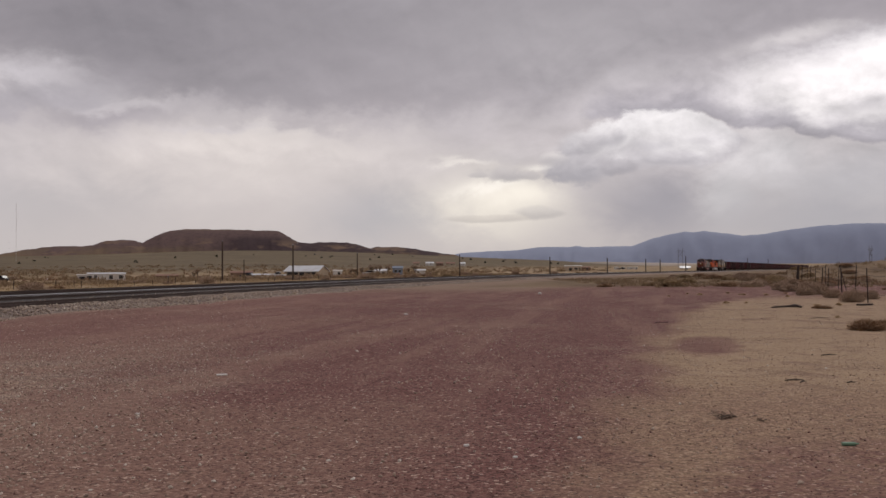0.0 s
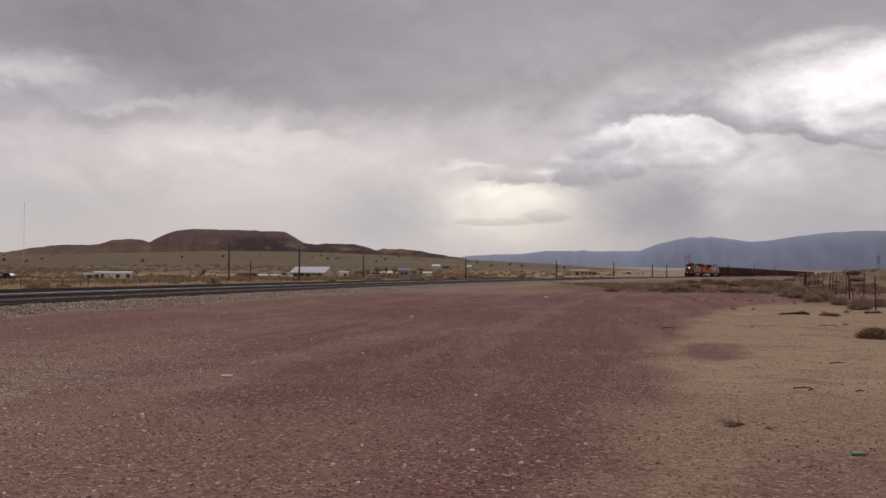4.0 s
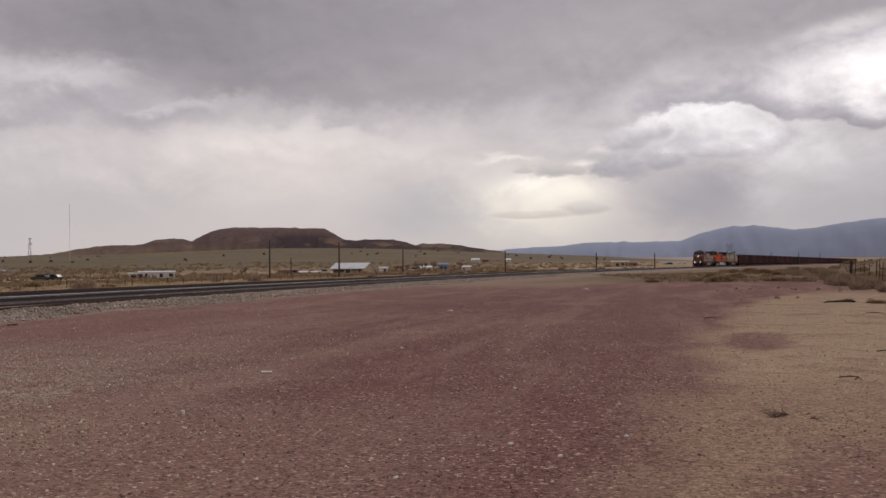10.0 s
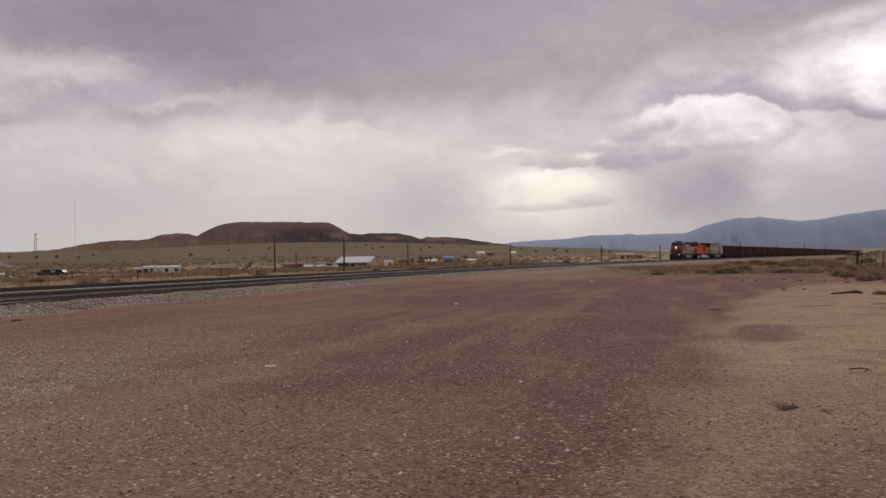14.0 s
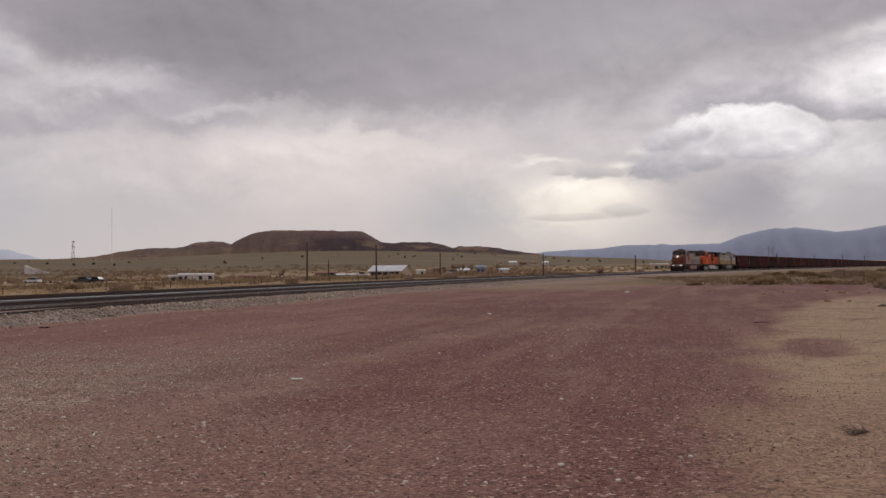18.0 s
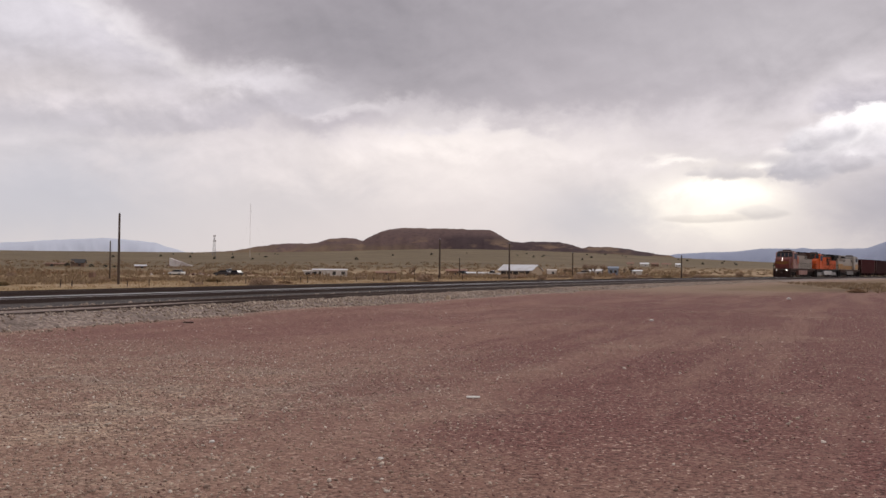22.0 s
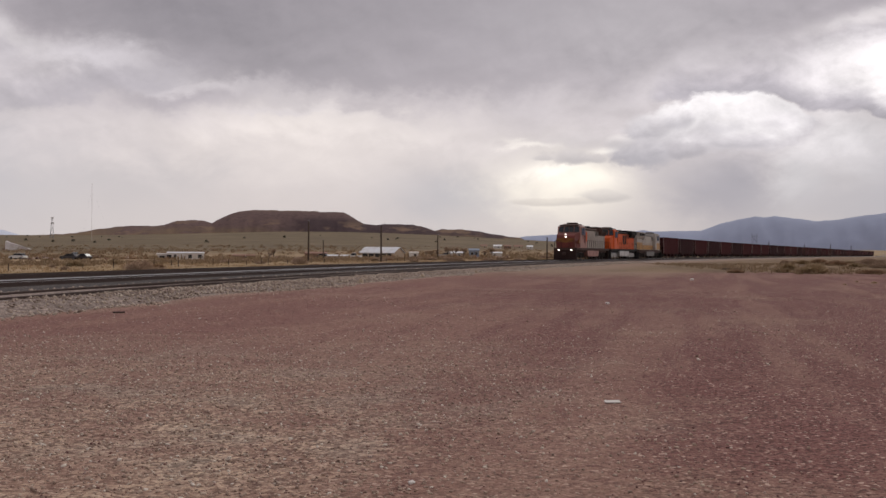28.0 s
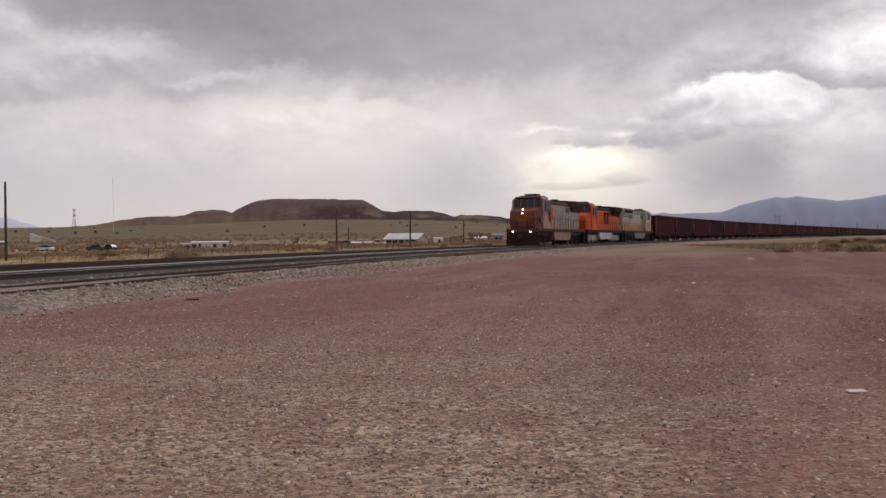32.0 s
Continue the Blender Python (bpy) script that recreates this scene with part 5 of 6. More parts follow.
# rounded bushes over the near plain
for x, y in plain_spots(130, 13, 250, 31):
    kind = dice.choice(("sage", "russet", "tumble", "tumble"))
    ob = bush(kind, x, y, dice.uniform(1.4, 3.2) * (0.8 + 0.002 * y), dice.uniform(0.5, 0.75))
    ob["label"] = {"sage": "dry olive-brown sagebrush on the open plain", "russet": "low russet brush on the open plain", "tumble": "rounded grey-brown bush on the open plain"}[kind]
    ob["group"] = "bushes over the plain"


# ---- loose stones ----
def stones(name, label, mat, places, seed, rough_shape=True, flat=0.62, lift=None):
    """Loose stones in one mesh: small ones with eight faces, round ones with twenty."""
    rnd = np.random.RandomState(seed)
    bm = bmesh.new()
    if rough_shape:
        bmesh.ops.create_icosphere(bm, subdivisions=1, radius=1)
        base = np.array([v.co[:] for v in bm.verts])
        tri = np.array([[v.index for v in f.verts] for f in bm.faces])
    else:
        base = np.array([(1, 0, 0), (-1, 0, 0), (0, 1, 0), (0, -1, 0), (0, 0, 1), (0, 0, -1)], float)
        tri = np.array([(0, 2, 4), (2, 1, 4), (1, 3, 4), (3, 0, 4), (2, 0, 5), (1, 2, 5), (3, 1, 5), (0, 3, 5)])
    bm.free()
    n, nv = len(places), len(base)
    xy, r = places[:, :2] * K, places[:, 2]
    v = base[None] * (0.5 + 0.8 * rnd.rand(n, nv, 1)) * r[:, None, None] * np.stack([0.8 + 0.5 * rnd.rand(n), 0.7 + 0.4 * rnd.rand(n), flat * (0.8 + 0.5 * rnd.rand(n))], -1)[:, None]
    a = rnd.rand(n) * 6.283
    c, s = np.cos(a)[:, None], np.sin(a)[:, None]
    lean = (rnd.rand(n)[:, None] - 0.5) * 0.9
    w = np.stack([v[..., 0] * c - v[..., 1] * s, v[..., 0] * s + v[..., 1] * c, v[..., 2] + lean * v[..., 0]], -1)
    z = land(xy[:, 0], xy[:, 1]) if lift is None else lift
    w += np.stack([xy[:, 0], xy[:, 1], z + r * 0.25], -1)[:, None]
    faces = (tri[None] + nv * np.arange(n)[:, None, None]).reshape(-1).astype(np.int32)
    me = bpy.data.meshes.new(name)
    me.vertices.add(n * nv)
    me.vertices.foreach_set("co", w.reshape(-1).astype(np.float32))
    me.loops.add(len(faces))
    me.loops.foreach_set("vertex_index", faces)
    me.polygons.add(len(faces) // 3)
    me.polygons.foreach_set("loop_start", np.arange(0, len(faces), 3, dtype=np.int32))
    me.update(calc_edges=True)
    me.materials.append(mat)
    return tagged(new(name, me), label, "gravel", kind="stuff")


def lot_places(n, seed, lo, hi, keep, bias=3.0):
    """Random places on the lot, thicker near the walking line; keep(x, y) is the share that stays."""
    rnd = np.random.RandomState(seed)
    y = 3.0 + 42 * rnd.rand(n) ** 2.2
    x = -30 + 52 * rnd.rand(n)
    ok = (np.abs(x + 2) < 6 + 0.85 * y) & (x - rail_u(y) > 5.0) & (rnd.rand(n) < keep(x, y))
    size = lo + (hi - lo) * rnd.rand(n) ** bias
    return np.stack([x, y, size], -1)[ok]


def patchy(x, y, f, seed):
    return np.array([0.5 + 0.5 * noise.noise(Vector((float(a) * f, float(b) * f, seed))) for a, b in zip(x, y)])


def grey_share(x, y):
    tongue = smooth(-1.5, -6.5, x + 3.5 * (patchy(x, y, 0.3, 11) - 0.5)) * smooth(25, 13, y + 8 * (patchy(x, y, 0.22, 5) - 0.5))
    drifts = 0.10 * smooth(0.5, 0.68, patchy(x, y, 0.35, 3))
    return np.clip(tongue * (0.55 + 0.5 * patchy(x, y, 0.9, 8)) + drifts, 0, 1) * smooth(2.5, 0.0, x - 0.1 * y)


def red_share(x, y):
    return 0.3 + 0.6 * smooth(0.4, 0.7, patchy(x, y, 0.5, 7))


stones("grey_gravel", "loose buff and grey gravel stones over the lot", STONES, lot_places(560000, 1, 0.005, 0.019, grey_share, 2.0), 1, True, 0.62)
stones("red_cinder_stones", "red cinder lumps with pale pebbles over the lot", CINDERS, lot_places(200000, 2, 0.004, 0.014, red_share), 2, False, 0.75)


def pebble_share(x, y):
    return 0.12 + 0.88 * smooth(0.5, 0.66, patchy(x, y, 0.28, 21)) * smooth(4.5, 0.5, x - 0.1 * y)


stones("pale_pebbles", "pale larger pebbles strewn in drifts over red cinders", STONES, lot_places(26000, 23, 0.010, 0.026, pebble_share, 2.2), 23, True, 0.6)


def bank_places(n, seed):
    """Places on the shoulder of the siding, and the height of its bed there."""
    rnd = np.random.RandomState(seed)
    y = 14 + 150 * rnd.rand(n) ** 1.6
    o = 4.15 + (1.75 + 0.35 * np.sin(y * 0.31) + 0.25 * np.sin(y * 0.83 + 1)) * rnd.rand(n) ** 1.4 + 0.15 * np.sin(y * 1.7)
    o = np.where(rnd.rand(n) < 0.2, 1.6 + 0.8 * rnd.rand(n), o)
    keep = rnd.rand(n) < np.clip((y - 22) / 22, 0.12, 1)
    o, y = o[keep], y[keep]
    slope = track_slope(y * K)
    x = rail_u(y) + o / K * np.hypot(1, slope)
    bed = np.interp(o - SIDING_OFF, [p for p, _ in SIDING_BED], [h for _, h in SIDING_BED])
    return np.stack([x, y, 0.02 + 0.05 * rnd.rand(len(y)) ** 2.5], -1), np.maximum(bed, 0.0)


bank, bank_lift = bank_places(34000, 4)


def sand_places(n, seed):
    rnd = np.random.RandomState(seed)
    y = 5 + 42 * rnd.rand(n) ** 1.8
    x = 0.10 * (y - 12) + 0.004 * y * y + 0.9 + 22 * rnd.rand(n) ** 1.3
    ok = (x < 3 + 0.62 * y) & (rnd.rand(n) < 0.25 + 0.75 * smooth(0.45, 0.65, patchy(x, y, 0.6, 17)))
    return np.stack([x, y, 0.003 + 0.011 * rnd.rand(n) ** 3.0], -1)[ok]


stones("sand_pebbles", "dark and pale pebbles scattered over tan sand", SANDSTONE, sand_places(42000, 9), 9, False, 0.7)
stones("bank_stones", "pale coarse stones on the bank beside the siding", ROCK, bank, 4, False, 0.8, bank_lift)


def junk_places(seed):
    """Heaps of junk about the farmsteads, in units of the plan."""
    rnd, out = random.Random(seed), []
    for x, y, w, d, n in ((-80.3, 261.3, 16, 14, 90), (-96.8, 237.3, 10, 10, 40), (-57.7, 257.6, 12, 10, 60), (-41.2, 249.8, 14, 4, 40), (-15.4, 256.0, 12, 6, 40), (-110.0, 212.0, 12, 8, 40), (-72.1, 284.5, 16, 10, 60)):
        for _ in range(n):
            out.append(((x + rnd.gauss(0, w * 0.5)) * 1.236, (y + rnd.gauss(0, d * 0.5)) * 1.236, rnd.uniform(0.15, 0.55)))
    return np.array(out)


stones("farmyard_junk", "scattered rusty and white junk about the farmsteads", JUNK, junk_places(12), 12, True, 0.8)


# ---- small things on the lot ----
def litter():
    bm = bmesh.new()
    box(bm, -0.075, 0.075, -0.035, 0.035, 0.0, 0.010, 0.003)
    for v in bm.verts:
        v.co.z += 0.012 * abs(v.co.x) / 0.09 + 0.004 * math.sin(v.co.y * 40)
    ob = part("broken_board", bm, WHITE)
    ob.location = spot(-3.46, 14.13)
    ob.rotation_euler = (0, 0, 0.15)
    tagged(ob, "broken piece of white painted board on red cinders", "debris")
    bm = bmesh.new()
    tube(bm, (-0.075, 0, 0.016), (0.03, 0, 0.016), 0.016, n=10)
    tube(bm, (0.03, 0, 0.016), (0.05, 0.004, 0.016), 0.016, 0.007, n=10)
    tube(bm, (0.05, 0.004, 0.016), (0.068, 0.006, 0.016), 0.007, n=10)
    ob = part("plastic_bottle", bm, GREENPLASTIC)
    ob.location = spot(3.79, 8.11)
    tagged(ob, "small green plastic bottle lying on sand", "bottle")
    for x, y, s in ((-1.37, 34.45, 0.065), (0.22, 8.16, 0.024), (1.33, 8.54, 0.022), (0.63, 7.6, 0.022), (-3.5, 10.16, 0.024), (-5.22, 10.48, 0.024), (6.2, 60, 0.12)):
        rnd = random.Random(int(x * 100))
        bm = bmesh.new()
        bmesh.ops.create_icosphere(bm, subdivisions=2, radius=s)
        for v in bm.verts:
            v.co *= 1 + 0.35 * noise.noise(v.co * (1.6 / s) + Vector((x, y, 0)))
            v.co.z = v.co.z * 0.55 + s * 0.25
        ob = part("pale_stone", bm, WHITE)
        ob.location = spot(x, y)
        ob.rotation_euler = (0, 0, rnd.uniform(0, 3))
        tagged(ob, "pale loose stone on the red cinder lot", "stone", "pale stones on the lot")

    def branch(name, label, x, y, turn, pieces, mat):
        bm = bmesh.new()
        for a, b, r0, r1 in pieces:
            tube(bm, a, b, r0, r1, 8)
        bmesh.ops.scale(bm, vec=(0.62, 0.5, 0.42), verts=bm.verts[:])
        ob = part(name, bm, mat)
        ob.location = spot(x, y)
        ob.rotation_euler = (0, 0, turn)
        tagged(ob, label, "dead wood", "dead wood on the sand")

    branch("fallen_branch", "dark fallen branch with a broken root end on sand", 14.3, 38.6, 0.25, [((-1.1, 0, 0.06), (0.0, 0.05, 0.12), 0.05, 0.09), ((0.0, 0.05, 0.12), (0.6, 0, 0.16), 0.09, 0.14), ((0.6, 0, 0.16), (0.75, -0.3, 0.05), 0.12, 0.08), ((0.1, 0, 0.12), (0.5, 0.2, 0.3), 0.05, 0.03), ((-0.6, 0, 0.07), (-0.8, 0.2, 0.2), 0.04, 0.015)], CHAR)
    branch("fallen_log", "weathered dark log lying on the sand by the fence", 18.5, 40.8, 0.4, [((-0.7, 0, 0.1), (0.6, 0, 0.11), 0.1, 0.08), ((0.3, 0, 0.15), (0.5, 0.1, 0.3), 0.03, 0.015)], CHAR)
    branch("old_tie", "short dark broken tie lying on the verge", 17.5, 98.9, 0.1, [((-1.3, 0, 0.12), (1.3, 0, 0.12), 0.14, 0.13)], CHAR)
    branch("dark_clod", "dark scrap of wood on the gravel", -14.26, 27.19, 0.2, [((-0.22, 0, 0.03), (0.2, 0.02, 0.05), 0.05, 0.035)], CHAR)
    branch("twig_heap", "dark dry weed stalk heap on the sand", 3.02, 9.65, 0.7, [((0.02 * k, 0, 0.0), (0.17 * math.cos(k * 1.3), 0.2 * math.sin(k * 1.3), 0.09 + 0.04 * (k % 4)), 0.006, 0.003) for k in range(26)], DEADWOOD)
    branch("twig_heap", "dark dry weed stalk heap on the sand", 3.45, 9.5, 1.9, [((0.02 * k, 0, 0.0), (0.1 * math.cos(k * 1.7), 0.1 * math.sin(k * 1.7), 0.06 + 0.02 * (k % 3)), 0.006, 0.003) for k in range(10)], DEADWOOD)
    for x, y, n, turn in ((7.3, 17.25, 0.45, 0.2), (5.15, 13.2, 0.4, 0.1), (5.85, 12.9, 0.18, 0.2), (8.6, 13.3, 0.2, 1.0), (10.2, 18.6, 0.4, -0.3), (6.6, 28.0, 0.6, 0.1), (12.2, 30.0, 0.8, -0.2), (5.2, 13.0, 0.25, 0.8)):
        branch("dry_stick", "dark dry stick lying on sand", x, y, turn, [((-n / 2, 0, 0.02), (0, 0.03 * n, 0.04), 0.016, 0.02), ((0, 0.03 * n, 0.04), (n / 2, -0.02, 0.025), 0.02, 0.01), ((0, 0.02, 0.03), (0.2 * n, 0.15 * n, 0.07), 0.012, 0.005)], CHAR)
    # concrete marker blocks beside the rails
    for y, off, h in ((56.3, 2.2, 0.34), (53.7, 4.9, 0.3), (51.0, 5.6, 0.3), (40.0, 2.2, 0.3), (62.0, 5.4, 0.25), (75.0, 5.4, 0.28), (92.0, 2.1, 0.3)):
        bm = bmesh.new()
        box(bm, -0.09, 0.09, -0.09, 0.09, -0.1, h * 0.6, 0.02)
        box(bm, -0.06, 0.06, -0.06, 0.06, h * 0.6, h * 0.6 + 0.04, 0.015)
        ob = part("marker_block", bm, TANWALL)
        ob.location = beside(y * K, off, 0.0)
        tagged(ob, "small pale concrete marker block beside the rails", "marker", "marker blocks along the track")


litter()


# ---- fence ----
def fence():
    top = tagged(new("wire_fence"), "leaning steel-post wire fence along the sandy bank", "fence")
    pts = [(18.7, 38.3), (20.5, 45.0), (23.0, 52.2), (25.5, 58.9), (26.9, 63.2), (28.3, 67.2), (29.5, 72.0), (30.9, 75.9), (32.1, 79.7), (33.9, 85.6), (36.0, 92.1), (38.3, 99.1), (40.6, 106.6)]
    rnd, tops = random.Random(4), []
    for k, (x, y) in enumerate(pts):
        bm = bmesh.new()
        p = spot(x, y)
        lean = Vector((rnd.uniform(-0.12, 0.12), rnd.uniform(-0.08, 0.08), 1.5 + rnd.uniform(-0.1, 0.12)))
        if k == 3:
            lean = Vector((-0.45, 0.1, 1.6))
        tube(bm, p - Vector((0, 0, 0.3)), p + lean, 0.024 if k % 4 else 0.04, n=6)
        part("fence_post", bm, CHAR, top)
        tops.append((p, lean))
    for h in (0.3, 0.55, 0.8, 0.97):
        for (p, a), (q, b) in zip(tops, tops[1:]):
            bm = bmesh.new()
            m = (p + a * h + q + b * h) / 2 - Vector((0, 0, 0.06))
            tube(bm, p + a * h, m, 0.008, n=4)
            tube(bm, m, q + b * h, 0.008, n=4)
            part("wire", bm, DEADWOOD, top)


fence()
bm = bmesh.new()
tube(bm, (0, 0, -0.2), (0.1, 0, 1.5), 0.16, 0.12, 8)
stub = part("stub_post", bm, CHAR)
stub.location = spot(37.5, 99.6)
tagged(stub, "short thick charred stub post in scrub", "post")


# ---- poles and towers ----
def pole(x, y, h, r=0.13, arms=0, label="weathered wooden line pole standing beside the railway"):
    top = tagged(new("utility_pole"), label, "utility pole", "line poles along the railway")
    top.location = spot(x, y)
    bm = bmesh.new()
    tube(bm, (0, 0, -0.6), (0, 0, h), r, r * 0.72, 10)
    part("shaft", bm, POLE, top)
    bm = bmesh.new()
    tube(bm, (0, 0, h), (0, 0, h + 0.12), r * 0.76, r * 0.3, 10)
    part("cap", bm, LATTICE, top, "grey metal cap")
    for k in range(arms):
        bm = bmesh.new()
        z = h - 0.35 - k * 0.5
        box(bm, -1.1, 1.1, -0.05, 0.05, z - 0.06, z + 0.06)
        part("crossarm", bm, POLE, top)
        for x0 in (-1.0, -0.5, 0.5, 1.0):
            bm = bmesh.new()
            tube(bm, (x0, 0, z + 0.06), (x0, 0, z + 0.2), 0.04, 0.03, 6)
            part("insulator", bm, LATTICE, top)
    return top


for x, y, h, r in (
        (-49.4, 80.6, 5.75, 0.11), (-38.3, 163.8, 6.2, 0.15), (-24.7, 155.3, 5.2, 0.14), (3.4, 192.1, 4.05, 0.14), (27.0, 238.5, 4.1, 0.15), (45.4, 261.1, 4.1, 0.15), (67.1, 312.9, 4.2, 0.18),
        (77.2, 336.2, 4.3, 0.18), (104.4, 406.8, 6.0, 0.20), (-21.5, 236.9, 5.3, 0.16), (-51.6, 245, 4.5, 0.14), (137.9, 468.9, 5.7, 0.18), (174.9, 543.4, 6.5, 0.20), (208.9, 608.0, 6.5, 0.20)):
    pole(x, y, h, r)
pole(-81.6, 130.5, 5.4, 0.10, 0, "thin weathered farm pole in the grass")


def lattice_tower(x, y, h, w, label, antennas=False, name="lattice_tower"):
    top = tagged(new(name), label, "tower")
    top.location = far_spot(x, y)
    top.rotation_euler = (0, 0, 0.4)
    t = max(0.05, w * 0.045)
    n = 8
    for sx, sy in ((-1, -1), (1, -1), (1, 1), (-1, 1)):
        bm = bmesh.new()
        tube(bm, (sx * w / 2, sy * w / 2, 0), (sx * w * 0.13, sy * w * 0.13, h), t, t * 0.7, 5)
        part("leg", bm, LATTICE, top)
    for k in range(n):
        a, b = 1 - 0.74 * k / n, 1 - 0.74 * (k + 1) / n
        bm = bmesh.new()
        c = ((-1, -1), (1, -1), (1, 1), (-1, 1))
        for i in range(4):
            p, q = c[i], c[(i + 1) % 4]
            tube(bm, (p[0] * w / 2 * a, p[1] * w / 2 * a, h * k / n), (q[0] * w / 2 * b, q[1] * w / 2 * b, h * (k + 1) / n), t * 0.5, n=4)
            tube(bm, (p[0] * w / 2 * b, p[1] * w / 2 * b, h * (k + 1) / n), (q[0] * w / 2 * b, q[1] * w / 2 * b, h * (k + 1) / n), t * 0.5, n=4)
        part("brace", bm, LATTICE, top)
    if antennas:
        for z, r in ((0.97, 2.2), (0.72, 2.8)):
            for k in range(3):
                bm = bmesh.new()
                a = k * 2.094
                box(bm, math.cos(a) * r - 0.8, math.cos(a) * r + 0.8, math.sin(a) * r - 0.3, math.sin(a) * r + 0.3, h * z - 1.6, h * z + 1.6, 0.05)
                part("antenna_panel", bm, WHITE, top)
    return top


lattice_tower(-800.6, 1617.7, 41.0, 6.5, "grey lattice radio tower with antenna panels", True)


def guyed_mast(x, y, h):
    top = tagged(new("guyed_mast"), "tall thin guyed radio mast on the ridge", "mast")
    top.location = far_spot(x, y)
    bm = bmesh.new()
    tube(bm, (0, 0, -20), (0, 0, h), 0.2, 0.2, 6)
    part("shaft", bm, WHITE, top)
    for k in range(3):
        a = k * 2.094 + 0.4
        bm = bmesh.new()
        tube(bm, (0, 0, h * 0.9), (math.cos(a) * h * 0.4, math.sin(a) * h * 0.4, -15), 0.012, n=4)
        part("guy_wire", bm, LATTICE, top)


guyed_mast(-617.5, 1369.6, 92.0)


def h_frame(x, y, h, w, label):
    top = tagged(new("transmission_pole"), label, "power pole", "transmission poles")
    top.location = far_spot(x, y)
    for s in (-1, 1):
        bm = bmesh.new()
        tube(bm, (s * w / 2, 0, -0.5), (s * w / 2, 0, h), h * 0.012, h * 0.009, 8)
        part("leg", bm, LATTICE, top)
    bm = bmesh.new()
    box(bm, -w * 0.75, w * 0.75, -0.12, 0.12, h * 0.87, h * 0.885)
    part("crossarm", bm, LATTICE, top)
    for s in (-1, 1):
        bm = bmesh.new()
        tube(bm, (-s * w / 2, 0, h * 0.55), (s * w / 2, 0, h * 0.86), h * 0.006, n=5)
        part("brace", bm, POLE, top)
    for x0 in (-w * 0.9, 0, w * 0.9):
        bm = bmesh.new()
        tube(bm, (x0, 0, h * 0.80), (x0, 0, h * 0.86), 0.12, n=6)
        part("insulator", bm, LATTICE, top)


h_frame(220.3, 878.4, 19.5, 4.6, "wooden H-frame power pole on the far plain")
h_frame(164.8, 364.5, 10.6, 1.1, "twin-leg power pole beyond the sandy rise")


# ---- farmsteads ----
def house(name, label, x, y, turn, w, d, wall_h, roof_h, wall_mat, roof_mat, openings=(), eave=0.35, cat="house"):
    """A gabled building; its long side faces -y before it is turned. openings: x, z, width, height on the long side."""
    top = tagged(new(name), label, cat)
    top.location = far_spot(x, y, 0.1)
    top.rotation_euler = (0, 0, radians(turn))
    for a, b, c, e, in ((-w / 2, w / 2, -d / 2, -d / 2 + 0.18), (-w / 2, w / 2, d / 2 - 0.18, d / 2)):
        bm = bmesh.new()
        box(bm, a, b, c, e, 0, wall_h)
        part("wall", bm, wall_mat, top)
    for s in (-1, 1):
        bm = bmesh.new()
        x0 = s * w / 2
        prism(bm, [(-d / 2 + 0.19, 0), (d / 2 - 0.19, 0), (d / 2 - 0.19, wall_h), (0, wall_h + roof_h * 0.94), (-d / 2 + 0.19, wall_h)], min(x0, x0 - 0.18 * s), max(x0, x0 - 0.18 * s))
        part("gable", bm, wall_mat, top)
        bm = bmesh.new()
        e = eave
        o = [(s * (d / 2 + e), wall_h - e * roof_h / (d / 2)), (0, wall_h + roof_h), (0, wall_h + roof_h + 0.12), (s * (d / 2 + e), wall_h - e * roof_h / (d / 2) + 0.12)]
        prism(bm, o, -w / 2 - e, w / 2 + e)
        part("roof_slope", bm, roof_mat, top)
    for ox, oz, ow, oh in openings:
        kind = "door" if oz < 0.2 else "window"
        bm = bmesh.new()
        box(bm, ox - ow / 2, ox + ow / 2, -d / 2 - 0.03, -d / 2 + 0.05, oz, oz + oh)
        f = part(kind, bm, DARKWIN, top)
        bm = bmesh.new()
        box(bm, ox - ow / 2 - 0.08, ox + ow / 2 + 0.08, -d / 2 - 0.05, -d / 2, oz + oh, oz + oh + 0.1)
        part("lintel", bm, WHITE, f)
    return top


house("barn", "long white barn with a pale metal roof", -38.0, 263.5, -20, 11.4, 7.0, 1.8, 1.6, TANWALL, METAL_ROOF, [(-4.0, 0, 1.7, 1.5), (-1.9, 0, 1.7, 1.5), (0.2, 0, 1.7, 1.5), (2.3, 0, 1.7, 1.5), (4.2, 0, 1.4, 1.6)], cat="barn")
house("shed", "small flat white shed beside the barn", -28.1, 251.9, 10, 2.6, 2.4, 1.6, 0.25, WHITE, WHITE, [(0.3, 0, 0.7, 1.3)], 0.1, "shed")
house("low_roof", "low pale carport roof west of the barn", -50.5, 265.7, 12, 8, 4, 0.9, 0.3, TANWALL, METAL_ROOF, (), 0.2, "shed")
house("mobile_home", "long cream mobile home with dark windows", -82.6, 232.0, 18, 9.6, 3.6, 1.75, 0.28, WHITE, METAL_ROOF, [(-4.2, 0.2, 1.2, 1.1), (-2.7, 0, 0.7, 1.4), (1.2, 0.4, 0.9, 1.0), (3.7, 0.5, 1.0, 0.9)], 0.15, "mobile home")
house("porch", "small white porch beside the mobile home", -88.2, 231.2, 18, 2.6, 2.4, 1.5, 0.15, WHITE, WHITE, [(0, 0, 1.4, 1.1)], 0.25, "shed")
house("cottage", "blue-grey cottage among bare trees", -12.6, 262.0, 5, 2.9, 3.0, 2.2, 0.5, BLUEGREY, BLUEGREY, [(-0.6, 0.9, 0.7, 0.8), (0.6, 0.9, 0.7, 0.8)], 0.2)
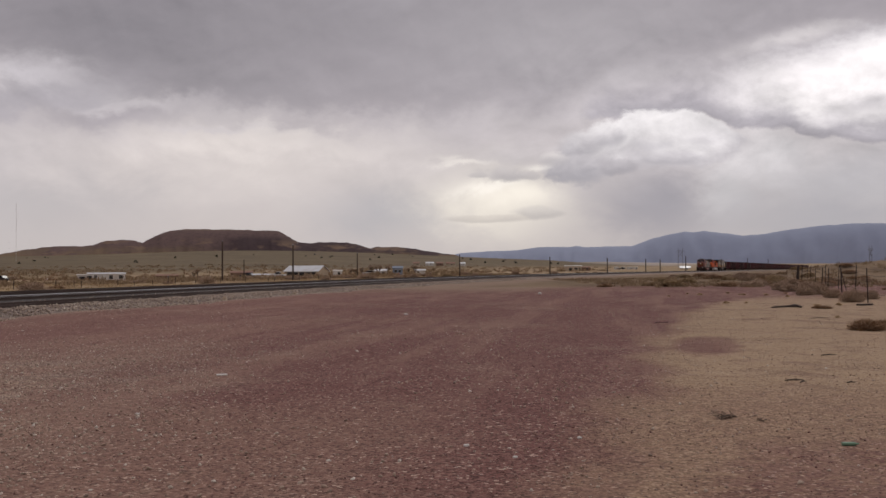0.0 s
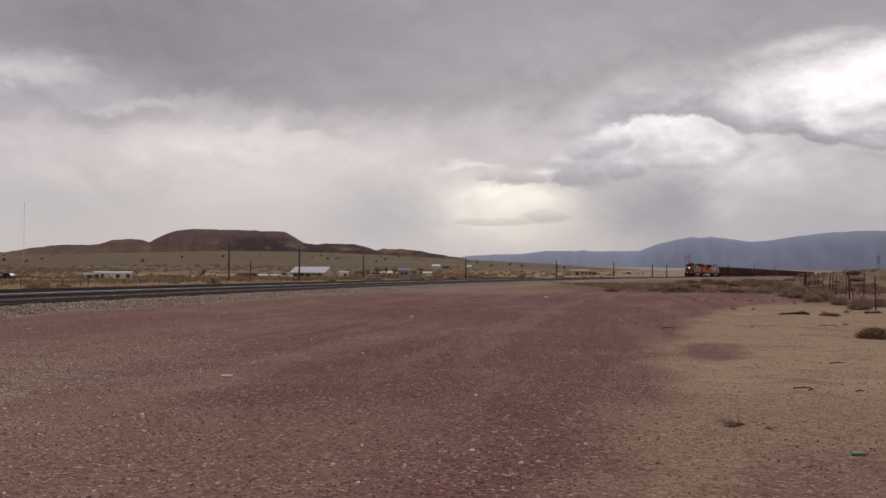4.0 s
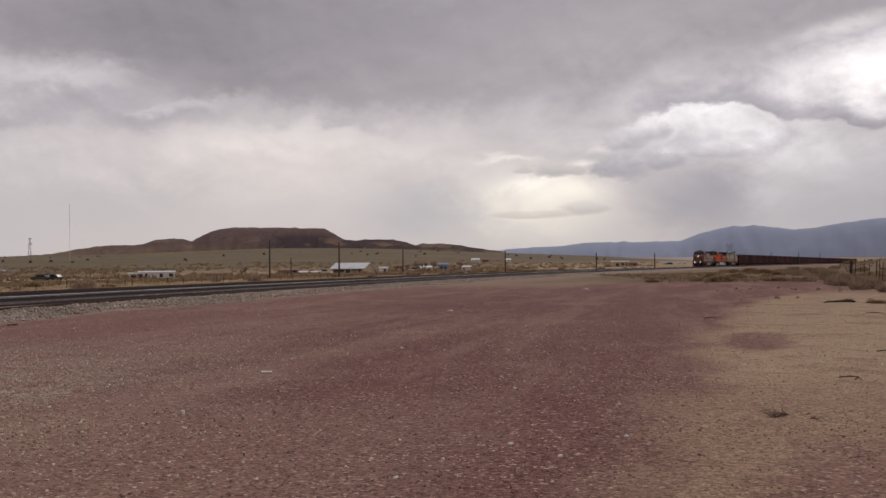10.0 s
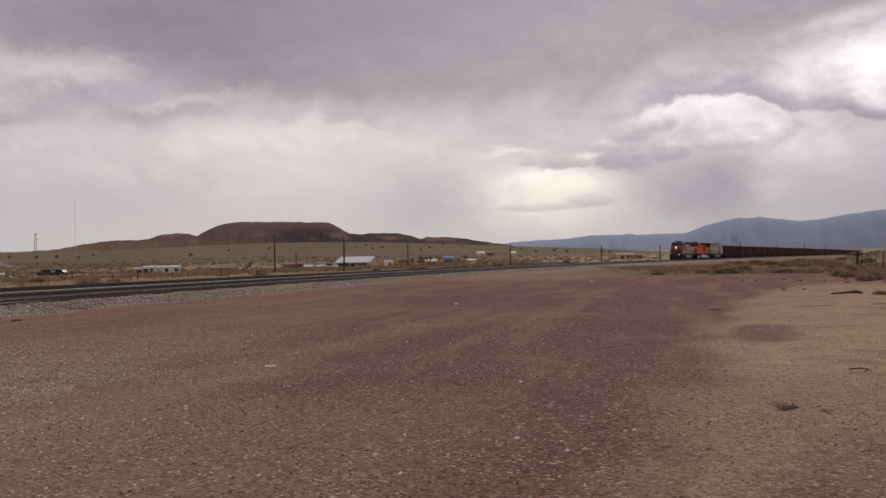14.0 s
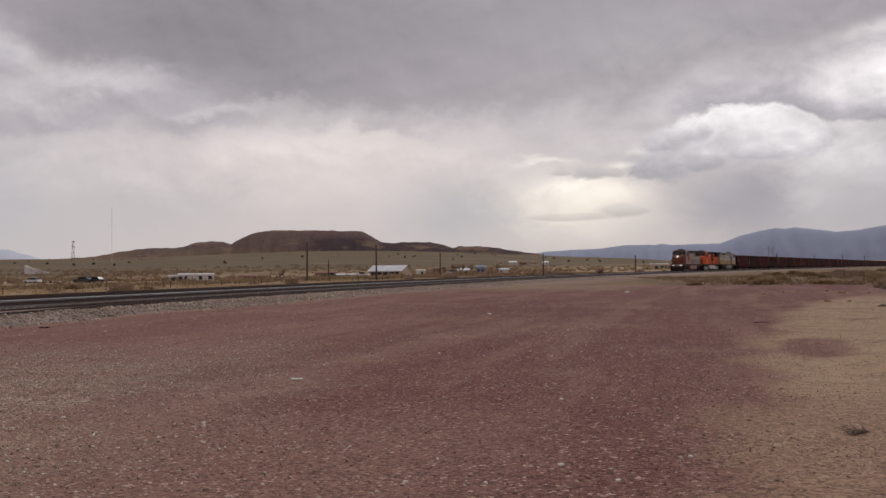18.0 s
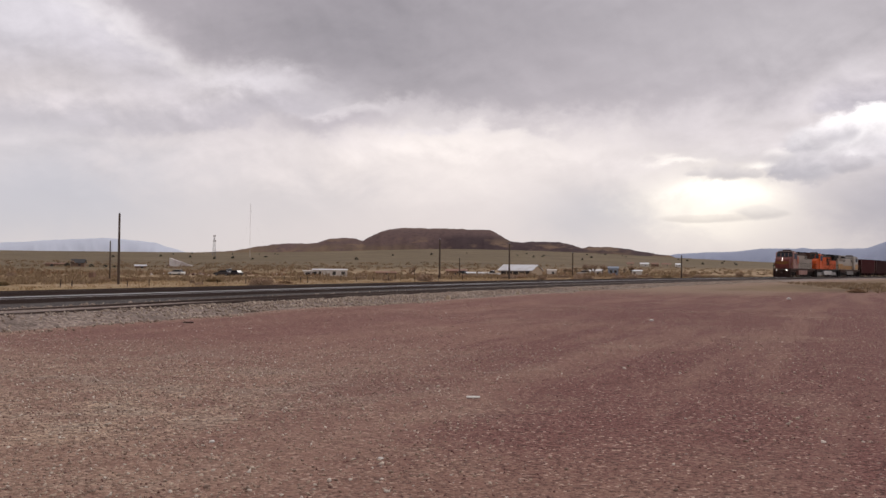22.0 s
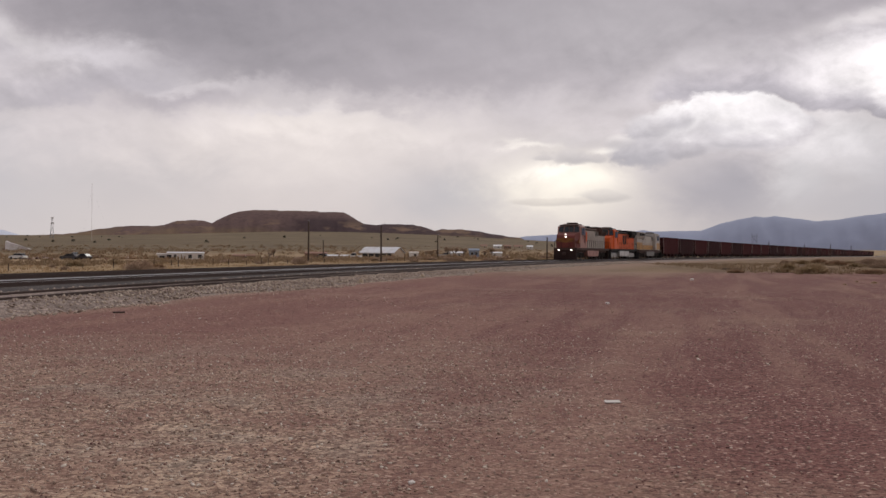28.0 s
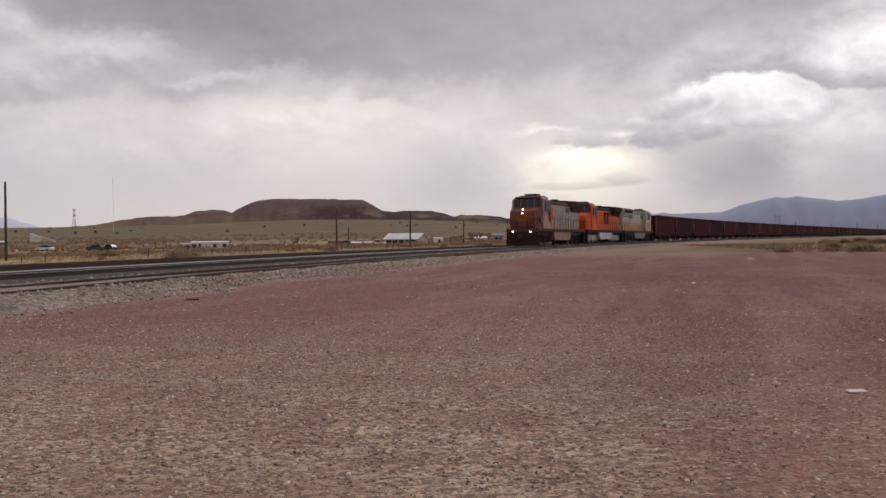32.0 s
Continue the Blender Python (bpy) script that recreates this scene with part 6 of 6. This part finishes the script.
house("white_shed", "low white shed under bare trees", -17.3, 264.0, 5, 3.6, 2.5, 1.4, 0.4, WHITE, METAL_ROOF, [(0.6, 0.4, 0.7, 0.6)], 0.2, "shed")
house("white_shed", "low white shed beyond the cottage", -6.5, 266.0, 5, 3.2, 2.5, 1.4, 0.3, WHITE, METAL_ROOF, [(-0.6, 0.2, 0.7, 0.9)], 0.2, "shed")
house("ranch_house", "tan flat-roofed house with dark doorway", 61.3, 445.8, -6, 8.6, 6, 2.5, 0.3, TANWALL, WHITE, [(-1.4, 0, 1.6, 1.7), (1.4, 0.8, 1.5, 1.0), (3.2, 0.8, 0.8, 0.9)], 0.3)
house("annex", "brown annex with a chimney beside the house", 67.5, 446.7, -6, 4.2, 5, 1.9, 0.4, BROWN, RUSTROOF, [(0.5, 0.8, 0.8, 0.8)], 0.2)
for x, y, w in ((107.6, 587.4, 3.4), (112.2, 589.4, 3.0), (116.7, 590.3, 4.6), (120.5, 591.3, 2.2)):
    house("white_trailer", "low white trailer far across the plain", x, y, -8, w, 2.5, 1.75, 0.12, WHITE, WHITE, [(0.4, 0.5, 0.7, 0.5)], 0.05, "trailer")
house("white_tank_shed", "low white shed beside the railway", 153.4, 599.9, -10, 7.0, 6, 1.0, 1.3, TANWALL, METAL_ROOF, [(1, 0, 1.6, 1.0)], 0.2, "shed")
for x, w, m in ((-12, 6.5, TANWALL), (0, 8, WHITE), (9, 7, BROWN), (19, 9, TANWALL), (30, 6, WHITE)):
    house("hill_house", "small pale house on the far slope", x - 12, 860 + x, 4, w, 6, 2.4, 1.2, m, METAL_ROOF if m is WHITE else RUSTROOF, [(0.8, 0.8, 1.0, 1.0)], 0.3)
house("rusty_shed", "rust-roofed shed in the scrub", -63.8, 299.6, 10, 7.5, 4, 1.4, 0.5, BROWN, RUSTROOF, [(1.2, 0, 1.2, 1.1)], 0.2, "shed")
house("brown_shed", "low brown shed in the grass", -76.2, 261.4, 14, 6.5, 3, 1.0, 0.3, BROWN, RUSTROOF, [(0.6, 0, 0.9, 0.8)], 0.2, "shed")
house("pale_shed", "low pale shed on the open plain", -194.3, 331.0, 30, 4.6, 3, 1.0, 0.5, BROWN, METAL_ROOF, [(0.5, 0, 0.9, 0.8)], 0.25, "shed")
house("ridge_hut", "small hut on the end of the far ridge", 24.7, 2690.0, 0, 16, 10, 6, 3, BROWN, RUSTROOF, [(2, 0, 4, 4)], 0.5)


house("low_house", "dark low house among junipers on the plain", -229.9, 344.1, 25, 5.5, 5, 1.9, 1.5, BROWN, DARKWIN, [(0.8, 0.5, 1.0, 0.9)], 0.4)
house("long_shed", "long low brown shed beside the dark house", -241.0, 346.0, 25, 9.5, 3, 1.2, 0.3, BROWN, RUSTROOF, [(-2.0, 0, 1.2, 0.9), (1.5, 0, 1.2, 0.9)], 0.2, "shed")


def collapsed_barn(x, y):
    """A barn whose pale roof has slid down to the ground on one side."""
    top = tagged(new("collapsed_barn"), "collapsed barn, its pale metal roof slumped to the ground", "barn")
    top.location = far_spot(x, y)
    top.rotation_euler = (0, 0, radians(20))
    bm = bmesh.new()
    for a, b in (((-6.2, 4.2), (6.2, 0.1)),):
        vs = [bm.verts.new(p) for p in ((a[0], -2.4, a[1]), (b[0], -2.8, b[1]), (b[0] - 0.6, 2.6, b[1] + 0.1), (a[0] + 0.3, 2.4, a[1] + 0.2))]
        bm.faces.new(vs)
    r = bmesh.ops.extrude_face_region(bm, geom=bm.faces[:])
    bmesh.ops.translate(bm, vec=(0, 0, 0.14), verts=[v for v in r["geom"] if isinstance(v, bmesh.types.BMVert)])
    bmesh.ops.subdivide_edges(bm, edges=bm.edges[:], cuts=3)
    for v in bm.verts:
        v.co.z += 0.18 * math.sin(v.co.x * 1.3 + v.co.y)
    bmesh.ops.recalc_face_normals(bm, faces=bm.faces[:])
    sheet = bm
    bm = bmesh.new()
    for v in prism(bm, [(-6.0, 0), (-6.0, 3.9), (-5.2, 3.9), (6.0, 0.05), (6.0, 0)], -2.3, 2.3):
        v.co.x, v.co.y = v.co.y, v.co.x
    bmesh.ops.recalc_face_normals(bm, faces=bm.faces[:])
    part("slumped_side", bm, plain("dull_buckled_sheet", (0.66, 0.61, 0.59), 0.6, vary=0.2, size=0.8, dirt=((0.34, 0.26, 0.22), 0.6)), top, "pale buckled metal sheets")
    bm = sheet
    part("fallen_roof", bm, plain("pinkish_worn_sheet", (0.58, 0.52, 0.51), 0.6, vary=0.15, size=1.0), top)
    for px in (-5.2, -3.4, -1.8):
        bm = bmesh.new()
        box(bm, px - 0.9, px + 0.5, -2.2, 2.2, 0, 3.2 - (px + 5.2) * 0.42)
        part("frame", bm, BROWN, top)
    bm = bmesh.new()
    box(bm, -7.5, -5.2, -1.5, 1.5, 0, 0.8, 0.1)
    part("rubble", bm, BROWN, top)


collapsed_barn(-228.6, 427.0)


def vehicle(name, label, x, y, turn, paint, tall=0.0, bed=False):
    top = tagged(new(name), label, "vehicle", "vehicles on the farmsteads")
    top.location = far_spot(x, y)
    top.rotation_euler = (0, 0, radians(turn))
    bm = bmesh.new()
    prism_body = [(-2.1, 0.35), (-2.15, 0.75), (-2.0, 0.95), (0.9, 0.98), (1.9, 0.85), (2.1, 0.6), (2.1, 0.35)]
    vs = prism(bm, prism_body, -0.85, 0.85)
    part("body", bm, paint, top)
    bm = bmesh.new()
    c = [(-0.4, 0.97), (-0.3, 1.6 + tall), (0.5, 1.6 + tall), (1.0, 0.97)] if bed else [(-1.7, 0.95), (-1.2, 1.45 + tall), (0.4, 1.45 + tall), (1.0, 0.97)]
    prism(bm, c, -0.75, 0.75)
    cabin = part("cabin", bm, GLASS, top, "dark glazed cabin")
    bm = bmesh.new()
    box(bm, -0.76, 0.76, c[1][0], c[2][0], 1.43 + tall, 1.5 + tall + (0.13 if bed else 0), 0.02)
    part("roof", bm, paint, cabin)
    for s in (-1, 1):
        for y0 in (-1.35, 1.35):
            bm = bmesh.new()
            tube(bm, (s * 0.72, y0, 0.33), (s * 0.9, y0, 0.33), 0.33, n=14)
            w = part("wheel", bm, RUBBER, top)
            bm = bmesh.new()
            tube(bm, (s * 0.88, y0, 0.33), (s * 0.915, y0, 0.33), 0.18, n=10)
            part("rim", bm, LATTICE, w)


DARKPAINT = plain("dark_car_paint", (0.05, 0.04, 0.04), 0.4, vary=0.1)
REDPAINT = plain("dull_red_car_paint", (0.20, 0.06, 0.05), 0.4, vary=0.1)
vehicle("parked_car", "white derelict car in the grass", -110.9, 205.0, 80, CHROME)
vehicle("parked_car", "dark derelict car in the grass", -101.6, 209.7, 95, DARKPAINT)
vehicle("parked_car", "dark derelict car in the grass", -98.9, 211.0, 70, DARKPAINT)
vehicle("pickup_truck", "white pickup truck parked in the yard", -119.5, 251.0, 70, CHROME, 0.1, True)
vehicle("pickup_truck", "white pickup truck beside the barn", -44.8, 257.8, 80, CHROME, 0.1, True)
vehicle("parked_car", "dark car on the farm track", -54.6, 261.7, 85, DARKPAINT)
vehicle("parked_car", "dull red car near the barn", -59.7, 289.7, 85, REDPAINT)
vehicle("parked_car", "dark car beside the white trailers", 110.2, 584.4, 85, DARKPAINT)
vehicle("parked_car", "white car in front of the cottage", -20.1, 258.0, 80, CHROME)


def bare_tree(x, y, h, seed, label="bare winter tree with a spreading twiggy crown"):
    top = tagged(new("bare_tree"), label, "tree", "bare trees by the farmsteads")
    top.location = far_spot(x, y)
    rnd = random.Random(seed)
    bt, bl, bc = bmesh.new(), bmesh.new(), []

    def grow(p, d, length, r, level):
        q = p + d * length
        tube(bt if level == 0 else bl, p, q, r, r * 0.65, 6 if level < 2 else 4)
        if level >= 3:
            for _ in range(5):
                t = (d + Vector((rnd.uniform(-1, 1), rnd.uniform(-1, 1), rnd.uniform(-0.5, 0.8))) * 0.9).normalized()
                bc.append((q, q + t * length * rnd.uniform(0.7, 1.3)))
            return
        for _ in range(4 if level else 5):
            t = (d + Vector((rnd.uniform(-1, 1), rnd.uniform(-1, 1), rnd.uniform(-0.2, 0.6))) * 0.85).normalized()
            grow(q - d * length * rnd.uniform(0, 0.35), t, length * rnd.uniform(0.55, 0.8), r * 0.55, level + 1)

    grow(Vector((0, 0, -0.1)), Vector((0, 0, 1)), h * 0.3, h * 0.035, 0)
    part("trunk", bt, DEADWOOD, top)
    part("limbs", bl, DEADWOOD, top)
    verts, faces = [], []
    for a, b in bc:
        n = (b - a).cross(Vector((rnd.random(), rnd.random(), rnd.random()))).normalized() * 0.04
        k = len(verts)
        verts += [a - n, a + n, b + n * 0.4, b - n * 0.4]
        faces.append((k, k + 1, k + 2, k + 3))
    raw("twigs", verts, faces, TWIG, top, "fine grey-brown twigs")


for k, (x, y, h) in enumerate(((-22.1, 258.9, 3.6), (-19.6, 258.0, 4.6), (-17.5, 257.0, 4.4), (-15.2, 259.0, 4.0), (-24.2, 261.9, 3.0), (-7.8, 262.0, 4.2), (-9.8, 266.0, 3.2), (-67.9, 261.5, 4.2), (-70.5, 267.5, 3.2), (-226.0, 334.0, 4.2), (-30.9, 274.9, 3.0), (-26.3, 269.9, 3.4))):
    bare_tree(x, y, h, 100 + k)


def juniper_mesh(seed):
    rnd = random.Random(seed)
    verts, faces = [], []
    for _ in range(140):
        a, e, r = rnd.uniform(0, 6.28), rnd.uniform(0.05, 1.5), rnd.uniform(0.6, 1.0)
        c = Vector((math.cos(a) * math.cos(e) * r, math.sin(a) * math.cos(e) * r, 0.2 + math.sin(e) * r * 1.2))
        k = len(verts)
        for q in range(3):
            verts.append(c + Vector((rnd.uniform(-0.3, 0.3), rnd.uniform(-0.3, 0.3), rnd.uniform(-0.25, 0.25))))
        faces.append((k, k + 1, k + 2))
    me = bpy.data.meshes.new("juniper")
    me.from_pydata(verts, [], faces)
    me.materials.append(JUNIPER)
    return me


JUNIPER = island("juniper_green", ((0.030, 0.030, 0.020), (0.045, 0.042, 0.028)), ((0.035, 0.033, 0.022), (0.06, 0.052, 0.036)))
JUN = [juniper_mesh(k) for k in range(3)]
bm = bmesh.new()
tube(bm, (0, 0, -0.2), (0.05, 0, 0.9), 0.13, 0.07, 6)
JUN_TRUNK = bpy.data.meshes.new("trunk")
bm.to_mesh(JUN_TRUNK)
bm.free()
JUN_TRUNK.materials.append(DEADWOOD)


def juniper(m, label):
    top = new("juniper")
    top.matrix_world = m
    for name, me in (("trunk", JUN_TRUNK), ("crown", dice.choice(JUN))):
        new(name, me).parent = top
    return tagged(top, label, "juniper", "junipers on the slope")


for _ in range(40):
    b, d = radians(dice.uniform(-34, 12)), dice.uniform(1300, 2700)
    s = dice.uniform(1.6, 2.9)
    juniper(Matrix.LocRotScale(spot(math.sin(b) * d, math.cos(b) * d, 0.3), Euler((0, 0, dice.uniform(0, 6))), (s, s, s)), "dark round juniper on the far grassy slope")
for x, y, s in ((-284, 425, 2.3), (-291, 426, 1.6), (-299, 430, 1.7), (-276, 424, 1.2), (-267, 422, 1.1), (-262, 422, 0.9)):
    juniper(Matrix.LocRotScale(spot(x, y, 0.2), Euler((0, 0, dice.uniform(0, 6))), (s, s, s * 0.8)), "dark juniper beside the dark low house")

# short fence posts beyond the tracks
for k in range(38):
    y = 22 + k * 4.2 + dice.uniform(-2.5, 2.5)
    bm = bmesh.new()
    tube(bm, (0, 0, -0.2), (dice.uniform(-0.08, 0.08), 0, dice.uniform(0.35, 0.8)), 0.035, n=6)
    ob = part("fence_stake", bm, CHAR)
    v = 26 + 0.06 * y
    ob.location = spot(rail_u(y) - v, y)
    tagged(ob, "short dark wooden fence stake in dry grass", "fence post", "fence stakes beyond the tracks")
# a dark electrical cabinet in the grass
bm = bmesh.new()
box(bm, -0.45, 0.45, -0.4, 0.4, 0.1, 1.2, 0.05)
cab_box = part("cabinet", bm, BROWN)
cab_box.location = far_spot(-84.8, 130.8)
tagged(cab_box, "dark brown steel cabinet in the dry grass", "cabinet")
for x, y, s in ((-50.5, 52, 1.9), (-55, 55, 1.3), (-40, 78, 1.2), (-47, 90, 1.2)):
    bush("tumble", x, y, s, 0.7)["label"] = "grey-brown bush beyond the tracks"

# ---- ties of the main track, the nearest as pieces of their own ----
bm = bmesh.new()
box(bm, -1.3, 1.3, -0.11, 0.11, -0.15, 0.0, 0.012)
TIE_MESH = bpy.data.meshes.new("tie")
bm.to_mesh(TIE_MESH)
bm.free()
TIE_MESH.materials.append(TIE)
main_track = bpy.data.objects["railway_track"]
y = 8.0
for k in range(300):
    ob = new("tie", TIE_MESH)
    ob.parent = main_track
    p = beside(y, -0.7525, RAIL_TOP - 0.172 + 0.012)
    ob.location = p
    ob.rotation_euler = (0, 0, -math.atan(track_slope(y)) + random.uniform(-0.01, 0.01))
    y += 0.56 / math.hypot(1, track_slope(y))


def motions():
    """The train rolls down the track; its wheels turn with it."""
    times = [float(k) for k in range(33)]
    place = 0.0
    for ob, half, turn in [(lead, 11.2, 0), (second, 11.2, 0), (third, 11.2, 180)] + [(c, 8.8, 0) for c in cars]:
        place += half
        walk(ob, [(t, on_track(t, place, turn)) for t in times])
        place += half
    steps = [k / 15 for k in range(481)]
    rolled = [float(np.interp(front_y(0), ARC_Y, ARC_S) - np.interp(front_y(t), ARC_Y, ARC_S)) for t in steps]
    first = {}
    for engine, sign in ((lead, -1), (second, -1), (third, 1)):
        for ob in engine.children_recursive:
            if not ob.name.startswith("wheelset"):
                continue
            if sign not in first:
                walk(ob, [(t, pose(0, 0, 0, math.degrees(sign * s / 0.53))) for t, s in zip(steps, rolled)])
                first[sign] = ob
            else:
                ob.rotation_mode = "QUATERNION"
                ob.animation_data_create()
                ob.animation_data.action = first[sign].animation_data.action
                ob.animation_data.action_slot = first[sign].animation_data.action_slot
    first = None
    for c in cars:
        for ob in c.children_recursive:
            if not ob.name.startswith("wheelset"):
                continue
            if first is None:
                walk(ob, [(t, pose(0, 0, 0, math.degrees(-s / 0.46))) for t, s in zip(steps, rolled)])
                first = ob
            else:
                ob.rotation_mode = "QUATERNION"
                ob.animation_data_create()
                ob.animation_data.action = first.animation_data.action
                ob.animation_data.action_slot = first.animation_data.action_slot


motions()
